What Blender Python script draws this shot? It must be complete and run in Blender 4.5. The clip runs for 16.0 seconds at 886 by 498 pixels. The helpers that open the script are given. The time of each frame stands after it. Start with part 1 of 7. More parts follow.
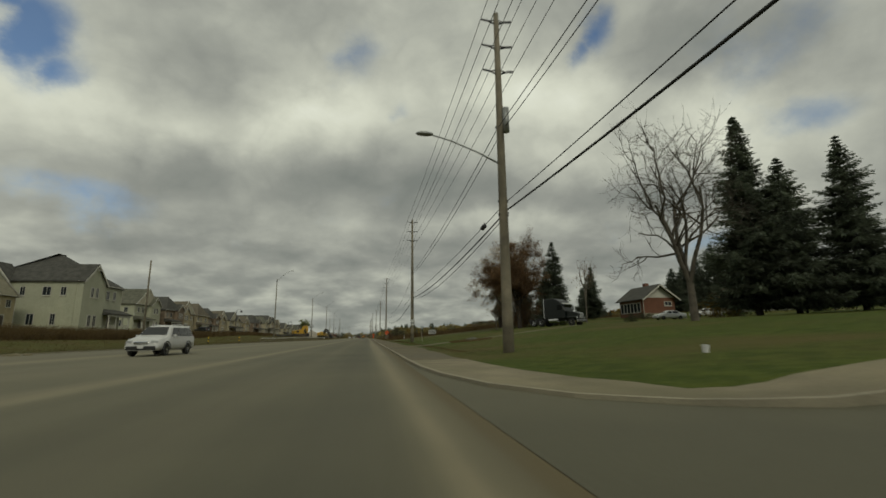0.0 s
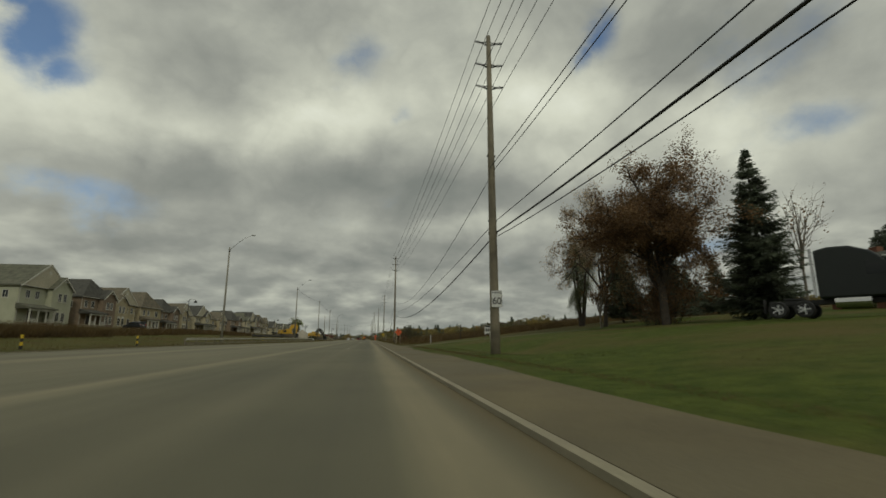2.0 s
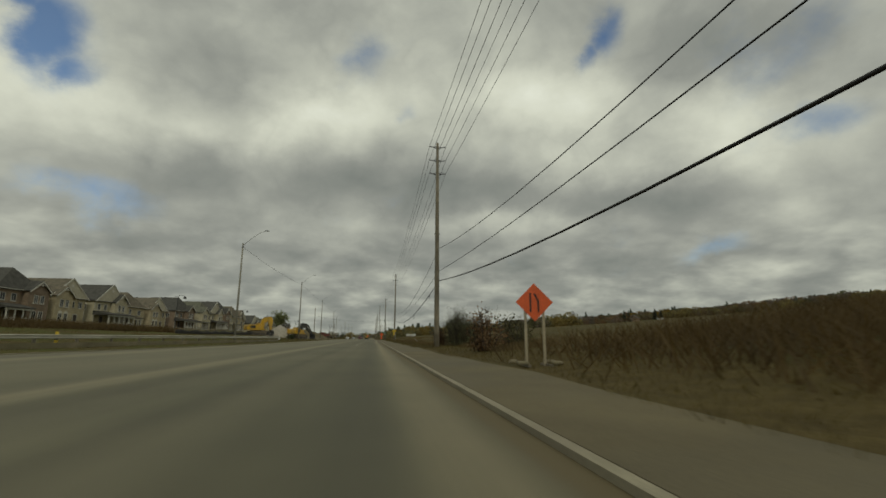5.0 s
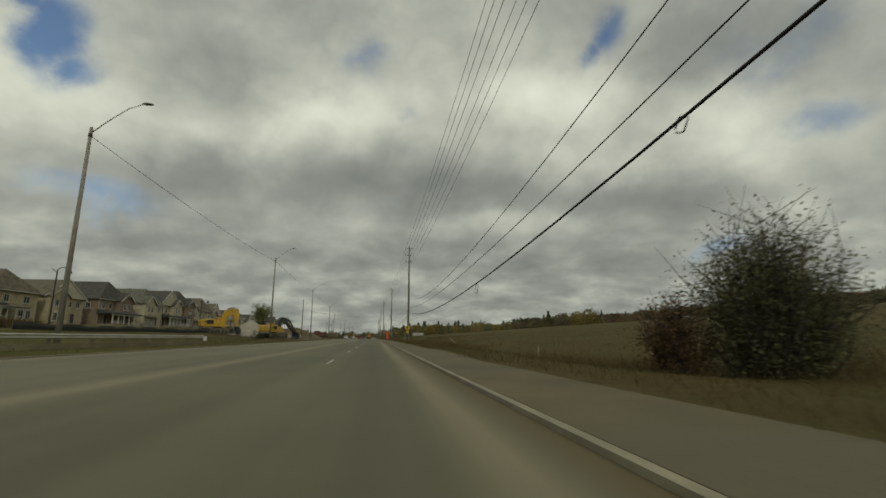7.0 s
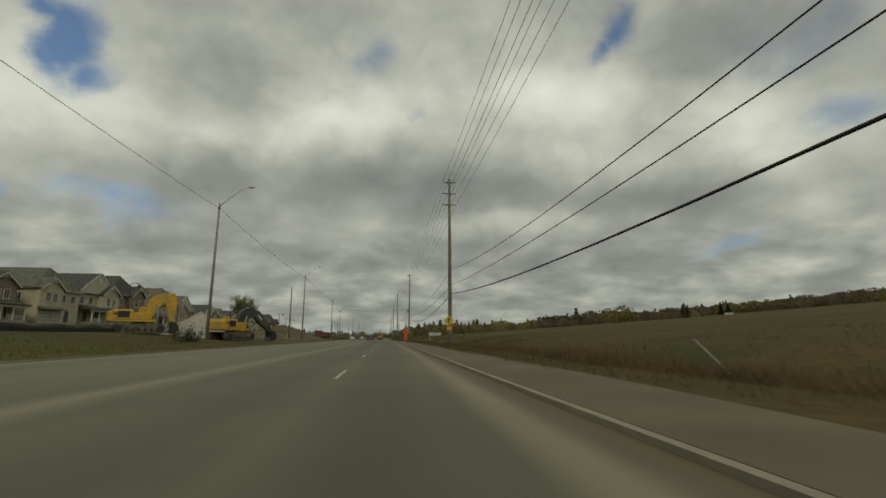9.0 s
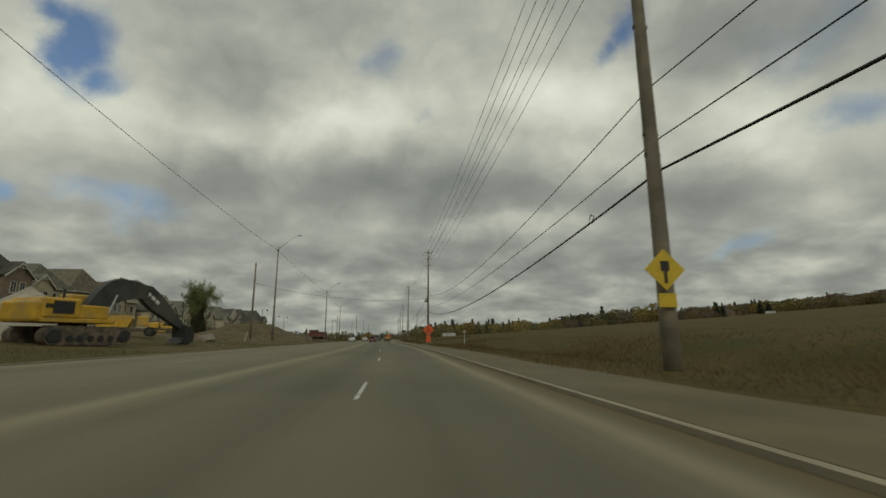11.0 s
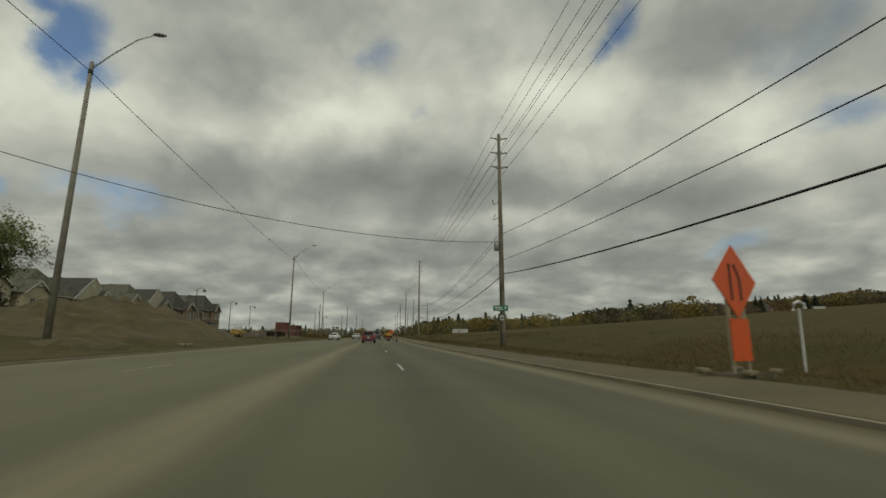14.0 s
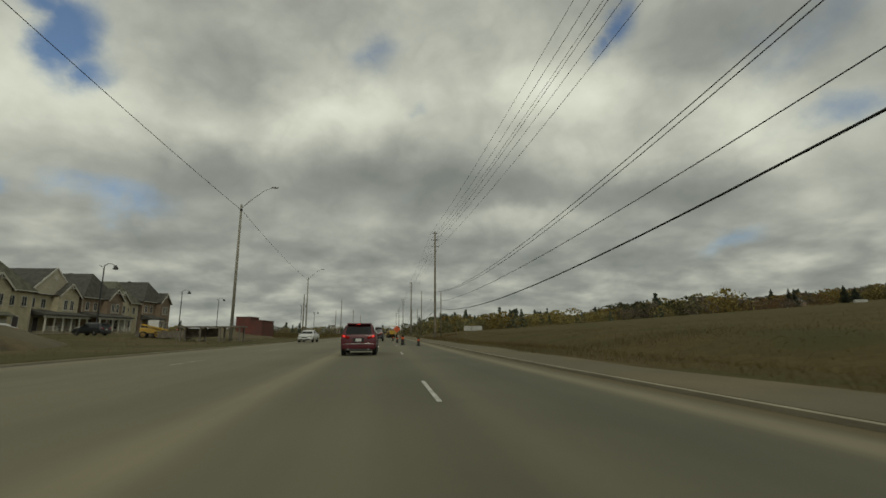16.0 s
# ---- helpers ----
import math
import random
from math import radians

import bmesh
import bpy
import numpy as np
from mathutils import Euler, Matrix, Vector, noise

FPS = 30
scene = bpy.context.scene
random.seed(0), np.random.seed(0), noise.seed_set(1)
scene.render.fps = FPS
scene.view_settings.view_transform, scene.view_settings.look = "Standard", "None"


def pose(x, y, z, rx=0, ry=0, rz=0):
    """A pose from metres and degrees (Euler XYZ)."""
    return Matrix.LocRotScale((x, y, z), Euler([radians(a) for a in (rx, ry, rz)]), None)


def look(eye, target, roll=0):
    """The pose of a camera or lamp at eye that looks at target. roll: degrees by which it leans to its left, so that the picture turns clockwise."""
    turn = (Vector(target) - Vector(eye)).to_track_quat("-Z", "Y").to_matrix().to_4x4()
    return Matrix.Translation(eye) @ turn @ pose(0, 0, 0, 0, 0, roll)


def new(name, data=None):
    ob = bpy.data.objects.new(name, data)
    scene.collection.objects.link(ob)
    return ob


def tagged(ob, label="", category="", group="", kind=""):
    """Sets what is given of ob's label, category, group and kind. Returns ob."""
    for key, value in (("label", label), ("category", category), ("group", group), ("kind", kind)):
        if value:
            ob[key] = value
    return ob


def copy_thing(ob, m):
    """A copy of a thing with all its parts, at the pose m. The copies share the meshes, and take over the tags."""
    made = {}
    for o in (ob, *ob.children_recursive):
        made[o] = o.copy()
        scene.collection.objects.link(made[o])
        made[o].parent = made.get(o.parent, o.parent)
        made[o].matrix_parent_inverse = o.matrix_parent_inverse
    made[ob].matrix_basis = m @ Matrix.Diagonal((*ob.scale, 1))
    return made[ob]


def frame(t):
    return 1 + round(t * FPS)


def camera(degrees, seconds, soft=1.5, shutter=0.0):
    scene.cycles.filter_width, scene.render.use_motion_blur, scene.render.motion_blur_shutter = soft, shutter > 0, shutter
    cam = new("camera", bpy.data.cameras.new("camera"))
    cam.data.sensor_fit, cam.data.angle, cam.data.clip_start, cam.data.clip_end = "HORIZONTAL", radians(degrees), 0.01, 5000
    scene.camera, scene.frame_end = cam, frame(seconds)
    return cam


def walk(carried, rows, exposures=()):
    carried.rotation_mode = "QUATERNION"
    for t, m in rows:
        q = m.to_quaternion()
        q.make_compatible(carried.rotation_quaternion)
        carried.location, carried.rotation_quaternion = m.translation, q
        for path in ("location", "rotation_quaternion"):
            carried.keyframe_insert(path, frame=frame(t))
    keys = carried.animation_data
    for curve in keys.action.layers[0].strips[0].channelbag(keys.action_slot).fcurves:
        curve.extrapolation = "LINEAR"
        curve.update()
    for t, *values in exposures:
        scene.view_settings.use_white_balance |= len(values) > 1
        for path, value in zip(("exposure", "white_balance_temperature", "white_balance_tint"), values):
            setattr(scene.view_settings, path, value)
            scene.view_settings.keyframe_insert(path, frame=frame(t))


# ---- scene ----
# ---- camera ----
cam = camera(89.05, 16.0, soft=1.6, shutter=0.15)
PATH = [
    (0, 6.201, 0.000, 10.939, -0.709, -9.422),
    (0.5, 6.267, 11.245, 11.033, -0.508, -9.281),
    (1, 6.245, 22.602, 11.104, -0.297, -9.158),
    (1.5, 6.135, 33.888, 11.195, -0.156, -9.124),
    (2, 6.095, 45.250, 11.249, -0.061, -9.211),
    (2.5, 6.101, 57.239, 11.240, -0.004, -9.290),
    (3, 6.129, 68.716, 11.227, 0.020, -9.252),
    (3.5, 6.130, 79.733, 11.208, 0.042, -9.051),
    (4, 6.144, 90.604, 11.198, 0.086, -8.814),
    (6.5, 5.915, 146.329, 11.074, 0.143, -8.559),
    (7, 5.834, 157.344, 11.077, 0.109, -8.362),
    (7.5, 5.736, 168.608, 11.096, 0.012, -8.161),
    (8, 5.599, 179.816, 11.141, -0.092, -7.817),
    (8.5, 5.427, 190.836, 11.157, -0.145, -7.439),
    (9, 5.293, 201.543, 11.108, -0.134, -7.003),
    (11.5, 4.338, 252.949, 11.234, -0.114, -6.089),
    (12, 3.864, 263.156, 11.113, -0.062, -6.152),
    (12.5, 3.312, 273.021, 10.987, 0.020, -6.254),
    (13, 2.738, 282.678, 10.887, 0.113, -6.432),
    (13.5, 2.195, 292.256, 10.843, 0.167, -6.619),
    (14, 1.728, 301.519, 10.860, 0.147, -6.792),
    (14.5, 1.342, 310.508, 10.880, 0.052, -7.018),
    (15, 1.030, 319.411, 10.825, -0.049, -7.155),
    (15.5, 0.779, 328.807, 10.728, -0.127, -7.101),
    (16, 0.576, 338.193, 10.636, -0.166, -6.954),
]
walk(cam, [(t, pose(x, y, 0.98, 90 + p, 0, w) @ pose(0, 0, 0, 0, 0, r)) for t, x, y, p, r, w in PATH],
     exposures=((0.0, 0.0, 6500, 2), (16.0, 0.0, 6500, 2)))

# ---- light: broken overcast, soft high sun ----
world = bpy.data.worlds.new("sky")
scene.world = world
world.use_nodes = True
wt = world.node_tree
wt.nodes.clear()


def wn(kind, **values):
    n = wt.nodes.new(kind)
    for k, v in values.items():
        setattr(n, k, v)
    return n


def wlink(a, b):
    wt.links.new(a, b)


def wmath(op, a, b=None, c=None):
    n = wn("ShaderNodeMath", operation=op)
    for i, v in enumerate((a, b, c)):
        if v is None:
            continue
        if isinstance(v, (int, float)):
            n.inputs[i].default_value = v
        else:
            wlink(v, n.inputs[i])
    return n.outputs[0]


def wmix(fac, a, b):
    n = wn("ShaderNodeMix", data_type="RGBA")
    for i, v in ((0, fac), (6, a), (7, b)):
        if isinstance(v, tuple):
            n.inputs[i].default_value = (*v, 1)
        elif isinstance(v, (int, float)):
            n.inputs[i].default_value = v
        else:
            wlink(v, n.inputs[i])
    return n.outputs[2]


def wramp(fac, stops):
    n = wn("ShaderNodeValToRGB")
    e = n.color_ramp.elements
    e[0].position, e[0].color = stops[0][0], (*stops[0][1], 1)
    e[1].position, e[1].color = stops[-1][0], (*stops[-1][1], 1)
    for p, c in stops[1:-1]:
        e.new(p).color = (*c, 1)
    wlink(fac, n.inputs[0])
    return n.outputs[0]


SUN_EL, SUN_AZ = 38.0, 172.0
sky = wn("ShaderNodeTexSky", sky_type="NISHITA", sun_disc=False, sun_elevation=radians(SUN_EL), sun_rotation=radians(SUN_AZ))
co = wn("ShaderNodeTexCoord").outputs["Generated"]
sep = wn("ShaderNodeSeparateXYZ")
wlink(co, sep.inputs[0])
up = wmath("MAXIMUM", sep.outputs[2], 0.0)
# the low part of the deck as a flat sheet seen from below, the high part as round puffs
plane = wn("ShaderNodeCombineXYZ")
deep = wmath("ADD", up, 0.27)
wlink(wmath("DIVIDE", sep.outputs[0], deep), plane.inputs[0])
wlink(wmath("DIVIDE", sep.outputs[1], deep), plane.inputs[1])
dome = wn("ShaderNodeMapping")
dome.inputs["Scale"].default_value = (1.0, 1.0, 1.25)
wlink(co, dome.inputs[0])


def cloud(where, scale, detail, spot, rough=0.5, twist=0.0):
    m = wn("ShaderNodeMapping")
    m.inputs["Location"].default_value = spot
    wlink(where, m.inputs[0])
    n = wn("ShaderNodeTexNoise")
    n.inputs["Scale"].default_value, n.inputs["Detail"].default_value, n.inputs["Roughness"].default_value = scale, detail, rough
    n.inputs["Distortion"].default_value = twist
    wlink(m.outputs[0], n.inputs["Vector"])
    return n


rows = cloud(plane.outputs[0], 3.6, 4, (3.1, 0.4, 0), 0.5, 0.1)
puff = cloud(dome.outputs[0], 3.4, 6, (7.7, 2.0, 3), 0.5, 0.1)
lump = cloud(dome.outputs[0], 6.5, 5, (2.2, 9.1, 4), 0.5, 0.35)
wisp = cloud(dome.outputs[0], 9.0, 6, (1.3, 5.2, 8), 0.6)
# directions bent by the wisps, so that rifts and bulges get ragged rims
bend = wn("ShaderNodeVectorMath", operation="SCALE")
wlink(puff.outputs["Color"], bend.inputs[0])
bend.inputs["Scale"].default_value = 0.17
fine = wn("ShaderNodeVectorMath", operation="SCALE")
wlink(wisp.outputs["Color"], fine.inputs[0])
fine.inputs["Scale"].default_value = 0.07
both = wn("ShaderNodeVectorMath", operation="ADD")
wlink(bend.outputs[0], both.inputs[0])
wlink(fine.outputs[0], both.inputs[1])
ragged = wn("ShaderNodeVectorMath", operation="ADD")
wlink(co, ragged.inputs[0])
wlink(both.outputs[0], ragged.inputs[1])


def spot(way, wide, high):
    """1 in a given part of the sky, fading to 0: a soft ellipse round a direction."""
    w = Vector(way).normalized()
    side = Vector((w.y, -w.x, 0)).normalized()
    top = side.cross(w)
    off = []
    centre = w + Vector((0.12, 0.12, 0.12))
    for axis, size in ((side, wide), (top, high)):
        d = wn("ShaderNodeVectorMath", operation="DOT_PRODUCT")
        wlink(ragged.outputs[0], d.inputs[0])
        d.inputs[1].default_value = axis
        off.append(wmath("DIVIDE", wmath("SUBTRACT", d.outputs["Value"], centre.dot(axis)), size))
    r2 = wmath("ADD", wmath("MULTIPLY", off[0], off[0]), wmath("MULTIPLY", off[1], off[1]))
    same = wn("ShaderNodeVectorMath", operation="DOT_PRODUCT")
    wlink(co, same.inputs[0])
    same.inputs[1].default_value = w
    facing = wmath("GREATER_THAN", same.outputs["Value"], 0.0)
    return wmath("MULTIPLY", wmath("EXPONENT", wmath("MULTIPLY", r2, -1.0)), facing)


# bulges that catch the light and hollows in shade: direction, half sizes, gain
BULGES = [
    ((0.009, 0.893, 0.451), 0.19, 0.06, 0.12), ((-0.085, 0.892, 0.445), 0.149, 0.057, 0.10), ((0.40, 0.785, 0.472), 0.20, 0.075, 0.24),
    ((0.587, 0.725, 0.361), 0.20, 0.065, 0.16), ((-0.251, 0.884, 0.394), 0.239, 0.055, 0.10), ((-0.380, 0.826, 0.417), 0.138, 0.061, 0.06),
    ((-0.577, 0.705, 0.411), 0.046, 0.092, 0.12), ((-0.478, 0.774, 0.415), 0.080, 0.042, 0.12), ((-0.554, 0.756, 0.349), 0.099, 0.050, 0.10),
    ((0.635, 0.649, 0.419), 0.091, 0.067, 0.15), ((0.688, 0.653, 0.318), 0.094, 0.048, 0.10), ((0.200, 0.950, 0.238), 0.242, 0.027, 0.12),
    ((-0.550, 0.821, 0.154), 0.125, 0.024, 0.03), ((-0.153, 0.977, 0.152), 0.183, 0.017, 0.06), ((0.170, 0.773, 0.611), 0.218, 0.090, 0.06),
    ((0.589, 0.800, 0.114), 0.236, 0.022, 0.05),
]
HOLLOWS = [
    ((-0.234, 0.827, 0.510), 0.224, 0.108, -0.06), ((0.542, 0.658, 0.523), 0.108, 0.098, -0.22), ((0.653, 0.591, 0.473), 0.115, 0.079, -0.16),
    ((-0.02, 0.94, 0.33), 0.33, 0.045, -0.13), ((-0.387, 0.874, 0.295), 0.159, 0.043, -0.10), ((0.292, 0.909, 0.297), 0.300, 0.049, -0.14),
    ((0.491, 0.826, 0.278), 0.168, 0.051, -0.08), ((-0.046, 0.982, 0.186), 0.375, 0.035, -0.10), ((-0.469, 0.861, 0.196), 0.144, 0.029, -0.08),
    ((0.670, 0.710, 0.217), 0.183, 0.051, -0.06), ((0.376, 0.914, 0.151), 0.333, 0.027, -0.07), ((-0.451, 0.885, 0.111), 0.224, 0.023, -0.07),
    ((-0.386, 0.742, 0.548), 0.103, 0.054, -0.05),
]
# blue rifts between the clouds
RIFTS = [
    ((0.650, 0.599, 0.468), 0.116, 0.075, 0.44), ((-0.493, 0.722, 0.485), 0.047, 0.069, 1.20), ((-0.484, 0.754, 0.445), 0.036, 0.041, 1.00),
    ((-0.514, 0.690, 0.510), 0.050, 0.033, 1.00), ((0.408, 0.701, 0.584), 0.040, 0.057, 0.95), ((0.395, 0.731, 0.557), 0.031, 0.040, 0.85),
    ((-0.023, 0.832, 0.555), 0.062, 0.053, 0.56), ((-0.476, 0.844, 0.247), 0.09, 0.04, 0.68), ((0.722, 0.586, 0.368), 0.08, 0.035, 0.60),
    ((-0.606, 0.764, 0.219), 0.026, 0.027, 0.70), ((0.629, 0.760, 0.163), 0.081, 0.021, 0.50), ((0.057, 0.890, 0.452), 0.024, 0.016, 0.40),
    ((-0.5, -0.6, 0.5), 0.3, 0.2, 1.0), ((0.4, -0.7, 0.4), 0.25, 0.15, 1.0),
]
low = wramp(up, [(0.06, (1, 1, 1)), (0.33, (0, 0, 0))])
texture = wn("ShaderNodeMix", data_type="FLOAT")
wlink(low, texture.inputs[0])
wlink(puff.outputs["Fac"], texture.inputs[2])
wlink(wmath("ADD", wmath("MULTIPLY", rows.outputs["Fac"], 1.5), -0.24), texture.inputs[3])
# creases between rounded heads
crease = wmath("MINIMUM", wmath("ABSOLUTE", wmath("SUBTRACT", lump.outputs["Fac"], 0.5)), 0.14)
shade = wmath("ADD", wmath("MULTIPLY", texture.outputs[0], 0.64), wmath("ADD", wmath("MULTIPLY", wisp.outputs["Fac"], 0.07), wmath("ADD", wmath("MULTIPLY", crease, 0.35), 0.115)))
for way, wide, high, gain in BULGES + HOLLOWS:
    shade = wmath("ADD", shade, wmath("MULTIPLY", spot(way, wide, high), gain * 0.85))
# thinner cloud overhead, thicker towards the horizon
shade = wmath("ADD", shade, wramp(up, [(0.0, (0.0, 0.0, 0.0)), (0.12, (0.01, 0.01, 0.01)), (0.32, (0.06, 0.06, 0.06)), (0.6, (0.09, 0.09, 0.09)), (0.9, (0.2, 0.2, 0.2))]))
grey = wramp(shade, [(0.30, (0.205, 0.212, 0.198)), (0.45, (0.285, 0.284, 0.262)), (0.55, (0.375, 0.371, 0.334)), (0.66, (0.50, 0.492, 0.430)), (0.78, (0.665, 0.652, 0.56)), (0.94, (0.84, 0.826, 0.735))])
rift = None
for way, wide, high, gain in RIFTS:
    v = wmath("MULTIPLY", spot(way, wide, high), gain)
    rift = v if rift is None else wmath("MAXIMUM", rift, v)
veil = wn("ShaderNodeMapRange", interpolation_type="SMOOTHSTEP")
veil.inputs[1].default_value, veil.inputs[2].default_value = 0.12, 1.12
wlink(wmath("ADD", rift, wmath("MULTIPLY", wmath("SUBTRACT", wisp.outputs["Fac"], 0.5), 1.1)), veil.inputs[0])
rift = veil.outputs[0]
blue = wn("ShaderNodeMix", data_type="RGBA", blend_type="MULTIPLY")
blue.inputs[0].default_value = 1
wlink(sky.outputs[0], blue.inputs[6])
blue.inputs[7].default_value = (0.068, 0.082, 0.098, 1)
cover = wmix(wmath("MULTIPLY", rift, 0.92), grey, blue.outputs[2])
# flatter, greyer deck at the horizon
haze = wramp(up, [(0.0, (1, 1, 1)), (0.16, (0, 0, 0))])
cover = wmix(wmath("MULTIPLY", haze, 0.25), cover, (0.25, 0.265, 0.24))
back = wn("ShaderNodeBackground")
wlink(cover, back.inputs[0])
back.inputs[1].default_value = 1.0
out = wn("ShaderNodeOutputWorld")
wlink(back.outputs[0], out.inputs[0])

sun = new("sun", bpy.data.lights.new("sun", "SUN"))
sun.data.energy, sun.data.angle, sun.data.color = 0.7, radians(14), (1.0, 0.92, 0.76)
sun.matrix_world = look((0, 0, 100), (100 * math.sin(radians(SUN_AZ + 180)) / math.tan(radians(SUN_EL)), 100 * math.cos(radians(SUN_AZ + 180)) / math.tan(radians(SUN_EL)), 0))

# ---- materials ----
def mat(name, color, rough=0.8, metal=0.0, vary=0.25, scale=3.0, fine=40.0, bump=0.15, dirt=None, dirt_amount=0.0, random_tint=0.0, emit=0.0, coat=0.0, subsurface=0.0):
    """A surface with two scales of colour variation and a fine relief, in object space metres."""
    m = bpy.data.materials.new(name)
    m.use_nodes = True
    nt = m.node_tree
    b = nt.nodes["Principled BSDF"]
    b.inputs["Roughness"].default_value, b.inputs["Metallic"].default_value = rough, metal
    b.inputs["Coat Weight"].default_value = coat
    tc = nt.nodes.new("ShaderNodeTexCoord")
    tex = []
    for s, d in ((scale, 4), (fine, 3)):
        n = nt.nodes.new("ShaderNodeTexNoise")
        n.inputs["Scale"].default_value, n.inputs["Detail"].default_value = s, d
        nt.links.new(tc.outputs["Object"], n.inputs["Vector"])
        tex.append(n.outputs["Fac"])
    def mx(fac, a, b2, blend="MIX"):
        n = nt.nodes.new("ShaderNodeMix")
        n.data_type, n.blend_type = "RGBA", blend
        for i, v in ((0, fac), (6, a), (7, b2)):
            if isinstance(v, tuple):
                n.inputs[i].default_value = (*v, 1)
            elif isinstance(v, (int, float)):
                n.inputs[i].default_value = v
            else:
                nt.links.new(v, n.inputs[i])
        return n.outputs[2]
    dark = tuple(c * (1 - vary) for c in color)
    light = tuple(min(1, c * (1 + vary)) for c in color)
    def ramp(fac, a, b2):
        n = nt.nodes.new("ShaderNodeMapRange")
        n.inputs[1].default_value, n.inputs[2].default_value = a, b2
        nt.links.new(fac, n.inputs[0])
        return n.outputs[0]
    c = mx(ramp(tex[0], 0.32, 0.68), dark, light)
    c = mx(ramp(tex[1], 0.25, 0.75), mx(0.35, c, (0, 0, 0)), c)
    if dirt:
        n = nt.nodes.new("ShaderNodeTexNoise")
        n.inputs["Scale"].default_value, n.inputs["Detail"].default_value = scale * 0.37, 6
        nt.links.new(tc.outputs["Object"], n.inputs["Vector"])
        f = nt.nodes.new("ShaderNodeMath")
        f.operation = "MULTIPLY"
        f.inputs[1].default_value = dirt_amount
        nt.links.new(ramp(n.outputs["Fac"], 0.42, 0.62), f.inputs[0])
        c = mx(f.outputs[0], c, dirt)
    if random_tint:
        oi = nt.nodes.new("ShaderNodeObjectInfo")
        g = nt.nodes.new("ShaderNodeNewGeometry")
        ad = nt.nodes.new("ShaderNodeMath")
        ad.operation = "ADD"
        nt.links.new(oi.outputs["Random"], ad.inputs[0])
        nt.links.new(g.outputs["Random Per Island"], ad.inputs[1])
        fr = nt.nodes.new("ShaderNodeMath")
        fr.operation = "FRACT"
        nt.links.new(ad.outputs[0], fr.inputs[0])
        h = nt.nodes.new("ShaderNodeHueSaturation")
        v = nt.nodes.new("ShaderNodeMapRange")
        v.inputs[3].default_value, v.inputs[4].default_value = 1 - random_tint, 1 + random_tint
        nt.links.new(fr.outputs[0], v.inputs[0])
        nt.links.new(v.outputs[0], h.inputs["Value"])
        nt.links.new(c, h.inputs["Color"])
        c = h.outputs[0]
    nt.links.new(c, b.inputs["Base Color"])
    if bump:
        bp = nt.nodes.new("ShaderNodeBump")
        bp.inputs["Strength"].default_value, bp.inputs["Distance"].default_value = bump, 0.02
        nt.links.new(tex[1], bp.inputs["Height"])
        nt.links.new(bp.outputs[0], b.inputs["Normal"])
    if emit:
        b.inputs["Emission Color"].default_value, b.inputs["Emission Strength"].default_value = (*color, 1), emit
    if subsurface:
        b.inputs["Subsurface Weight"].default_value = subsurface
    return m


def glass(name, tint):
    m = bpy.data.materials.new(name)
    m.use_nodes = True
    b = m.node_tree.nodes["Principled BSDF"]
    b.inputs["Base Color"].default_value, b.inputs["Roughness"].default_value, b.inputs["Metallic"].default_value = (*tint, 1), 0.06, 0.0
    b.inputs["Specular IOR Level"].default_value = 0.35
    return m


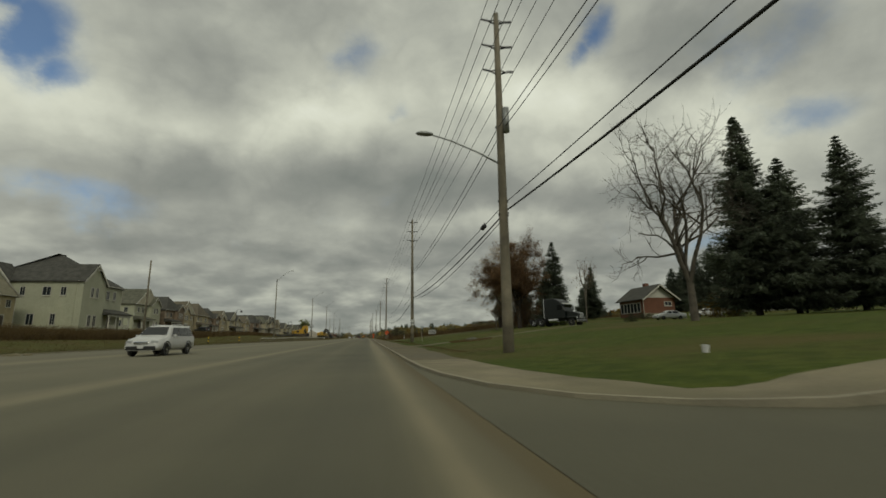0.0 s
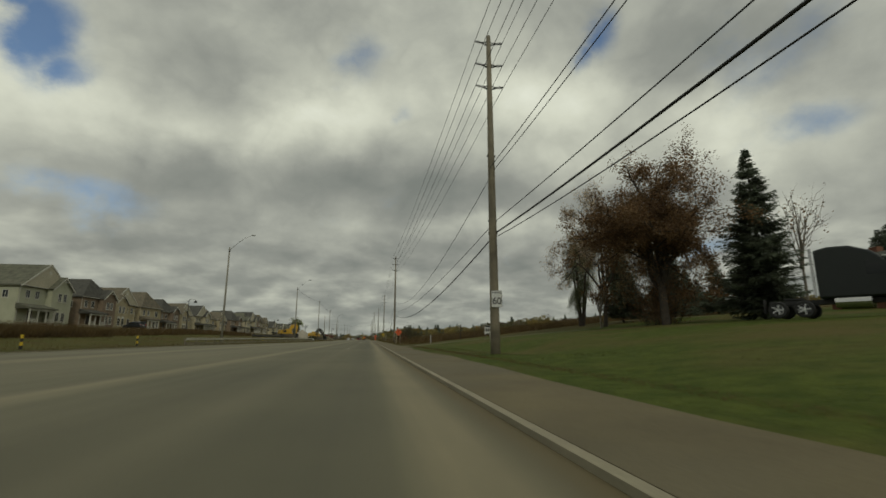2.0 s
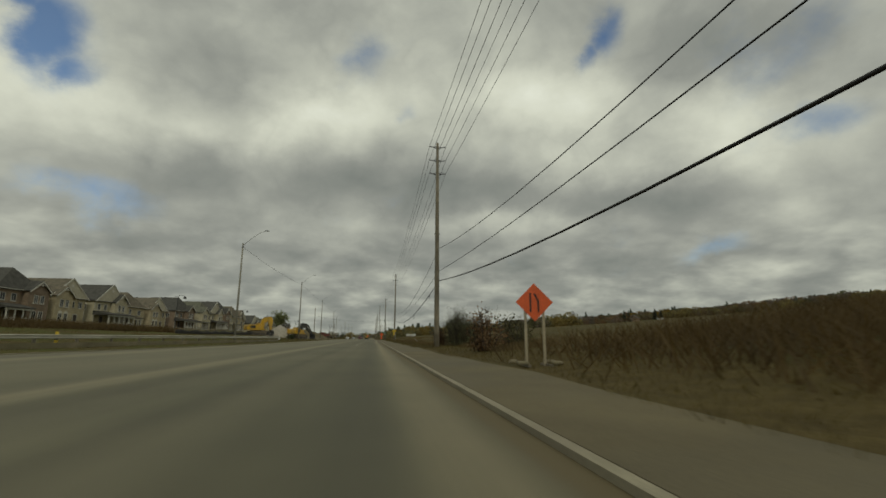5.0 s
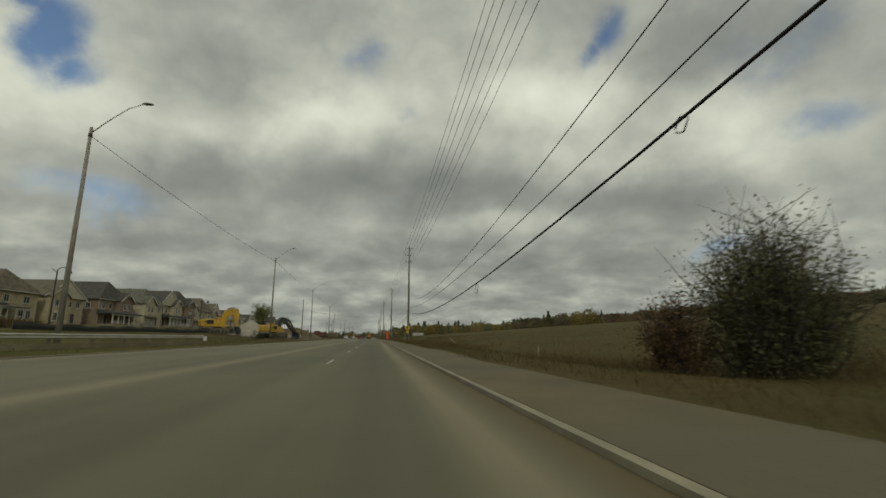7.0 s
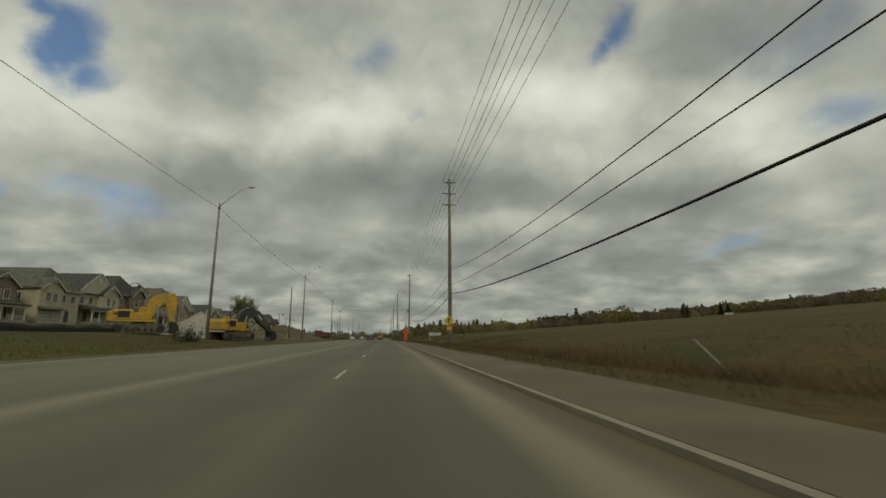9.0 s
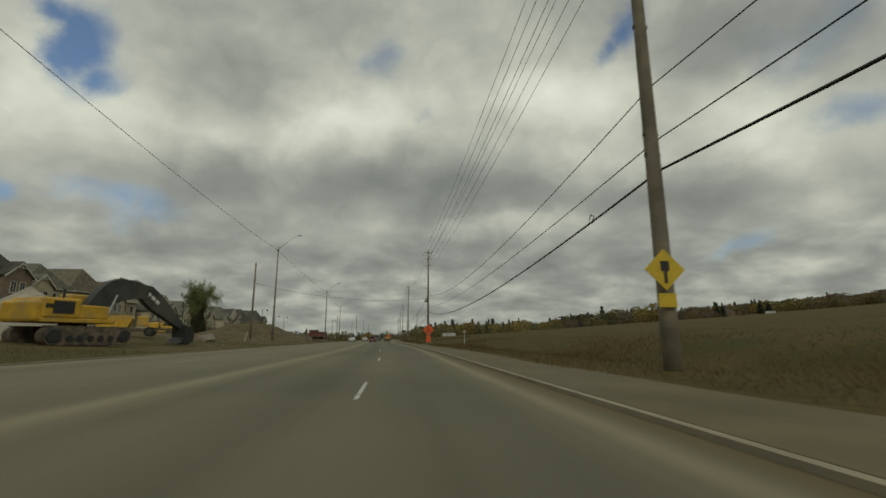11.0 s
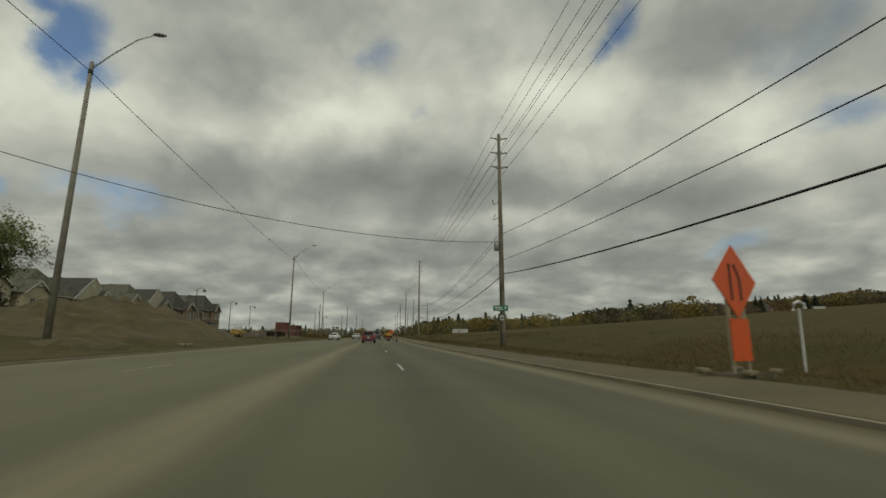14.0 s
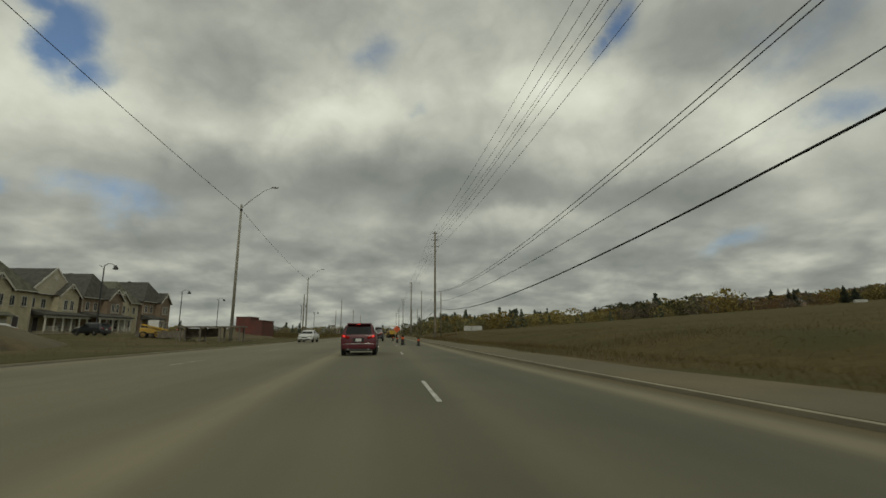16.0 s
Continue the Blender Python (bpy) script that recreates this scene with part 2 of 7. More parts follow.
M = dict(
    wood=mat("weathered_pole_wood", (0.25, 0.218, 0.155), 0.9, vary=0.3, scale=1.2, fine=30, dirt=(0.10, 0.09, 0.07), dirt_amount=0.6),
    grey_pole=mat("grey_concrete_pole", (0.29, 0.275, 0.225), 0.85, vary=0.15, scale=2, fine=50),
    metal=mat("galvanised_steel", (0.38, 0.39, 0.38), 0.5, 0.7, vary=0.15, scale=4),
    dark_metal=mat("dark_steel", (0.05, 0.05, 0.05), 0.5, 0.5, vary=0.2),
    cable=mat("black_cable", (0.018, 0.018, 0.02), 0.6, vary=0.1, bump=0),
    wire=mat("aluminium_wire", (0.10, 0.10, 0.10), 0.6, 0.4, vary=0.1, bump=0),
    insulator=mat("grey_insulator", (0.16, 0.16, 0.17), 0.4, vary=0.1),
    kerb=mat("kerb_concrete", (0.31, 0.28, 0.195), 0.9, vary=0.2, scale=1.0, fine=35, dirt=(0.24, 0.21, 0.15), dirt_amount=0.6),
    paint_white=mat("road_paint_white", (0.62, 0.61, 0.55), 0.7, vary=0.15, scale=6, dirt=(0.25, 0.24, 0.2), dirt_amount=0.7),
    paint_worn=mat("worn_road_paint", (0.42, 0.40, 0.32), 0.8, vary=0.25, scale=5, dirt=(0.15, 0.14, 0.10), dirt_amount=0.9),
    white=mat("white_paint", (0.72, 0.72, 0.70), 0.5, vary=0.08, scale=3),
    black=mat("black_paint", (0.02, 0.02, 0.02), 0.5, vary=0.1),
    orange=mat("orange_sheeting", (0.80, 0.13, 0.03), 0.45, vary=0.08, scale=3, bump=0.03),
    yellow_sign=mat("yellow_sheeting", (0.72, 0.50, 0.03), 0.45, vary=0.08, bump=0.03),
    green_sign=mat("green_sheeting", (0.02, 0.22, 0.10), 0.45, vary=0.1, bump=0.03),
    yellow=mat("machine_yellow", (0.62, 0.37, 0.025), 0.45, vary=0.15, scale=2, dirt=(0.25, 0.2, 0.12), dirt_amount=0.5),
    track=mat("track_steel", (0.10, 0.085, 0.065), 0.8, 0.3, vary=0.3, scale=6, dirt=(0.25, 0.2, 0.13), dirt_amount=0.6),
    rubber=mat("rubber", (0.022, 0.022, 0.022), 0.85, vary=0.2),
    window=glass("window_glass", (0.025, 0.03, 0.035)),
    car_glass=glass("car_glass", (0.012, 0.014, 0.015)),
    soil=mat("pile_soil", (0.108, 0.083, 0.037), 0.95, vary=0.35, scale=0.8, fine=8, bump=0.8, dirt=(0.10, 0.085, 0.05), dirt_amount=0.7),
    sand=mat("pale_gravel", (0.36, 0.33, 0.27), 0.95, vary=0.2, scale=1.2, fine=20, bump=0.6),
    bark=mat("bark", (0.058, 0.047, 0.036), 0.95, vary=0.35, scale=2, fine=25, bump=0.6),
    sawn_wood=mat("pale_sawn_wood", (0.42, 0.365, 0.25), 0.85, vary=0.15, scale=2, fine=25, bump=0.2),
    bark_bare=mat("grey_bare_bark", (0.105, 0.09, 0.068), 0.95, vary=0.35, scale=2, fine=25, bump=0.5),
    bark_pale=mat("pale_bark", (0.20, 0.175, 0.14), 0.95, vary=0.35, scale=2, fine=25, bump=0.5),
    drive=mat("gravel_drive", (0.255, 0.22, 0.14), 0.95, vary=0.25, scale=0.6, fine=25, bump=0.4, dirt=(0.13, 0.12, 0.06), dirt_amount=0.5),
)


def leafmat(name, color, tint=0.45, vary=0.3):
    """Thin leaves: half of the light is scattered back, part shines through."""
    m = mat(name, color, 0.75, vary=vary, scale=0.35, fine=3, bump=0, random_tint=tint)
    nt = m.node_tree
    b = nt.nodes["Principled BSDF"]
    back = nt.nodes.new("ShaderNodeBsdfTranslucent")
    nt.links.new(b.inputs["Base Color"].links[0].from_socket, back.inputs["Color"])
    both = nt.nodes.new("ShaderNodeMixShader")
    both.inputs[0].default_value = 0.5
    nt.links.new(b.outputs[0], both.inputs[1])
    nt.links.new(back.outputs[0], both.inputs[2])
    nt.links.new(both.outputs[0], nt.nodes["Material Output"].inputs["Surface"])
    return m


M.update(
    needles=leafmat("spruce_needles", (0.138, 0.162, 0.112)),
    leaf_green=leafmat("green_leaves", (0.060, 0.082, 0.030)),
    leaf_olive=leafmat("olive_leaves", (0.105, 0.098, 0.042)),
    leaf_rust=leafmat("rust_leaves", (0.215, 0.130, 0.062)),
    leaf_maple=leafmat("brown_maple_leaves", (0.195, 0.116, 0.056)),
    leaf_tan=leafmat("tan_maple_leaves", (0.40, 0.29, 0.165)),
    leaf_bush=leafmat("dusty_olive_leaves", (0.185, 0.185, 0.092)),
    leaf_gold=leafmat("gold_leaves", (0.24, 0.165, 0.04)),
    leaf_pale=leafmat("pale_green_leaves", (0.25, 0.275, 0.11)),
    leaf_willow=leafmat("grey_green_willow_leaves", (0.155, 0.17, 0.09)),
    leaf_amber=leafmat("olive_gold_leaves", (0.30, 0.245, 0.085)),
    leaf_brown=leafmat("dull_brown_twigs", (0.185, 0.150, 0.112)),
    straw=leafmat("pale_straw", (0.30, 0.245, 0.12), 0.2),
    dry=leafmat("dry_weeds", (0.140, 0.109, 0.036), 0.22),
    dry_dark=leafmat("dark_weeds", (0.128, 0.086, 0.033), 0.22),
    dry_brown=leafmat("brown_weeds", (0.165, 0.118, 0.050), 0.22),
    grass_blade=leafmat("grass_blades", (0.088, 0.094, 0.024), 0.3),
)


# ---- mesh tools ----
def thing(name, m, label, category, group="", kind=""):
    e = new(name)
    e.empty_display_size = 0.2
    e.matrix_world = m
    return tagged(e, label, category, group, kind)


def finish(bm, name, material, smooth=False):
    me = bpy.data.meshes.new(name)
    bm.to_mesh(me)
    bm.free()
    me.materials.append(M[material] if isinstance(material, str) else material)
    if smooth:
        me.polygons.foreach_set("use_smooth", [True] * len(me.polygons))
    return me


def part(name, bm, material, parent, label="", smooth=False):
    ob = new(name, finish(bm, name, material, smooth))
    ob.parent = parent
    return tagged(ob, label)


def solo(name, bm, material, label, category, group="", kind="", smooth=False):
    return tagged(new(name, finish(bm, name, material, smooth)), label, category, group, kind)


def box(bm, c, s, rot=None, bevel=0.0):
    r = bmesh.ops.create_cube(bm, size=1.0)
    vs = r["verts"]
    m = Matrix.LocRotScale(c, Euler([radians(a) for a in rot]) if rot else None, s)
    bmesh.ops.transform(bm, matrix=m, verts=vs)
    if bevel:
        es = list({e for v in vs for e in v.link_edges})
        bmesh.ops.bevel(bm, geom=es, offset=bevel, segments=2, profile=0.5, affect="EDGES")
    return bm


def boxes(*items):
    bm = bmesh.new()
    for it in items:
        box(bm, *it)
    return bm


def tube(bm, pts, radii, seg=8, cap=True):
    """A tapered tube through points."""
    rings = []
    n = len(pts)
    pts = [Vector(p) for p in pts]
    for i, p in enumerate(pts):
        d = (pts[min(i + 1, n - 1)] - pts[max(i - 1, 0)]).normalized()
        a = d.cross(Vector((0, 0, 1)) if abs(d.z) < 0.9 else Vector((1, 0, 0))).normalized()
        b = d.cross(a)
        rings.append([bm.verts.new(p + radii[i] * (math.cos(2 * math.pi * k / seg) * a + math.sin(2 * math.pi * k / seg) * b)) for k in range(seg)])
    for r0, r1 in zip(rings, rings[1:]):
        for k in range(seg):
            bm.faces.new((r0[k], r0[(k + 1) % seg], r1[(k + 1) % seg], r1[k]))
    if cap:
        bm.faces.new(rings[0])
        bm.faces.new(rings[-1][::-1])
    return bm


def tubes(*items):
    bm = bmesh.new()
    for it in items:
        tube(bm, *it)
    bmesh.ops.recalc_face_normals(bm, faces=bm.faces)
    return bm


def prism(bm, outline, depth, m=None):
    """Polygon in the xz plane pushed along y by depth, centred."""
    m = m or Matrix()
    a = [bm.verts.new(m @ Vector((x, -depth / 2, z))) for x, z in outline]
    b = [bm.verts.new(m @ Vector((x, depth / 2, z))) for x, z in outline]
    n = len(outline)
    bm.faces.new(a)
    bm.faces.new(b[::-1])
    for i in range(n):
        bm.faces.new((a[i], b[i], b[(i + 1) % n], a[(i + 1) % n]))
    bmesh.ops.recalc_face_normals(bm, faces=bm.faces)
    return bm


def raw(name, verts, faces, material, label="", category="", kind="", parent=None, smooth=False):
    me = bpy.data.meshes.new(name)
    me.from_pydata(verts, [], faces)
    me.update()
    me.materials.append(M[material] if isinstance(material, str) else material)
    if smooth:
        me.polygons.foreach_set("use_smooth", [True] * len(me.polygons))
    ob = new(name, me)
    ob.parent = parent
    return tagged(ob, label, category, "", kind)


# ---- ground ----
def smooth01(v):
    v = min(1.0, max(0.0, v))
    return v * v * (3 - 2 * v)


def shift(y):
    """The road's sideways bend near the works."""
    return -3.2 * smooth01((y - 272) / 95)


def kerb_right(y):
    return 7.76 + shift(y) * 0.85


def kerb_left(y):
    return -19.0 + 9.2 * smooth01((y - 90) / 95) + shift(y) * 0.4


CORNER = [(7.6, 20.0), (7.75, 15.0), (8.0, 11.5), (8.5, 8.8), (9.4, 6.9), (10.6, 5.8), (12.0, 5.0), (15.0, 4.2), (60.0, 1.5)]


def corner(x):
    """The kerb line of the side street: y by x."""
    if not 7.6 <= x <= 60:
        return -100
    for (xa, ya), (xb, yb) in zip(CORNER, CORNER[1:]):
        if x <= xb:
            return ya + (yb - ya) * (x - xa) / (xb - xa)
    return -100


def height(x, y):
    """Height of the land."""
    r, l = kerb_right(y), kerb_left(y)
    if l - 0.3 <= x <= r + 0.3:
        return -0.08
    n = noise.noise((x * 0.02, y * 0.02, 0.3)) * min(1.0, abs(x - (r if x > 0 else l)) / 40)
    if x > 0:
        if y < corner(x) + 1.3 and x < 15:
            return -0.08 if x < 11 else -0.08 + 0.3 * (x - 11) / 4
        sunk = 0.14 if x >= 15 and y < corner(x) + 1.3 else 0.0
        d = x - r - 3.5
        if d < 0:
            return 0.06
        lawn = 0.085 * min(d, 22) + 0.05 * max(0, min(d - 22, 150))
        mid = 0.098 * min(d, 40) + 0.06 * max(0, min(d - 40, 200))
        field = 0.0655 * min(d, 345) + 0.088 * max(0, min(d - 345, 700)) - 0.62 * math.exp(-(((d - 5.5) / 3.2) ** 2))
        near = lawn + (mid - lawn) * smooth01((y - 55) / 45)
        near += (field - near) * smooth01((y - 125) / 60)
        near -= 0.45 * math.exp(-(((d - 4.4) / 2.2) ** 2)) * smooth01((y - 60) / 12) * (1 - smooth01((y - 87) / 10))
        return 0.06 + near + n * 0.7 - sunk
    d = l - x
    return 0.10 + 3.4 * smooth01(d / 48) * (1 - 0.68 * smooth01((y - 345) / 40)) + n * 0.5


def build_ground():
    xs = sorted(set([-2400, -1200, -600, -400, -300, -200] + list(range(-150, -16, 6)) + list(range(18, 80, 4)) + list(range(80, 350, 16)) + [354, 400, 500, 600, 800, 1060, 1200, 2400]))
    ys = [-600, -300, -150, -80] + list(range(-60, -14, 5)) + list(range(-14, 30)) + list(range(30, 520, 5)) + list(range(520, 900, 30)) + [1000, 1300, 1800, 2600, 4000]
    verts, faces = [], []
    rows = []
    for y in ys:
        r, l = kerb_right(y), kerb_left(y)
        left = [x for x in xs if x < -17]
        bank = [r + 0.25, r + 0.32, r + 1.2, r + 2.2, r + 3.5, r + 5, r + 6.2, r + 7.6, r + 9, r + 10.4, r + 12, r + 14, r + 16]
        row = left + [l - 1.2, l - 0.32, l - 0.25] + bank + [x for x in xs if x > 26]
        rows.append([len(verts) + i for i in range(len(row))])
        for x in row:
            verts.append((x, y, height(x, y)))
    for a, b in zip(rows, rows[1:]):
        for i in range(len(a) - 1):
            faces.append((a[i], a[i + 1], b[i + 1], b[i]))
    m = bpy.data.materials.new("land")
    m.use_nodes = True
    nt = m.node_tree
    b = nt.nodes["Principled BSDF"]
    b.inputs["Roughness"].default_value = 0.95
    b.inputs["Specular IOR Level"].default_value = 0.15
    tc = nt.nodes.new("ShaderNodeTexCoord").outputs["Object"]
    sp = nt.nodes.new("ShaderNodeSeparateXYZ")
    nt.links.new(tc, sp.inputs[0])

    def tex(scale, detail):
        n = nt.nodes.new("ShaderNodeTexNoise")
        n.inputs["Scale"].default_value, n.inputs["Detail"].default_value = scale, detail
        nt.links.new(tc, n.inputs["Vector"])
        return n.outputs["Fac"]

    def mth(op, a, b2):
        n = nt.nodes.new("ShaderNodeMath")
        n.operation = op
        for i, v in enumerate((a, b2)):
            if isinstance(v, (int, float)):
                n.inputs[i].default_value = v
            else:
                nt.links.new(v, n.inputs[i])
        return n.outputs[0]

    def rng(v, a, b2):
        n = nt.nodes.new("ShaderNodeMapRange")
        n.interpolation_type = "SMOOTHSTEP"
        n.inputs[1].default_value, n.inputs[2].default_value = a, b2
        nt.links.new(v, n.inputs[0])
        return n.outputs[0]

    def mx(fac, a, b2):
        n = nt.nodes.new("ShaderNodeMix")
        n.data_type = "RGBA"
        for i, v in ((0, fac), (6, a), (7, b2)):
            if isinstance(v, tuple):
                n.inputs[i].default_value = (*v, 1)
            elif isinstance(v, (int, float)):
                n.inputs[i].default_value = v
            else:
                nt.links.new(v, n.inputs[i])
        return n.outputs[2]

    n1, n2, n3 = tex(0.12, 5), tex(1.6, 5), tex(22, 3)
    lawn = mx(rng(n2, 0.3, 0.7), (0.060, 0.086, 0.012), (0.102, 0.128, 0.022))
    lawn = mx(rng(n1, 0.40, 0.70), lawn, (0.128, 0.108, 0.036))
    field = mx(rng(n2, 0.3, 0.7), (0.098, 0.074, 0.028), (0.140, 0.107, 0.040))
    field = mx(rng(n1, 0.4, 0.7), field, (0.078, 0.074, 0.024))
    dirt = mx(rng(n2, 0.3, 0.7), (0.105, 0.084, 0.040), (0.168, 0.136, 0.068))
    dirt = mx(rng(n1, 0.40, 0.58), dirt, (0.098, 0.092, 0.036))
    wob = mth("MULTIPLY", mth("SUBTRACT", n1, 0.5), 40.0)
    yy = mth("ADD", sp.outputs[1], wob)
    xx = sp.outputs[0]
    right = rng(xx, 0, 1)
    to_field = rng(mth("ADD", yy, mth("MULTIPLY", xx, -0.12)), 99, 108)
    rc = mx(to_field, lawn, field)
    works = mth("MULTIPLY", rng(yy, 235, 262), rng(mth("MULTIPLY", xx, -1.0), 8, 12))
    lc = mx(works, mx(rng(n1, 0.35, 0.6), field, lawn), dirt)
    c = mx(right, lc, rc)
    c = mx(rng(n3, 0.3, 0.75), mx(0.4, c, (0, 0, 0)), c)
    nt.links.new(c, b.inputs["Base Color"])
    bp = nt.nodes.new("ShaderNodeBump")
    bp.inputs["Strength"].default_value, bp.inputs["Distance"].default_value = 0.7, 0.06
    nt.links.new(mth("ADD", n3, n2), bp.inputs["Height"])
    nt.links.new(bp.outputs[0], b.inputs["Normal"])
    raw("ground", verts, faces, m, "rolling land with mown lawn and dry brown field", "ground", "structure", smooth=True)


def strip(name, inner, outer, z, ys, material, label, category, thick=0.0, parent=None):
    """A ribbon along the road between two side lines, with optional depth below."""
    verts, faces = [], []
    n = 4 if thick else 2
    for y in ys:
        a, b2 = inner(y), outer(y)
        verts += [(a, y, z), (b2, y, z)]
        if thick:
            verts += [(b2, y, z - thick), (a, y, z - thick)]
    for i in range(len(ys) - 1):
        o = i * n
        for k in range(n if thick else 1):
            k2 = (k + 1) % n
            faces.append((o + k, o + k2, o + n + k2, o + n + k))
    if thick:
        faces += [(3, 2, 1, 0), tuple(len(verts) - 4 + k for k in range(4))]
    return raw(name, verts, faces, material, label, category, "structure", parent)


def road_material():
    """Asphalt; the sideways lane coordinate comes from the mesh's UV map, in metres."""
    m = mat("worn_asphalt", (0.115, 0.110, 0.070), 0.9, vary=0.10, scale=0.25, fine=60, bump=0.25, dirt=(0.168, 0.152, 0.094), dirt_amount=0.4)
    nt = m.node_tree
    b = nt.nodes["Principled BSDF"]
    c = b.inputs["Base Color"].links[0].from_socket
    uv = nt.nodes.new("ShaderNodeUVMap")
    sp = nt.nodes.new("ShaderNodeSeparateXYZ")
    nt.links.new(uv.outputs[0], sp.inputs[0])

    def mth(op, *v):
        n = nt.nodes.new("ShaderNodeMath")
        n.operation = op
        for i, q in enumerate(v):
            if isinstance(q, (int, float)):
                n.inputs[i].default_value = q
            else:
                nt.links.new(q, n.inputs[i])
        return n.outputs[0]

    def streak(sx, sy, detail=5):
        mp = nt.nodes.new("ShaderNodeMapping")
        mp.inputs["Scale"].default_value = (sx, sy, 1)
        nt.links.new(uv.outputs[0], mp.inputs[0])
        n = nt.nodes.new("ShaderNodeTexNoise")
        n.inputs["Scale"].default_value, n.inputs["Detail"].default_value = 1.0, detail
        nt.links.new(mp.outputs[0], n.inputs["Vector"])
        return n.outputs["Fac"]

    def mx(fac, a, col):
        n = nt.nodes.new("ShaderNodeMix")
        n.data_type = "RGBA"
        nt.links.new(fac, n.inputs[0])
        nt.links.new(a, n.inputs[6])
        n.inputs[7].default_value = (*col, 1)
        return n.outputs[2]

    long1, long2, grain = streak(0.8, 0.012), streak(2.5, 0.03), streak(1.5, 0.6)
    r = nt.nodes.new("ShaderNodeMapRange")
    r.inputs[1].default_value, r.inputs[2].default_value, r.inputs[3].default_value, r.inputs[4].default_value = 0.3, 0.7, 0.82, 1.16
    nt.links.new(long1, r.inputs[0])
    h = nt.nodes.new("ShaderNodeHueSaturation")
    nt.links.new(r.outputs[0], h.inputs["Value"])
    nt.links.new(c, h.inputs["Color"])
    c = h.outputs[0]
    u = mth("ADD", sp.outputs[0], mth("MULTIPLY", mth("SUBTRACT", long1, 0.5), 0.9))
    for centre, wide, amount, col in ((0.2, 0.52, 0.9, (0.240, 0.212, 0.134)), (6.95, 0.38, 0.85, (0.235, 0.204, 0.128)), (7.66, 0.30, 1.2, (0.112, 0.088, 0.042)), (-4.5, 4.2, 0.75, (0.180, 0.164, 0.106)), (-9.6, 1.2, 0.85, (0.229, 0.204, 0.131)), (-14.5, 3.0, 0.7, (0.187, 0.168, 0.113)),
                                      (4.1, 0.5, 0.3, (0.177, 0.158, 0.104)), (2.1, 0.6, 0.25, (0.156, 0.143, 0.095)), (5.9, 0.5, 0.25, (0.078, 0.074, 0.056))):
        d = mth("DIVIDE", mth("SUBTRACT", u, centre), wide)
        g = mth("POWER", 2.718, mth("MULTIPLY", mth("MULTIPLY", d, d), -1.0))
        g = mth("MULTIPLY", g, mth("MULTIPLY", mth("ADD", 0.35, mth("ADD", long2, mth("MULTIPLY", mth("SUBTRACT", grain, 0.5), 0.6))), amount))
        c = mx(mth("MINIMUM", g, 0.95), c, col)
    nt.links.new(c, b.inputs["Base Color"])
    return m


def build_road():
    M["asphalt"] = road_material()
    M["dust"] = mat("pale_dust", (0.215, 0.19, 0.13), 0.95, vary=0.25, scale=0.5, fine=40, bump=0.3, dirt=(0.17, 0.16, 0.13), dirt_amount=0.9)
    M["path"] = mat("dusty_boulevard", (0.146, 0.120, 0.063), 0.95, vary=0.2, scale=0.4, fine=30, bump=0.4, dirt=(0.11, 0.10, 0.07), dirt_amount=0.6)
    ys = list(range(-60, 560, 5)) + list(range(560, 1500, 40))
    road = strip("road", kerb_left, kerb_right, 0.0, ys, "asphalt", "worn grey asphalt carriageway with dusty lanes", "road")
    uv = road.data.uv_layers.new(name="UVMap")
    for lp in road.data.loops:
        v = road.data.vertices[lp.vertex_index].co
        uv.data[lp.index].uv = (v.x - shift(v.y) * (0.85 if v.x > 0 else 0.4), v.y)
    # right kerb, broken at the side street
    for a, b2 in ((-60, -12), (18, 1000)):
        yk = [y for y in ys if a <= y <= b2] + []
        yk = sorted(set(yk + [a, b2]))
        strip("kerb", lambda y: kerb_right(y), lambda y: kerb_right(y) + 0.13, 0.07, yk, "kerb", "pale concrete road kerb", "kerb", 0.25)
        strip("boulevard", lambda y: kerb_right(y) + 0.134, lambda y: kerb_right(y) + 2.45 + 0.2 * math.sin(y * 0.21) + 0.15 * math.sin(y * 0.57), 0.076, yk, "path", "dusty trodden strip beside the kerb", "verge", 0.1)
    yk = [y for y in ys if y <= 1000]
    strip("kerb", lambda y: kerb_left(y) - 0.16, lambda y: kerb_left(y), 0.08, yk, "kerb", "pale concrete road kerb", "kerb", 0.25)
    strip("gutter", lambda y: kerb_left(y) + 0.004, lambda y: kerb_left(y) + 0.3, 0.006, yk, "dust", "dusty concrete gutter strip", "gutter")
    # centre strip of dust and lane dashes
    def lane(y):
        return 4.08 - 2.75 * smooth01((y - 255) / 95)
    for yc in [93.4, 176.5, 189.8, 202, 214.6, 227, 239.6, 252] + [265.2, 281.4, 298.7, 316.2, 330.2, 346.5] + [362 + 16 * k for k in range(14)]:
        strip("lane_dash", lambda y: lane(y) - 0.04, lambda y: lane(y) + 0.04, 0.007, [yc - 1.5, yc - 0.5, yc + 0.5, yc + 1.5], "paint_white", "worn white lane dash", "road marking")
    for y0 in range(198, 640, 13):
        strip("lane_dash", lambda y: -4.6 + shift(y) * 0.6, lambda y: -4.48 + shift(y) * 0.6, 0.007, [y0, y0 + 1.5, y0 + 3], "paint_worn", "worn white lane dash", "road marking")


build_ground()
build_road()

# ---- utility line on the right ----
POLES = [(12.7, -34, 18.5), (12.67, 20.67, 18.0), (12.79, 69.08, 19.18), (12.21, 156.8, 21.1), (12.73, 255.4, 20.7), (12.0, 341.9, 20.4), (10.35, 432.4, 22.7), (9.8, 520, 21.5), (9.6, 610, 21.5), (9.4, 700, 21.5), (9.2, 800, 21.5)]


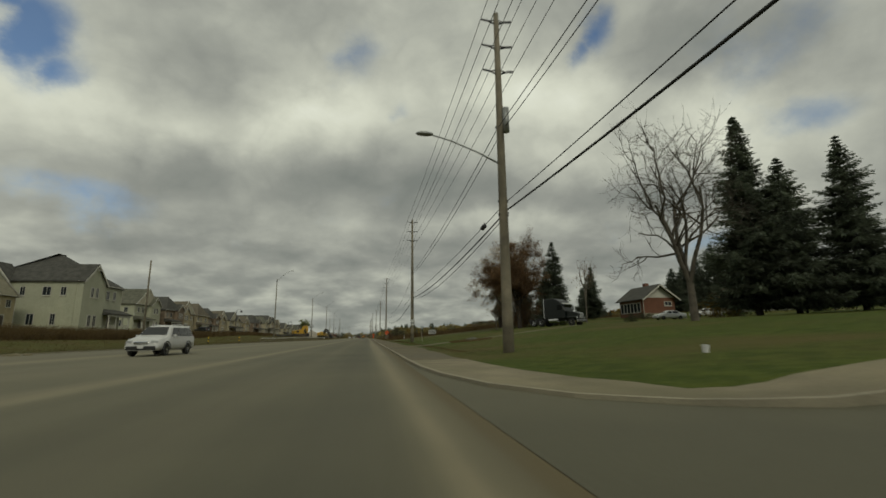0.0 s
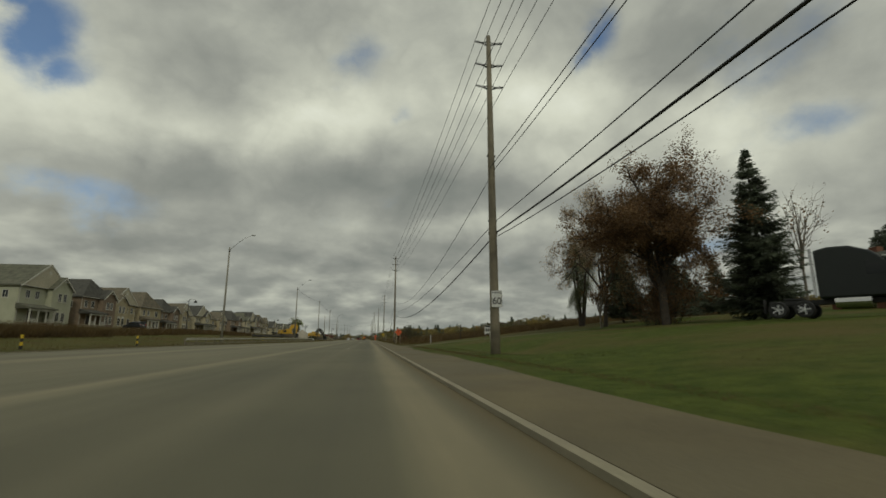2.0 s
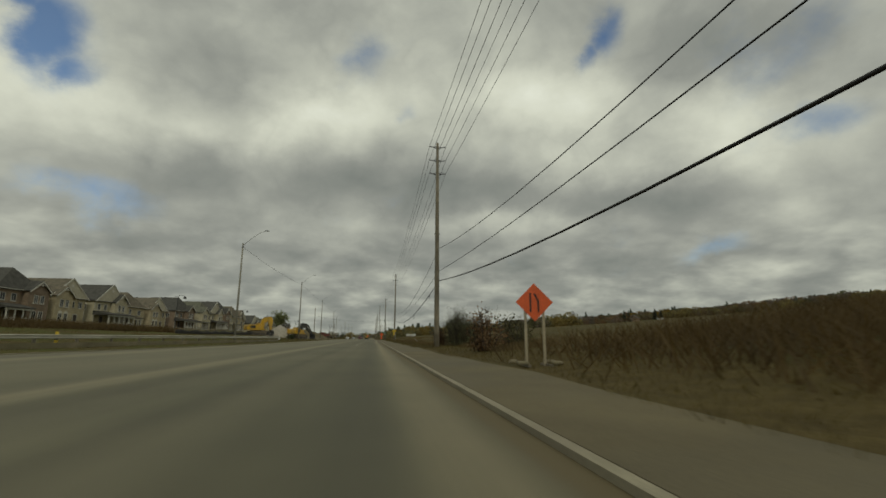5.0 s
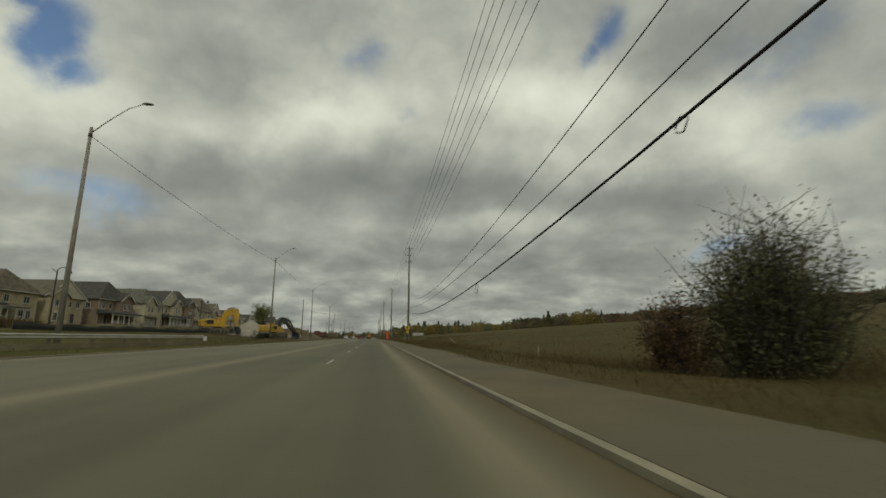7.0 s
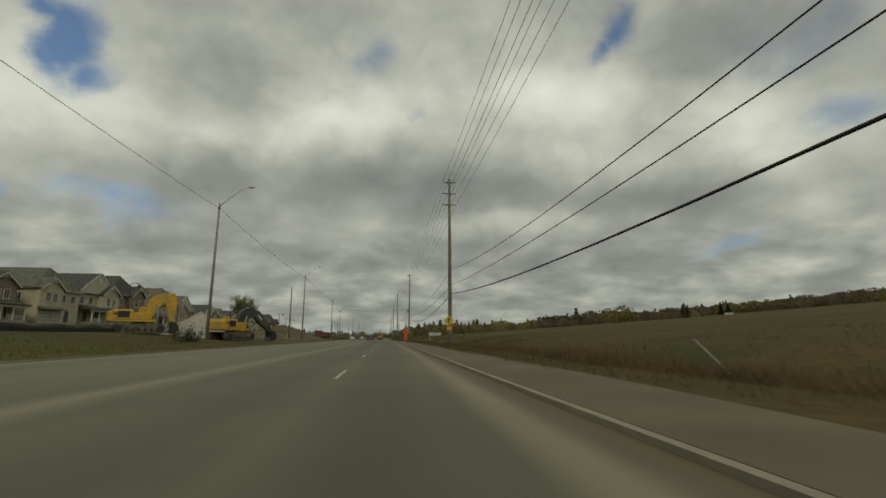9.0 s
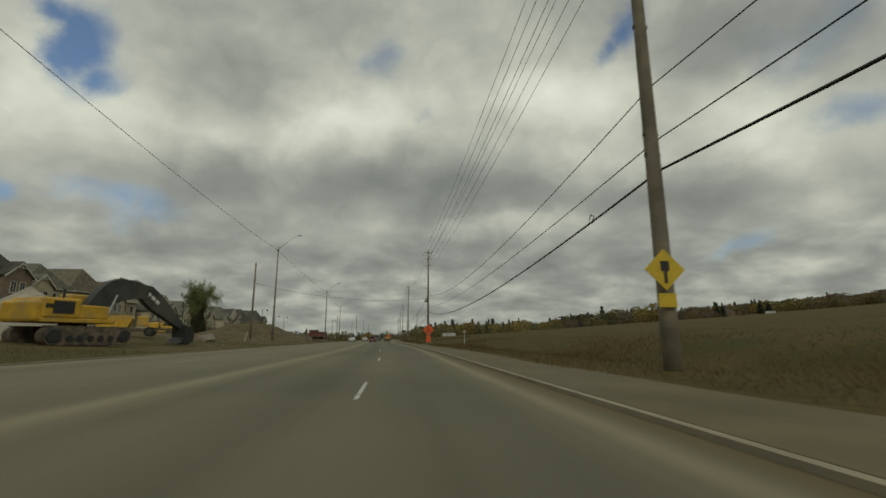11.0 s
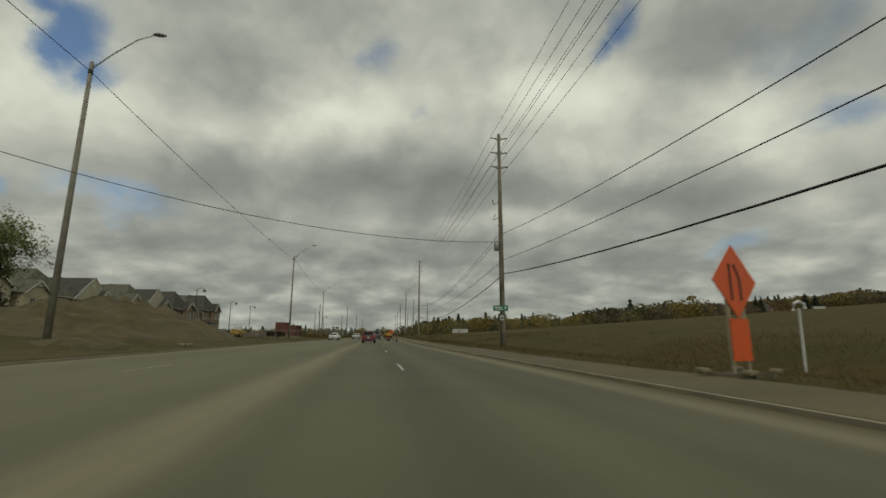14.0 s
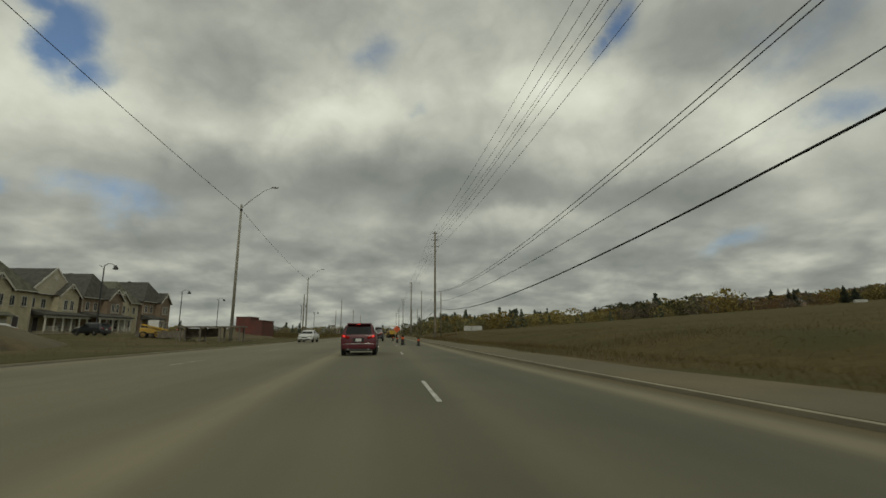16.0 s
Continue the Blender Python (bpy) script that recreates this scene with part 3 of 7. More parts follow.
def utility_pole(x, y, top, lamp=False, transformer=False):
    z0 = height(x, y) - 0.1
    p = thing("utility_pole", pose(x, y, z0), "tall weathered wooden utility pole beside the road", "utility pole", "utility poles")
    top -= z0
    part("shaft", tubes(([(0, 0, -0.5), (0, 0, 2), (0, 0, top * 0.6), (0, 0, top)], [0.27, 0.25, 0.19, 0.13], 14)), "wood", p, smooth=True)
    for dz in (0.5, 2.0, 3.45):
        for s in (-1, 1):
            z = top - dz
            a = part("crossarm", tubes(([(0.1 * s, 0, z - 0.12), (0.45 * s, 0, z + 0.02)], [0.05, 0.04], 6), ([(0.1 * s, 0, z + 0.1), (0.45 * s, 0, z + 0.02)], [0.03, 0.03], 6)), "dark_metal", p)
            bm = bmesh.new()
            tube(bm, [(0.42 * s, 0, z + 0.02), (0.85 * s, 0, z + 0.08)], [0.035, 0.035], 6)
            for k in range(5):
                u = 0.47 + 0.075 * k
                tube(bm, [(u * s, 0, z + 0.03 + k * 0.01), ((u + 0.03) * s, 0, z + 0.034 + k * 0.01)], [0.085, 0.05], 8)
            part("insulator", bm, "insulator", p)
    for z, r in ((11.3, 0.06), (6.7, 0.08), (7.4, 0.05)):
        if z < top - 5:
            part("bracket", boxes(((0.0, 0, z), (0.5, 0.08, r * 2))), "dark_metal", p)
    if lamp:
        bm = tubes(([(0, 0, 9.3), (-1.2, 0, 9.9), (-2.6, 0, 10.45), (-3.6, 0, 10.7)], [0.05, 0.045, 0.04, 0.035], 8))
        arm = part("lamp_arm", bm, "metal", p, "curved grey lamp arm", smooth=True)
        lamp_head(arm, (-3.9, 0, 10.72))
        can = part("transformer", tubes(([(0.25, -0.2, 11.0), (0.25, -0.2, 12.3)], [0.17, 0.17], 12)), "metal", p, smooth=True)
    if transformer:
        part("transformer", tubes(([(-0.42, 0, 8.9), (-0.42, 0, 8.95), (-0.42, 0, 9.75), (-0.42, 0, 9.85)], [0.2, 0.25, 0.25, 0.12], 14)), "metal", p, "grey can transformer", smooth=True)
        part("switch", tubes(([(-0.2, 0, 13.6), (-0.6, 0, 13.3), (-0.75, 0, 13.8)], [0.04, 0.04, 0.04], 6)), "dark_metal", p)
        part("switch", tubes(([(-0.2, 0, 12.1), (-0.7, 0, 11.8), (-0.5, 0, 12.4)], [0.04, 0.04, 0.03], 6)), "dark_metal", p)
        part("conduit", tubes(([(-0.2, -0.2, 0), (-0.16, -0.18, 6)], [0.06, 0.06], 8)), "dark_metal", p)
    return p


def lamp_head(parent, c):
    """A cobra-head luminaire."""
    bm = bmesh.new()
    bmesh.ops.create_uvsphere(bm, u_segments=14, v_segments=8, radius=1)
    for v in bm.verts:
        v.co = Vector((v.co.x * 0.45, v.co.y * 0.19, v.co.z * (0.13 if v.co.z > 0 else 0.09)))
        v.co.y *= 1 - 0.35 * max(0, v.co.x)
    bmesh.ops.translate(bm, vec=c, verts=bm.verts)
    part("lamp_head", bm, "metal", parent, "grey cobra-head lamp", smooth=True)


for i, (x, y, top) in enumerate(POLES):
    utility_pole(x, y, top, lamp=i in (1,), transformer=i == 5)


def wire(name, pts, sag, radius, material, label, category, group=""):
    """A line from pole to pole; sag is that of a span of 90 m, or one for each span."""
    cu = bpy.data.curves.new(name, "CURVE")
    cu.dimensions, cu.bevel_depth, cu.bevel_resolution = "3D", radius, 1
    line = []
    for i, (a, b2) in enumerate(zip(pts, pts[1:])):
        a, b2 = Vector(a), Vector(b2)
        n = 18
        dip = (sag[i] if isinstance(sag, list) else sag) * ((b2 - a).length / 90) ** 2
        for k in range(n + (i == len(pts) - 2)):
            u = k / n
            line.append(a.lerp(b2, u) - Vector((0, 0, dip * 4 * u * (1 - u))))
    sp = cu.splines.new("POLY")
    sp.points.add(len(line) - 1)
    for q, v in zip(sp.points, line):
        q.co = (*v, 1)
    cu.materials.append(M[material])
    return tagged(new(name, cu), label, category, group)


for dz in (0.42, 1.92, 3.37):
    for s in (-0.85, 0.85):
        wire("power_line", [(x + s, y, top - dz) for x, y, top in POLES], 1.0, 0.017, "wire", "thin bare overhead power line between the poles", "power line", "power lines")
SERVICE = [11.4, 11.4, 10.6, 9.8, 9.1, 10.4, 9.6, 9.6, 9.6, 9.6, 9.6]
wire("service_wire", [(p[0] + 0.2, p[1], z) for p, z in zip(POLES, SERVICE)], [2.3, 2.3, 3.1, 2.27, 2.3, 2.3, 2.3, 2.3, 2.3, 2.3], 0.02, "cable", "thin dark overhead wire below the power lines", "wire", "service wires")
for a, b2 in ((0, 3), (5, 7)):
    wire("service_wire", [(p[0] - 0.12, p[1], z) for p, z in list(zip(POLES, SERVICE))[a:b2]], 2.2, 0.02, "cable", "thin dark overhead wire below the power lines", "wire", "service wires")
wire("service_wire", [(x + 0.2, y, 7.9 if i == 5 else 7.2 if i == 4 else 7.5) for i, (x, y, top) in enumerate(POLES)], [1.4, 1.4, 1.4, 1.28, 1.4, 1.4, 1.4, 1.4, 1.4, 1.4], 0.02, "cable", "thin dark overhead wire below the power lines", "wire", "service wires")
TEL = [7.2, 7.1, 6.85, 6.55, 6.2, 6.6, 6.3, 6.3, 6.3, 6.3, 6.3]
wire("telephone_cable", [(p[0] + 0.25, p[1], z) for p, z in zip(POLES, TEL)], [2.1, 2.1, 2.3, 1.76, 2.05, 2.1, 2.1, 2.1, 2.1, 2.1], 0.04, "cable", "thick black bundled telephone cable on the poles", "cable")
wire("telephone_cable", [(12.95, 20.67, 6.95), (13.05, 69.08, 6.6)], 3.2, 0.02, "cable", "slack black telephone cable on the poles", "cable")

# ---- street lamps on the left ----
LAMPS = [(-18.64, 128.4, 16.85), (-16.7, 193.9, 17.1), (-16.9, 261.7, 18.4), (-17.67, 330.3, 18.24), (-17.52, 394.2, 16.65), (-21.3, 465, 16.3)]


def street_lamp():
    p = thing("street_lamp", pose(0, 0, 0), "tall grey street lamp with a long curved arm", "street lamp", "street lamps")
    part("pole", tubes(([(0, 0, -0.5), (0, 0, 17.0)], [0.2, 0.115], 12)), "grey_pole", p, smooth=True)
    arm = part("arm", tubes(([(0, 0, 16.5), (1.2, 0, 17.7), (2.5, 0, 18.8), (3.5, 0, 19.25)], [0.045, 0.04, 0.036, 0.03], 8)), "metal", p, smooth=True)
    part("clamp", tubes(([(0, 0, 16.2), (0, 0, 16.45)], [0.15, 0.15], 10)), "dark_metal", p)
    lamp_head(arm, (3.85, 0, 19.28))
    return p


lamp0 = street_lamp()
for i, (x, y, top) in enumerate(LAMPS):
    m = pose(x, y, top - 17.0)
    if i:
        copy_thing(lamp0, m)
    else:
        lamp0.matrix_world = m
wire("lamp_wire", [(x + 0.15, y, top - 0.8) for x, y, top in LAMPS[1:]], 1.0, 0.022, "cable", "single thin wire strung between street lamps", "wire")


def plain_pole(x, y, top):
    p = thing("wooden_pole", pose(x, y, height(x, y)), "bare weathered wooden pole without lamp", "pole", "bare poles")
    part("shaft", tubes(([(0, 0, -0.5), (0, 0, top - height(x, y))], [0.2, 0.12], 10)), "wood", p, smooth=True)
    part("bracket", boxes(((0.0, 0, top - height(x, y) - 3.2), (0.4, 0.07, 0.1))), "dark_metal", p)


for x, y, top in ((-33.45, 89.4, 15.3), (-20.1, 325.4, 14.3), (-23, 470, 12), (-24, 560, 12), (-19, 535, 15.5), (-19.5, 610, 15), (-20, 690, 15), (16, 470, 13), (15, 560, 13), (12.5, 500, 16), (13.5, 585, 14)):
    plain_pole(x, y, top)
wire("crossing_cable", [(-20.0, 325.4, 10.63), (11.8, 341.9, 9.6)], 9.4, 0.022, "cable", "dark cable strung across the road", "cable")


# ---- plants ----
def leaves(name, centres, size, material, parent, rng, aspect=0.6, droop=0.0, label=""):
    """Many small kite-shaped leaves at the given places."""
    n = len(centres)
    c = np.asarray(centres, float)
    d = rng.normal(size=(n, 3))
    d[:, 2] -= droop
    d /= np.linalg.norm(d, axis=1)[:, None]
    e = np.cross(d, rng.normal(size=(n, 3)))
    e /= np.linalg.norm(e, axis=1)[:, None]
    s = (size * rng.uniform(0.6, 1.4, n))[:, None]
    v = np.stack([c, c + d * s * 0.5 + e * s * aspect * 0.5, c + d * s, c + d * s * 0.5 - e * s * aspect * 0.5], 1).reshape(-1, 3)
    f = np.arange(n * 4).reshape(-1, 4)
    ob = raw(name, v.tolist(), f.tolist(), material, parent=parent)
    return tagged(ob, label)


def grow(rng, out, tips, p, d, length, r, level, wild, gravity, split):
    """One limb and its children."""
    n = 4
    pts, radii = [p], [r]
    for k in range(n):
        d = (d + Vector(rng.normal(0, wild, 3)) + Vector((0, 0, gravity))).normalized()
        p = p + d * (length / n)
        pts.append(p)
        radii.append(r * (1 - 0.55 * (k + 1) / n))
    out.append((pts, radii))
    if level == 0:
        tips.append((p, d))
        return
    for k in range(split + (rng.random() < 0.5)):
        u = rng.uniform(0.35, 1.0)
        i = min(n - 1, int(u * n))
        q = pts[i].lerp(pts[i + 1], u * n - i)
        side = Vector(rng.normal(0, 1, 3)).cross(d).normalized()
        nd = (d * rng.uniform(0.4, 0.9) + side * rng.uniform(0.5, 1.0)).normalized()
        grow(rng, out, tips, q, nd, length * rng.uniform(0.5, 0.78), r * rng.uniform(0.38, 0.55), level - 1, wild, gravity, split)
    tips.append((p, d))


def broadleaf(x, y, top, spread, seed, leaf, label, name="tree", per_tip=14, leaf_size=0.28, clump=0.9, bark="bark", stems=1, levels=3, fork=0.3, gravity=0.06, droop=0.3, crown_label="", wild=0.16, split=3, thick=0.02, slim=1.0, inner=0.0):
    rng = np.random.default_rng(seed)
    z0 = height(x, y)
    h = top - z0
    t = thing(name, pose(x, y, z0 - 0.05), label, "tree", "trees")
    out, tips = [], []
    for s in range(stems):
        lean = Vector((rng.normal(0, 0.12), rng.normal(0, 0.12), 1)).normalized() if stems > 1 else Vector((rng.normal(0, 0.03), rng.normal(0, 0.03), 1)).normalized()
        b0 = Vector((rng.normal(0, 0.4), rng.normal(0, 0.4), -0.3)) if stems > 1 else Vector((0, 0, -0.3))
        trunk = [b0, b0 + Vector((0, 0, 0.4)), b0 + lean * h * fork]
        r = h * thick
        out.append((trunk, [r * 1.4, r * 1.05, r * 0.85]))
        limbs = 3 if stems > 1 else 9 if inner > 0.5 else 5
        for k in range(limbs):
            a = 2 * math.pi * (k + rng.uniform(0, 0.6)) / (limbs if limbs < 9 else 3.7)
            tilt = rng.uniform(0.25, 1.0) * spread / (h * 0.55)
            d = Vector((math.cos(a) * tilt, math.sin(a) * tilt, 1)).normalized()
            grow(rng, out, tips, trunk[1].lerp(trunk[2], 0.45 + 0.55 * k / 8) if limbs == 9 else trunk[-1], d, h * (1 - fork) * rng.uniform(0.5, 0.62), r * 0.6, levels, wild, gravity, split)
        grow(rng, out, tips, trunk[-1], lean, h * (1 - fork) * 0.6, r * 0.7, levels, wild * 0.6, gravity, split)
    high = max(p.z for pts, _ in out for p in pts)
    k = h / high
    stem, bm = bmesh.new(), bmesh.new()
    for i, (pts, radii) in enumerate(out):
        tube(stem if len(pts) == 3 else bm, [Vector((p.x * slim, p.y * slim, p.z * k)) for p in pts], [max(0.009, q) for q in radii], 4 if radii[0] < 0.05 else 8, cap=False)
    part("trunk", stem, bark, t, smooth=True)
    part("branchwork", bm, bark, t, smooth=True)
    if per_tip:
        cs = []
        if inner:
            # clumps along the boughs fill the crown's middle
            tips += [(pts[2], (pts[3] - pts[1]).normalized()) for pts, radii in out if len(pts) == 5 and rng.random() < inner]
        for p, d in tips:
            q = np.array((p.x * slim, p.y * slim, p.z * k))
            m = rng.integers(per_tip // 2, per_tip + 1)
            way = rng.normal(0, 1, (m, 3))
            way *= (clump * 0.8 * rng.random(m) ** 0.45 / np.linalg.norm(way, axis=1))[:, None]
            cs.append(q - np.array(d) * (rng.random(m) * clump)[:, None] + way)
        cs = np.concatenate(cs)
        leaves("crown", cs[cs[:, 2] > h * 0.12], leaf_size, leaf, t, rng, droop=droop, label=crown_label)
    return t


def spruce(x, y, top, radius, seed, label="dark green spruce tree on the lawn", skirt=0.08, dense=1.0, name="spruce_tree"):
    rng = np.random.default_rng(seed)
    z0 = height(x, y)
    h = top - z0
    t = thing(name, pose(x, y, z0 - 0.05), label, "tree", "spruces")
    bm = bmesh.new()
    tube(bm, [(0, 0, -0.3), (0, 0, h * 0.5), (0, 0, h)], [h * 0.016, h * 0.009, 0.02], 8)
    verts, faces = [], []
    z = h * skirt
    while z < h * 0.99:
        u = (z - h * skirt) / (h * (1 - skirt))
        reach = radius * (1 - u) ** 0.85 * (0.72 + 0.28 * math.sin(min(1, u * 7) * math.pi / 2)) + 0.12
        for k in range(max(5, int(11 * dense))):
            a = rng.uniform(0, 2 * math.pi)
            length = reach * rng.uniform(0.55, 1.1) * (0.86 + 0.5 * noise.noise((math.cos(a) * 1.6 + seed, math.sin(a) * 1.6, z * 0.33)))
            out = Vector((math.cos(a), math.sin(a), 0))
            side = Vector((-out.y, out.x, 0))
            pts = []
            for i in range(5):
                v = i / 4
                pts.append(Vector((0, 0, z)) + out * length * v + Vector((0, 0, length * (0.08 * v - 0.5 * v * v + 0.46 * v ** 3) + 0.22 * length * v * (u - 0.3))))
            tube(bm, pts[::2], [0.05 * (1 - u) + 0.012, 0.03 * (1 - u) + 0.01, 0.008], 4, cap=False)
            step = max(0.15, h * 0.010)
            n = max(3, int(length / step))
            for i in range(n):
                v = 0.12 + 0.88 * (i + rng.random()) / n
                j = min(3, int(v * 4))
                c = pts[j].lerp(pts[j + 1], v * 4 - j)
                w = length * 0.30 * (1.15 - v) + 0.22
                for s in (-1, 1, rng.uniform(-0.5, 0.5)):
                    flat = abs(s) == 1
                    tip = c + side * s * w * rng.uniform(0.6, 1.2) + out * w * rng.uniform(0.3, 0.9) + Vector((0, 0, -w * rng.uniform(-0.15, 0.55) if flat else w * rng.uniform(-0.9, 0.6)))
                    b = (out if flat else side) * (step * rng.uniform(0.6, 1.0))
                    o = len(verts)
                    verts += [tuple(c - b * 0.6), tuple((c + tip) / 2 + b * 0.55 + Vector((0, 0, 0.04))), tuple(tip), tuple((c + tip) / 2 - b * 0.7)]
                    faces.append((o, o + 1, o + 2, o + 3))
        z += max(0.22, h * 0.018) * rng.uniform(0.7, 1.3)
    part("trunk", bm, "bark", t, smooth=True)
    raw("needles", verts, faces, "needles", parent=t)
    return t


def bush(x, y, wide, tall, seed, leaf, label, name="bush", n=1500, leaf_size=0.16, category="bush", stems=26, long=None):
    rng = np.random.default_rng(seed)
    t = thing(name, pose(x, y, height(x, y) - 0.05), label, category, "bushes")
    bm = bmesh.new()
    cs = []
    for k in range(stems):
        a, lean = rng.uniform(0, 2 * math.pi), rng.uniform(0.05, 1.0)
        base = Vector((math.cos(a) * wide * 0.22 * lean, math.sin(a) * (long or wide) * 0.22 * lean, -0.2))
        tip = Vector((math.cos(a) * wide * 0.5 * lean, math.sin(a) * (long or wide) * 0.5 * lean, tall * rng.uniform(0.55, 1.0) * (1 - 0.35 * lean * lean)))
        mid = base.lerp(tip, 0.5) + Vector(rng.normal(0, 0.06 * tall, 3))
        tube(bm, [base, mid, tip], [0.035, 0.02, 0.006], 4, cap=False)
        for q in range(4):
            o = mid.lerp(tip, rng.uniform(0, 1))
            e = o + Vector(rng.normal(0, 0.13 * tall, 3)) + Vector((0, 0, 0.1 * tall))
            tube(bm, [o, e], [0.014, 0.004], 3, cap=False)
        m = n // stems
        u = rng.uniform(0.12, 1.0, m)[:, None]
        cs.append(np.array(base) * (1 - u) + np.array(tip) * u + rng.normal(0, 0.085 * tall, (m, 3)))
    part("branchwork", bm, "bark", t)
    cs = np.concatenate(cs)
    leaves("leaves", cs[cs[:, 2] > 0.1], leaf_size, leaf, t, rng, droop=0.1)
    return t


def willow(x, y, top, seed):
    """Several leaning trunks with plumes of narrow hanging leaves."""
    rng = np.random.default_rng(seed)
    z0 = height(x, y)
    h = top - z0
    t = thing("willow_tree", pose(x, y, z0 - 0.05), "willow with grey-green hanging leaves and several trunks", "tree", "trees")
    bm = bmesh.new()
    cs = []
    for k in range(5):
        a = 2 * math.pi * k / 5 + rng.uniform(-0.4, 0.4)
        out = Vector((math.cos(a), math.sin(a), 0))
        lean = rng.uniform(1.0, 2.9)
        tall = h * rng.uniform(0.66, 0.98)
        pts = [out * 0.25 + Vector((0, 0, -0.3)), out * (0.3 + 0.25 * lean) + Vector((0, 0, tall * 0.33)), out * (0.3 + 0.65 * lean) + Vector((0, 0, tall * 0.68)), out * (0.3 + lean) + Vector((0, 0, tall))]
        tube(bm, pts, [0.24, 0.17, 0.1, 0.02], 7, cap=False)
        for q in range(18):
            u = rng.uniform(0.25, 1.0)
            i = min(2, int(u * 3))
            p = pts[i].lerp(pts[i + 1], u * 3 - i)
            b = rng.uniform(0, 2 * math.pi)
            r = rng.uniform(0.5, 1.9) * (1.25 - 0.6 * u)
            e = p + Vector((math.cos(b) * r, math.sin(b) * r, rng.uniform(0.2, 1.0)))
            f = e + Vector((math.cos(b) * 0.5, math.sin(b) * 0.5, -rng.uniform(0.6, 2.6)))
            tube(bm, [p, e, f], [0.05, 0.025, 0.008], 4, cap=False)
            m = rng.integers(180, 560)
            v = rng.uniform(0, 1, m)[:, None]
            line = np.where(v < 0.4, np.array(p) + (np.array(e) - np.array(p)) * v / 0.4, np.array(e) + (np.array(f) - np.array(e)) * (v - 0.4) / 0.6)
            cs.append(line + rng.normal(0, 1, (m, 3)) * np.array((0.24, 0.24, 0.4)))
    part("trunk", bm, "bark", t, smooth=True)
    leaves("crown", np.concatenate(cs), 0.16, "leaf_willow", t, rng, aspect=0.34, droop=1.2)
    return t


# trees round the brick house
spruce(53.3, 48.4, 29.3, 7.4, 1, "large dark green spruce with a broken outline", skirt=0.06, dense=1.3)
spruce(57.0, 46.6, 23.0, 8.2, 9, "dark green spruce beside a larger one", skirt=0.06)
spruce(61.5, 42.6, 24.4, 6.6, 2, "tall dark green spruce on the lawn", skirt=0.05, dense=1.2)
spruce(40.5, 80.0, 18.6, 4.3, 3, "tall dark green spruce beside the parked truck", skirt=0.03)
spruce(58.5, 100.0, 17.0, 3.6, 6, "dark spruce beside a pale bare tree", skirt=0.05)
spruce(45.0, 110.5, 16.6, 4.3, 4, "dark spruce under the maples", skirt=0.09)
spruce(49.3, 105.5, 17.4, 4.6, 5, "dark spruce beside the half-bare maple", skirt=0.07)
broadleaf(33.2, 34.2, 21.2, 4.2, 11, "leaf_rust", "old leafless broad tree on the lawn", per_tip=0, bark="bark_bare", levels=4, fork=0.2, wild=0.24, gravity=0.03, split=3, thick=0.017, slim=0.76)
broadleaf(36.2, 87.8, 22.2, 6.4, 12, "leaf_maple", "large maple with dense brown autumn leaves", per_tip=105, leaf_size=0.19, clump=1.05, levels=3, fork=0.34, wild=0.17, droop=0.1, slim=1.0, gravity=0.02, inner=0.55)
broadleaf(37.2, 101.8, 23.0, 6.0, 13, "leaf_tan", "half-bare maple with thin rusty leaves", per_tip=26, leaf_size=0.15, clump=0.8, levels=4, fork=0.22, split=3, wild=0.2, thick=0.015, slim=0.6, inner=0.15)
willow(40.0, 114.3, 18.2, 16)
for i, (x, y, top, r) in enumerate(((78.5, 98, 16.5, 4), (83, 100, 18, 4.4), (87, 100, 19.5, 4.6), (91.5, 100, 23.5, 5.2), (96.5, 101, 20, 5), (103, 100, 18.5, 5), (112, 98, 19, 5.5), (63, 112, 14.5, 2.8), (70, 128, 15, 3), (78, 135, 14, 3), (56, 125, 12.5, 2.6))):
    spruce(x, y, top, r * 1.25, 20 + i, "dark spruce behind the brick house", dense=0.8)
broadleaf(34.0, 97.0, 8.5, 2.6, 15, "leaf_rust", "slim young tree with a pale trunk", per_tip=10, leaf_size=0.25, bark="bark_pale", levels=2, fork=0.3)
broadleaf(48.2, 83.0, 16.9, 3.0, 17, "leaf_rust", "bare slender tree behind the truck", per_tip=2, levels=2, bark="bark_pale", fork=0.3, slim=0.55, thick=0.010)
broadleaf(118.0, 92.0, 19.0, 5.0, 19, "leaf_olive", "olive tree behind the brick house", per_tip=16, leaf_size=0.5, clump=1.6, levels=2)
bush(37.6, 90.6, 8.5, 8.5, 44, "leaf_maple", "brown young growth under the large maple", n=7000, leaf_size=0.17, stems=60)
bush(52.0, 53.0, 7, 3.6, 31, "leaf_gold", "yellow autumn shrub under the spruces", n=2200, leaf_size=0.2)
bush(47.5, 66.5, 4, 1.5, 32, "leaf_green", "low evergreen shrub by the drive", n=900, leaf_size=0.14)
bush(57, 77.5, 5, 1.6, 33, "leaf_green", "clipped shrub at the brick house", n=900, leaf_size=0.14)
bush(61, 60, 9, 3.4, 34, "leaf_green", "dark hedge beside the white cars", n=2200, leaf_size=0.2, name="hedge", long=5)
bush(72, 57, 10, 4.2, 36, "leaf_green", "dark hedge beside the white cars", n=2400, leaf_size=0.22, name="hedge", long=6)
bush(16.5, 168.3, 4.0, 4.6, 35, "leaf_bush", "wild roadside bush with thinning grey-green leaves", n=22000, leaf_size=0.09, stems=150)
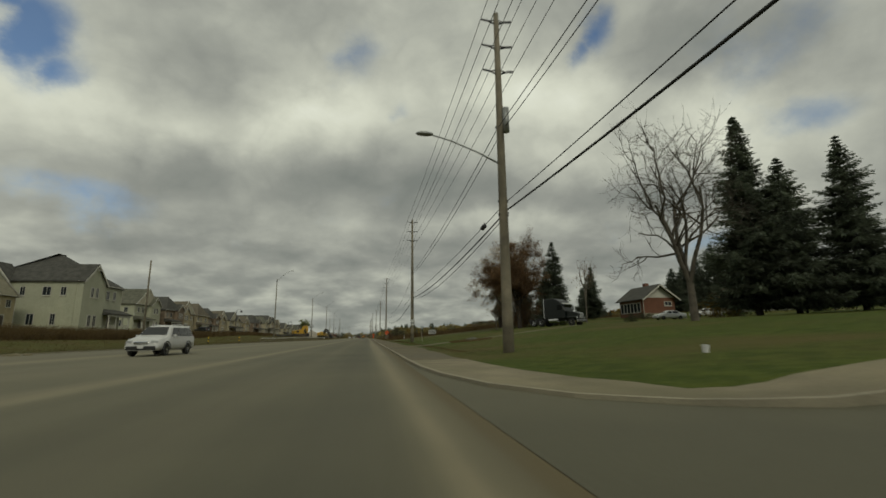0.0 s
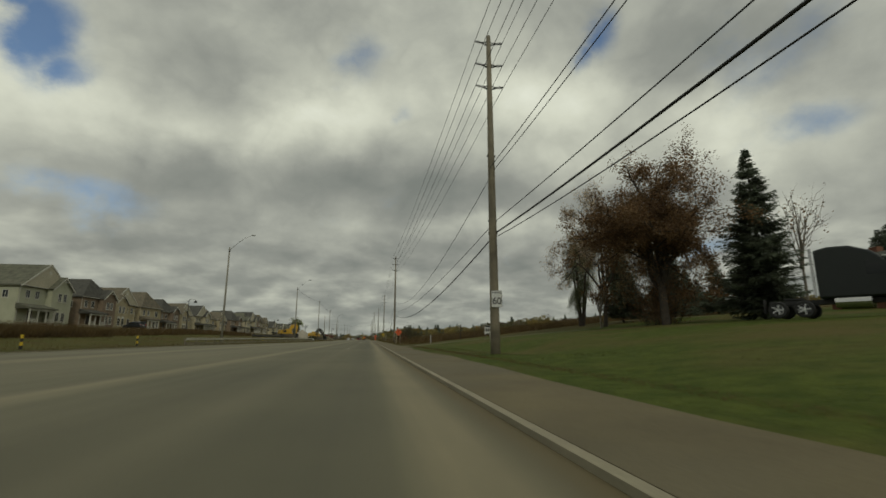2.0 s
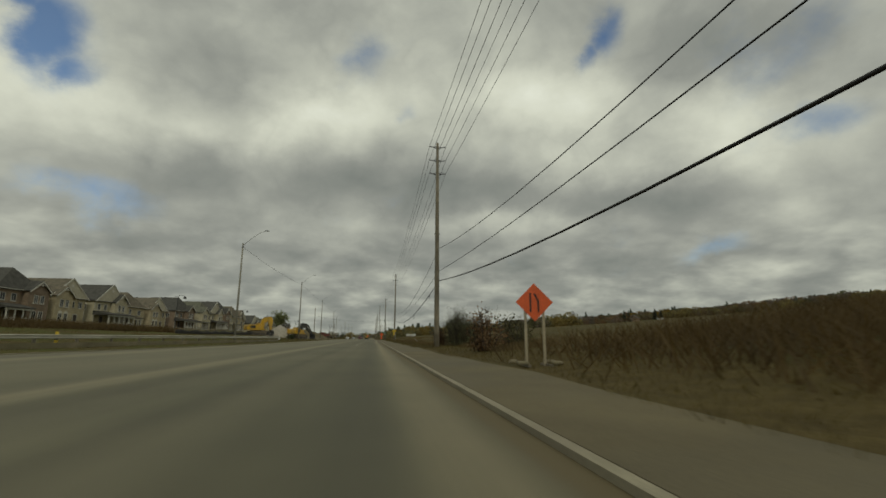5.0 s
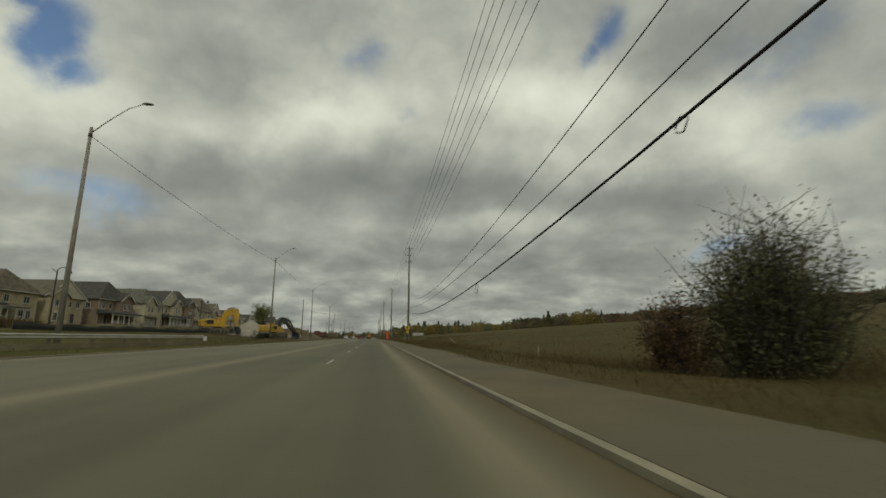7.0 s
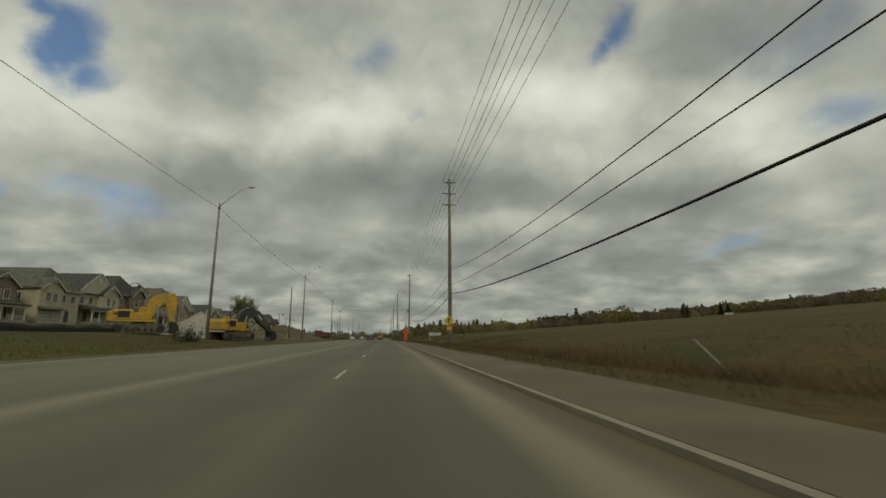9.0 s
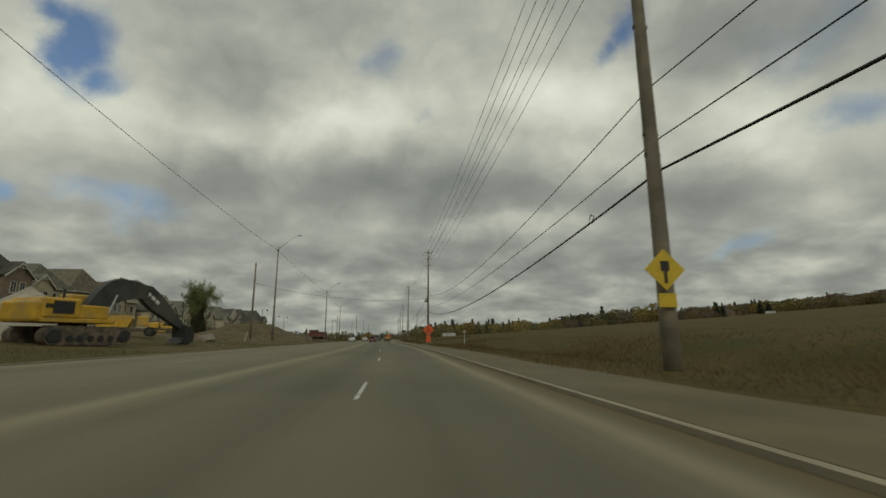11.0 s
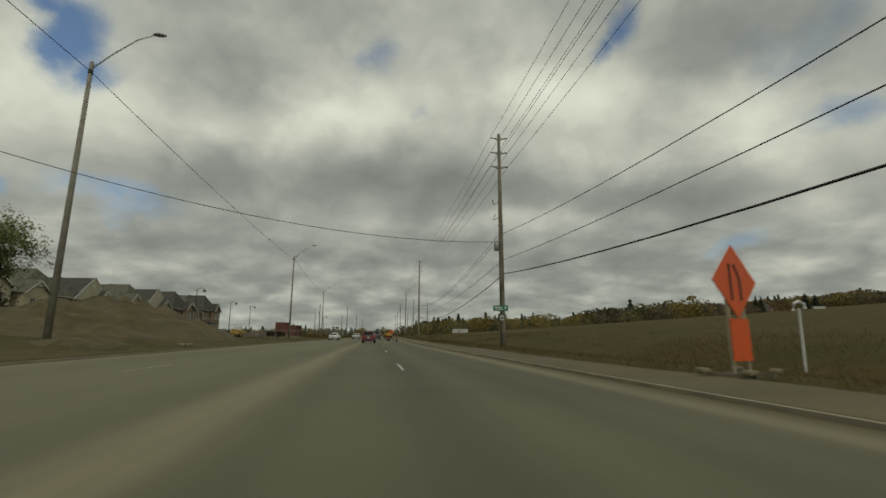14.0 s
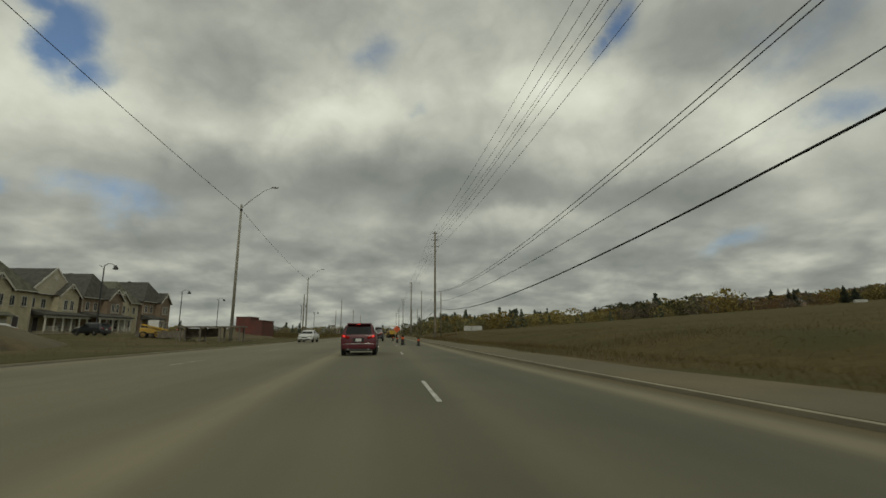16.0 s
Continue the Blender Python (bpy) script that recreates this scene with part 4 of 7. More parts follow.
bush(18.7, 169.8, 3.0, 3.2, 40, "leaf_bush", "lower roadside bush beside a taller one", n=10000, leaf_size=0.1, stems=90)
bush(14.5, 169.6, 2.6, 2.4, 39, "leaf_rust", "low brown roadside bush in dry grass", n=7000, leaf_size=0.08, stems=70)
bush(12.6, 139.5, 3.2, 2.6, 37, "leaf_rust", "rusty roadside bush behind the orange sign", n=1500, leaf_size=0.16)
bush(15.5, 143.0, 3.6, 2.4, 38, "leaf_olive", "olive roadside bush in dry grass", n=1500, leaf_size=0.16)
broadleaf(-39.2, 354.2, 14.8, 2.8, 41, "leaf_pale", "young tree with pale green leaves on the building site", per_tip=42, leaf_size=0.24, clump=0.75, stems=2, levels=3, fork=0.25, slim=0.85)
bush(-40.4, 353.5, 4.4, 5.8, 42, "leaf_olive", "dense dark bush round the young tree", n=3000, leaf_size=0.3)
bush(-19.5, 262.5, 4, 2.2, 43, "leaf_green", "green shrub beside a street lamp", n=900, leaf_size=0.2)


def weeds(name, spots, low, tall, wide, material, label, seed):
    """Standing dry stalks as one mass."""
    rng = np.random.default_rng(seed)
    n = len(spots)
    base = np.array([(x, y, height(x, y) - 0.04) for x, y in spots])
    h = rng.uniform(low, tall, n)[:, None]
    a = rng.uniform(0, 2 * math.pi, n)
    side = np.stack([np.cos(a), np.sin(a), np.zeros(n)], 1) * (wide * rng.uniform(0.5, 1.5, n))[:, None]
    lean = np.concatenate([rng.normal(0, 0.7, (n, 2)), np.ones((n, 1))], 1) * h
    v = np.stack([base - side * 0.5, base + side * 0.5, base + lean * 0.55 + side * 0.45, base + lean], 1).reshape(-1, 3)
    f = np.arange(n * 4).reshape(-1, 4)
    ob = raw(name, v.tolist(), f.tolist(), material, label, "weeds", "stuff")
    return ob


def field_spots(n, y0, y1, seed, deep, start, clump=0.0):
    rng = np.random.default_rng(seed)
    r = []
    while len(r) < n:
        y = rng.uniform(y0, y1)
        d = rng.exponential(deep)
        x = kerb_right(y) + start + d + 0.5 * math.sin(y * 0.31)
        if clump and noise.noise((x * 0.09, y * 0.06, 4.2)) < clump - 0.35 + rng.random() * 0.3:
            continue
        if x < 150:
            r.append((x, y))
    return r


weeds("dry_grass", field_spots(60000, 108, 470, 51, 5.0, 2.5), 0.08, 0.36, 0.016, "dry", "pale dry grass along the edge of the field", 61)
weeds("tall_weeds", field_spots(42000, 112, 480, 52, 3.6, 5.4, 0.42), 0.15, 0.6, 0.024, "dry_brown", "tall dark brown weeds on the field", 62)
weeds("field_grass", field_spots(60000, 112, 600, 53, 34.0, 4.5), 0.05, 0.16, 0.05, "dry", "dry grass over the rising field", 63)
weeds("lawn_grass", field_spots(40000, 20, 106, 54, 5.0, 2.45), 0.03, 0.09, 0.016, "grass_blade", "mown green grass on the verge", 64)


def row_spots(n, x0, x1, y0, y1, seed):
    rng = np.random.default_rng(seed)
    return [(rng.uniform(x0, x1), rng.uniform(y0, y1)) for k in range(n)]


weeds("rough_grass", [(16.0 + 2.0 * math.sqrt(u) * math.cos(a), 43.6 + 3.0 * math.sqrt(u) * math.sin(a)) for u, a in np.random.default_rng(91).random((5000, 2)) * (1, 2 * math.pi)], 0.06, 0.26, 0.016, "dry_brown", "rough brown grass round the boulder", 92)
weeds("rough_grass", [(kerb_right(y) + 3.45 + 0.5 * u, y) for y, u in np.random.default_rng(93).random((14000, 2)) * (80, 1) + (25, 0)], 0.03, 0.12, 0.012, "dry_brown", "brown grass along the edge of the pavement", 94)
# brush between the road and the houses
weeds("dark_brush", row_spots(26000, -42, -36, 30, 225, 55), 0.5, 1.45, 0.07, "dry_dark", "dark leafless brush in front of the houses", 65)
weeds("roadside_grass", [p for p in row_spots(30000, -36, -10.5, 40, 200, 56) if p[0] < kerb_left(p[1]) - 0.6], 0.08, 0.3, 0.03, "dry", "short dry grass beside the road", 66)
weeds("roadside_grass", row_spots(22000, -32, -10.6, 205, 275, 57), 0.08, 0.3, 0.025, "dry", "short dry grass beside the road", 67)
weeds("site_grass", row_spots(14000, -34, -12.6, 290, 470, 58), 0.05, 0.25, 0.025, "dry", "patchy dry grass on the building site", 68)
weeds("dark_brush", row_spots(16000, -43, -35, 20, 128, 78), 0.9, 2.0, 0.07, "dry_dark", "dark leafless brush in front of the houses", 79)
# ragged brown hedge along the far edge of the lawn
rng0 = np.random.default_rng(59)
spots = []
for k in range(42000):
    u = rng0.random()
    spots.append((13.5 + 112 * u + rng0.normal(0, 1.0), 111 + 34 * u + rng0.uniform(0, 22)))
weeds("field_brush", spots, 0.35, 1.35, 0.05, "dry_dark", "brown brush along the edge of the lawn", 69)


def far_woods(name, y_line, x0, x1, step, seed, label, low=3.0, tall=6.0, firs=0.22, kinds=()):
    """A far belt of mixed trees, one mass: rounded bushy crowns, a few spruces."""
    rng = np.random.default_rng(seed)
    sets = {kind: ([], []) for kind in ("needles",) + tuple(dict.fromkeys(kinds))}
    x = x0
    while x < x1:
        y = y_line(x) + rng.normal(0, 18)
        z = height(x, y)
        patch = noise.noise((x * 0.02, y * 0.01, seed))
        fir = rng.random() < firs + 0.3 * patch
        kind = "needles" if fir else kinds[int((0.5 + 0.9 * noise.noise((x * 0.045, 7.7, seed)) + rng.normal(0, 0.13)) * len(kinds)) % len(kinds)]
        h = rng.uniform(low, tall) * (1.45 if fir else 1.0) * (0.9 + 0.6 * noise.noise((x * 0.06, 3.3, seed)))
        w = h * (0.33 if fir else 0.95)
        verts, faces = sets[kind]
        n = 90 if fir else 190
        u = rng.random(n) ** (1.4 if fir else 0.9)
        a = rng.uniform(0, 2 * math.pi, n)
        r = w * (1 - u) * rng.uniform(0.3, 1.1, n) if fir else w * np.sqrt(np.maximum(0.05, 1 - np.maximum(0, 2 * u - 0.9) ** 2)) * np.sqrt(rng.random(n)) * 1.05
        c = np.stack([x + r * np.cos(a), y + r * np.sin(a), z + h * u], 1)
        p = rng.normal(0, 1, (n, 3))
        p /= np.linalg.norm(p, axis=1)[:, None]
        q = np.cross(p, rng.normal(0, 1, (n, 3)))
        q /= np.linalg.norm(q, axis=1)[:, None]
        s = h * (0.10 if fir else 0.075)
        o = len(verts)
        verts += np.stack([c - p * s, c + q * s * 0.7, c + p * s, c - q * s * 0.7], 1).reshape(-1, 3).tolist()
        faces += (np.arange(n * 4).reshape(-1, 4) + o).tolist()
        x += rng.uniform(0.5, 1.5) * step
    for kind, (verts, faces) in sets.items():
        if not faces:
            continue
        raw(name, verts, faces, kind, label, "woods", "stuff")


MIXED = ("leaf_amber", "leaf_amber", "leaf_gold", "leaf_bush", "leaf_amber", "leaf_olive", "leaf_brown")
BARE = ("leaf_brown", "leaf_rust", "leaf_brown", "leaf_bush")
far_woods("far_woods", lambda x: 574 + 0.36 * x, 18, 150, 1.0, 71, "far belt of mixed autumn trees on the rise", 4.0, 8.0, 0.22, MIXED)
far_woods("far_woods", lambda x: 574 + 0.36 * x, 145, 262, 1.0, 171, "gold and olive trees along the field's far edge", 7.0, 12.5, 0.08, MIXED)
far_woods("far_woods", lambda x: 580 + 0.36 * x, 262, 350, 1.2, 172, "low bare brush along the field's far edge", 4.0, 8.0, 0.05, BARE)
far_woods("far_woods", lambda x: 700 + 0.1 * x, 14, 160, 0.9, 73, "dense dark woods across the field", 5.0, 10.0, 0.25, MIXED)
far_woods("far_woods", lambda x: 740 + 0.3 * x, 190, 420, 1.2, 173, "brown leafless woods behind the field", 7.0, 13.0, 0.05, BARE)
far_woods("far_woods", lambda x: 770 - 1.3 * (x - 400), 395, 640, 0.9, 174, "orange and brown woods at the foot of the hill", 8.0, 13.0, 0.03, MIXED + BARE)
far_woods("far_woods", lambda x: 1000 - 1.3 * (x - 520), 500, 900, 1.1, 74, "wooded hill far behind the field", 10.0, 14.0, 0.02, BARE)
far_woods("far_woods", lambda x: 1250 - 1.3 * (x - 700), 640, 1150, 1.4, 175, "wooded hill far behind the field", 11.0, 15.0, 0.02, BARE)
far_woods("far_woods", lambda x: 820, -330, 60, 1.3, 72, "far belt of dark trees at the end of the road", 4, 8, 0.22, MIXED)
weeds("straw_edge", [(x, 562 + 0.36 * x + 4 * math.sin(x * 1.7)) for x in np.arange(40, 300, 0.02)], 0.3, 1.0, 0.14, "straw", "pale straw along the far edge of the field", 75)
weeds("road_brush", row_spots(16000, -42, -13, 436, 570, 76), 0.3, 1.1, 0.05, "dry", "brown brush beside the far road", 77)


for fx, fy, ft, fr, seed in ((345, 690, 39.0, 4.2, 301), (354, 694, 39.0, 4.2, 302), (379, 672, 40.0, 5.0, 304), (385, 668, 38.5, 5.0, 305), (171, 624, 22.4, 3.0, 306), (163, 622, 20.5, 2.4, 307)):
    spruce(fx, fy, ft, fr, seed, "dark spruce standing above the far woods", skirt=0.04, dense=1.3)
broadleaf(253, 652, 38.0, 7.0, 308, "leaf_rust", "bare tree standing above the far woods", per_tip=0, bark="bark_bare", levels=2)


# ---- buildings ----
def brickmat(name, color, mortar, scale=1.0):
    """Brick courses seen from afar: fine rows with two scales of tone."""
    m = mat(name, color, 0.9, vary=0.18, scale=0.8, fine=18, bump=0.2, dirt=tuple(c * 0.7 for c in color), dirt_amount=0.4)
    nt = m.node_tree
    b = nt.nodes["Principled BSDF"]
    old = b.inputs["Base Color"].links[0].from_socket
    tc = nt.nodes.new("ShaderNodeTexCoord")
    mp = nt.nodes.new("ShaderNodeMapping")
    mp.inputs["Rotation"].default_value = (radians(90), 0, radians(90))
    nt.links.new(tc.outputs["Object"], mp.inputs[0])
    br = nt.nodes.new("ShaderNodeTexBrick")
    br.inputs["Scale"].default_value = 4.0 * scale
    br.inputs["Color1"].default_value, br.inputs["Color2"].default_value, br.inputs["Mortar"].default_value = (1, 1, 1, 1), (0.8, 0.8, 0.8, 1), (*mortar, 1)
    nt.links.new(mp.outputs[0], br.inputs["Vector"])
    mx = nt.nodes.new("ShaderNodeMix")
    mx.data_type, mx.blend_type = "RGBA", "MULTIPLY"
    mx.inputs[0].default_value = 0.8
    nt.links.new(old, mx.inputs[6])
    nt.links.new(br.outputs["Color"], mx.inputs[7])
    nt.links.new(mx.outputs[2], b.inputs["Base Color"])
    return m


M.update(
    brick_tan=brickmat("tan_brick", (0.55, 0.47, 0.305), (0.85, 0.85, 0.8)),
    brick_beige=brickmat("beige_brick", (0.60, 0.54, 0.375), (0.9, 0.9, 0.85)),
    brick_red=brickmat("red_brown_brick", (0.285, 0.215, 0.15), (1.2, 1.2, 1.15)),
    brick_orange=brickmat("orange_brick", (0.20, 0.088, 0.052), (1.2, 1.15, 1.1)),
    siding=mat("pale_siding", (0.50, 0.505, 0.37), 0.8, vary=0.08, scale=0.6, fine=9, dirt=(0.36, 0.36, 0.27), dirt_amount=0.35),
    siding_grey=mat("grey_siding", (0.37, 0.36, 0.30), 0.8, vary=0.08, scale=0.6, fine=9, dirt=(0.26, 0.25, 0.2), dirt_amount=0.35),
    shingle=mat("charcoal_shingles", (0.078, 0.076, 0.066), 0.95, vary=0.3, scale=1.2, fine=14, bump=0.5),
    shingle_brown=mat("brown_shingles", (0.150, 0.130, 0.092), 0.95, vary=0.3, scale=1.2, fine=14, bump=0.5),
    shingle_green=mat("green_grey_shingles", (0.132, 0.132, 0.096), 0.95, vary=0.3, scale=1.2, fine=14, bump=0.5),
    gable_siding=mat("cream_gable_boards", (0.52, 0.48, 0.36), 0.8, vary=0.08, scale=0.8, fine=9),
    trim=mat("cream_trim", (0.62, 0.60, 0.52), 0.6, vary=0.06, scale=2),
    door=mat("dark_door", (0.06, 0.045, 0.04), 0.5, vary=0.2),
    garage=mat("garage_door", (0.44, 0.42, 0.35), 0.6, vary=0.06, scale=2),
)


def window(parent, c, w, h, axis="x", arch=False):
    """A framed window on a wall facing +x or -y: frame, pane, sill."""
    def o(dx, dy, dz):
        return (c[0] + dx, c[1] + dy, c[2] + dz) if axis == "x" else (c[0] + dy, c[1] - dx, c[2] + dz)
    def sz(d, wide, tall):
        return (d, wide, tall) if axis == "x" else (wide, d, tall)
    t = 0.09
    bm = bmesh.new()
    for s in (-1, 1):
        box(bm, o(0.03, s * (w / 2 - t / 2), 0), sz(0.10, t, h))
        box(bm, o(0.03, 0, s * (h / 2 - t / 2)), sz(0.10, w - 2 * t, t))
    box(bm, o(0.03, 0, 0), sz(0.07, t * 0.6, h - 2 * t))
    if arch:
        pts = [(math.cos(a) * w / 2, math.sin(a) * w / 2 + h / 2) for a in [math.pi * k / 8 for k in range(9)]]
        m = Matrix.Translation(o(0.03, 0, 0)) @ (Matrix.Rotation(radians(90), 4, "Z") if axis == "x" else Matrix())
        prism(bm, pts, 0.1, m)
    f = part("window", bm, "trim", parent)
    part("pane", boxes((o(0.0, 0, 0), sz(0.05, w - t, h - t))), "window", f)
    part("sill", boxes((o(0.06, 0, -h / 2 - 0.05), sz(0.16, w + 0.15, 0.08))), "trim", f)
    return f


def hip_roof(bm, x0, x1, y0, y1, eave, ridge, over=0.45, along="y", gable=0.0):
    """A hipped roof with a boxed eave; gable pulls the ridge ends out to the wall."""
    a = [Vector((x, y, eave)) for x, y in ((x0 - over, y0 - over), (x1 + over, y0 - over), (x1 + over, y1 + over), (x0 - over, y1 + over))]
    low = [v - Vector((0, 0, 0.28)) for v in a]
    if along == "y":
        run = (x1 - x0) / 2 * (1 - gable)
        r = [Vector(((x0 + x1) / 2, y0 - over * gable + run, ridge)), Vector(((x0 + x1) / 2, y1 + over * gable - run, ridge))]
        order = ((0, 1, "r0"), (1, 2, "r1", "r0"), (2, 3, "r1"), (3, 0, "r0", "r1"))
    else:
        run = (y1 - y0) / 2 * (1 - gable)
        r = [Vector((x0 - over * gable + run, (y0 + y1) / 2, ridge)), Vector((x1 + over * gable - run, (y0 + y1) / 2, ridge))]
        order = ((0, 1, "r1", "r0"), (1, 2, "r1"), (2, 3, "r0", "r1"), (3, 0, "r0"))
    va = [bm.verts.new(v) for v in a]
    vl = [bm.verts.new(v) for v in low]
    vr = {"r0": bm.verts.new(r[0]), "r1": bm.verts.new(r[1])}
    for f in order:
        bm.faces.new([va[k] if isinstance(k, int) else vr[k] for k in f])
    for k in range(4):
        bm.faces.new((va[k], vl[k], vl[(k + 1) % 4], va[(k + 1) % 4]))
    bm.faces.new(vl[::-1])
    bmesh.ops.recalc_face_normals(bm, faces=bm.faces)


def house(wall, roof, bay, porch, garage, label, w=12.0, depth=13.0, eave=7.6, ridge=11.8, bay_side=1, second=None, tower=False, front_gable=False):
    """A two-storey suburban house; its front faces +x, its base is at the front's middle."""
    h = thing("house", pose(0, 0, 0), label, "house", "houses along the road")
    body = part("wall", boxes(((-depth / 2, 0, eave / 2 - 0.5), (depth, w, eave + 1.0))), wall, h)
    bm = bmesh.new()
    hip_roof(bm, -depth, 0, -w / 2, w / 2, eave, ridge, along="y" if w > 16 else "x", gable=0.0 if w > 16 else 1.0 if front_gable else 0.62)
    part("roof", bm, roof, h)
    if front_gable:
        part("gable_wall", prism(bmesh.new(), [(-w / 2 - 0.1, eave - 0.1), (w / 2 + 0.1, eave - 0.1), (0, ridge - 0.25)], 0.3, Matrix.Translation((0.36, 0, 0)) @ Matrix.Rotation(radians(90), 4, "Z")), "gable_siding", h, "pale boarded front gable")
        bm = bmesh.new()
        for s in (-1, 1):
            run, rise = w / 2 + 0.45, (ridge - eave) * (w / 2 + 0.45) / (w / 2)
            box(bm, (0.56, s * run / 2, ridge - 0.02 - rise / 2), (0.1, math.hypot(run, rise), 0.3), (s * -math.degrees(math.atan2(rise, run)), 0, 0))
        part("rake_board", bm, "trim", h)
        vent = tubes(([(0.5, 0, ridge - 1.9), (0.56, 0, ridge - 1.9)], [0.42, 0.42], 16))
        part("gable_vent", vent, "trim", h)
    # front bay with its own gable
    bw = w * 0.46
    by = bay_side * (w / 2 - bw / 2 - 0.1)
    if bay:
        bm = bmesh.new()
        box(bm, (0.6, by, eave / 2 - 0.5), (1.25, bw, eave + 1.0))
        gz = eave + bw * 0.42
        prism(bm, [(-bw / 2, eave), (bw / 2, eave), (0, gz)], 1.25, Matrix.Translation((0.6, by, 0)) @ Matrix.Rotation(radians(90), 4, "Z"))
        part("bay_wall", bm, second or wall, h)
        bm = bmesh.new()
        for s in (-1, 1):
            run = bw / 2 + 0.4
            rise = run * 0.84
            c = (-1.0, by + s * run / 2, gz + 0.12 - rise / 2)
            box(bm, c, (5.2, math.hypot(run, rise), 0.16), (s * -math.degrees(math.atan2(rise, run)), 0, 0))
        part("gable_roof", bm, roof, h)
        bm = bmesh.new()
        for s in (-1, 1):
            run = bw / 2 + 0.35
            rise = run * 0.84
            box(bm, (1.62, by + s * run / 2, gz - 0.1 - rise / 2), (0.08, math.hypot(run, rise), 0.26), (s * -math.degrees(math.atan2(rise, run)), 0, 0))
        box(bm, (1.62, by, gz - 0.95), (0.06, bw * 0.36, 0.12))
        box(bm, (1.62, by, gz - 0.7), (0.06, 0.12, 0.9))
        part("bargeboard", bm, "trim", h)
        window(h, (1.24, by - 0.85, eave - 1.9), 1.1, 1.9)
        window(h, (1.24, by + 0.85, eave - 1.9), 1.1, 1.9)
    else:
        window(h, (0.02, by, eave - 1.9), 1.6, 1.7)
    # the other half of the front
    oy = -bay_side * w * 0.24
    window(h, (0.02, oy - 1.3, eave - 1.8), 1.2, 1.7)
    window(h, (0.02, oy + 1.3, eave - 1.8), 1.2, 1.7)
    if porch:
        pw = w * 0.52 if not porch == 2 else w * 0.98
        py = oy if not porch == 2 else 0
        bm = bmesh.new()
        px = 2.4 if porch == 1 else 3.4
        v = [(-0.0, 4.45), (px + 0.35, 3.55), (px + 0.35, 3.3), (0.0, 3.3)]
        prism(bm, v, pw + 0.7, Matrix.Translation((0, py, 0)))
        part("porch_roof", bm, roof, h)
        part("porch_beam", boxes(((px - 0.05, py, 3.1), (0.25, pw + 0.2, 0.38))), "trim", h)
        part("porch_floor", boxes(((px / 2 + 0.1, py, 0.28), (px, pw, 0.55))), "kerb", h)
        n = 4 if porch == 1 else 6
        for k in range(n):
            part("column", tubes(([(px - 0.1, py + pw * (k / (n - 1) - 0.5) * 0.94, 0.5), (px - 0.1, py + pw * (k / (n - 1) - 0.5) * 0.94, 3.0)], [0.16, 0.13], 8)), "trim", h)
        for s in (-1, 1):
            bm = bmesh.new()
            box(bm, (px - 0.1, py + s * pw * 0.33, 1.35), (0.08, pw * 0.28, 0.1))
            for k in range(9):
                box(bm, (px - 0.1, py + s * pw * 0.33 + (k - 4) * pw * 0.033, 0.95), (0.05, 0.06, 0.75))
            part("railing", bm, "trim", h)
        part("steps", boxes(((px + 0.5, py, 0.2), (0.5, 1.6, 0.36)), ((px + 0.95, py, 0.08), (0.5, 1.6, 0.18))), "kerb", h)
    dy = oy
    f = part("door", boxes(((0.05, dy, 1.75), (0.12, 1.15, 2.45))), "door", h)
    part("door_frame", boxes(((0.03, dy - 0.68, 1.75), (0.14, 0.16, 2.6)), ((0.03, dy + 0.68, 1.75), (0.14, 0.16, 2.6)), ((0.03, dy, 3.1), (0.14, 1.5, 0.16))), "trim", f)
    if garage:
        for s in (-1, 1):
            gy = by + s * 1.45
            g = part("garage_door", boxes(((1.25 if bay else 0.03, gy, 1.3), (0.1, 2.5, 2.5))), "garage", h)
            bm = bmesh.new()
            for k in range(3):
                box(bm, ((1.31 if bay else 0.09), gy, 0.7 + 0.62 * k), (0.03, 2.4, 0.05))
            part("panel_joint", bm, "dark_metal", g)
        part("garage_canopy", prism(bmesh.new(), [(1.2, 3.6), (2.3, 3.05), (2.3, 2.9), (1.2, 2.9)], bw + 0.3, Matrix.Translation((0, by, 0))), roof, h)
    else:
        window(h, ((1.24 if bay else 0.02), by - 0.9, 2.0), 1.2, 2.1, arch=tower)
        window(h, ((1.24 if bay else 0.02), by + 0.9, 2.0), 1.2, 2.1, arch=tower)
    # side that looks back along the road
    for x, z, ww, hh in ((-2.2, eave - 1.9, 1.1, 1.6), (-5.2, eave - 1.9, 1.6, 1.6), (-3.5, 2.2, 1.0, 2.0), (-7.5, 2.2, 1.4, 2.0), (-9.5, eave - 1.9, 1.0, 1.6)):
        window(h, (x, -w / 2 - 0.02, z), ww, hh, axis="y")
    if w > 16:
        gx, gw = -depth * 0.8, 5.2
        bm = boxes(((gx, -w / 2 - 0.35, eave / 2 - 0.5), (gw, 0.7, eave + 1.0)))
        prism(bm, [(gx - gw / 2, eave), (gx + gw / 2, eave), (gx, eave + 3.0)], 0.7, Matrix.Translation((0, -w / 2 - 0.35, 0)))
        part("side_bay", bm, wall, h)
        bm = bmesh.new()
        for s in (-1, 1):
            run, rise = gw / 2 + 0.4, 3.0 * (gw / 2 + 0.4) / (gw / 2)
            box(bm, (gx + s * run / 2, -w / 2 + 1.0, eave + 3.15 - rise / 2), (math.hypot(run, rise), 4.2, 0.18), (0, s * math.degrees(math.atan2(rise, run)), 0))
        part("gable_roof", bm, roof, h)
        bm = bmesh.new()
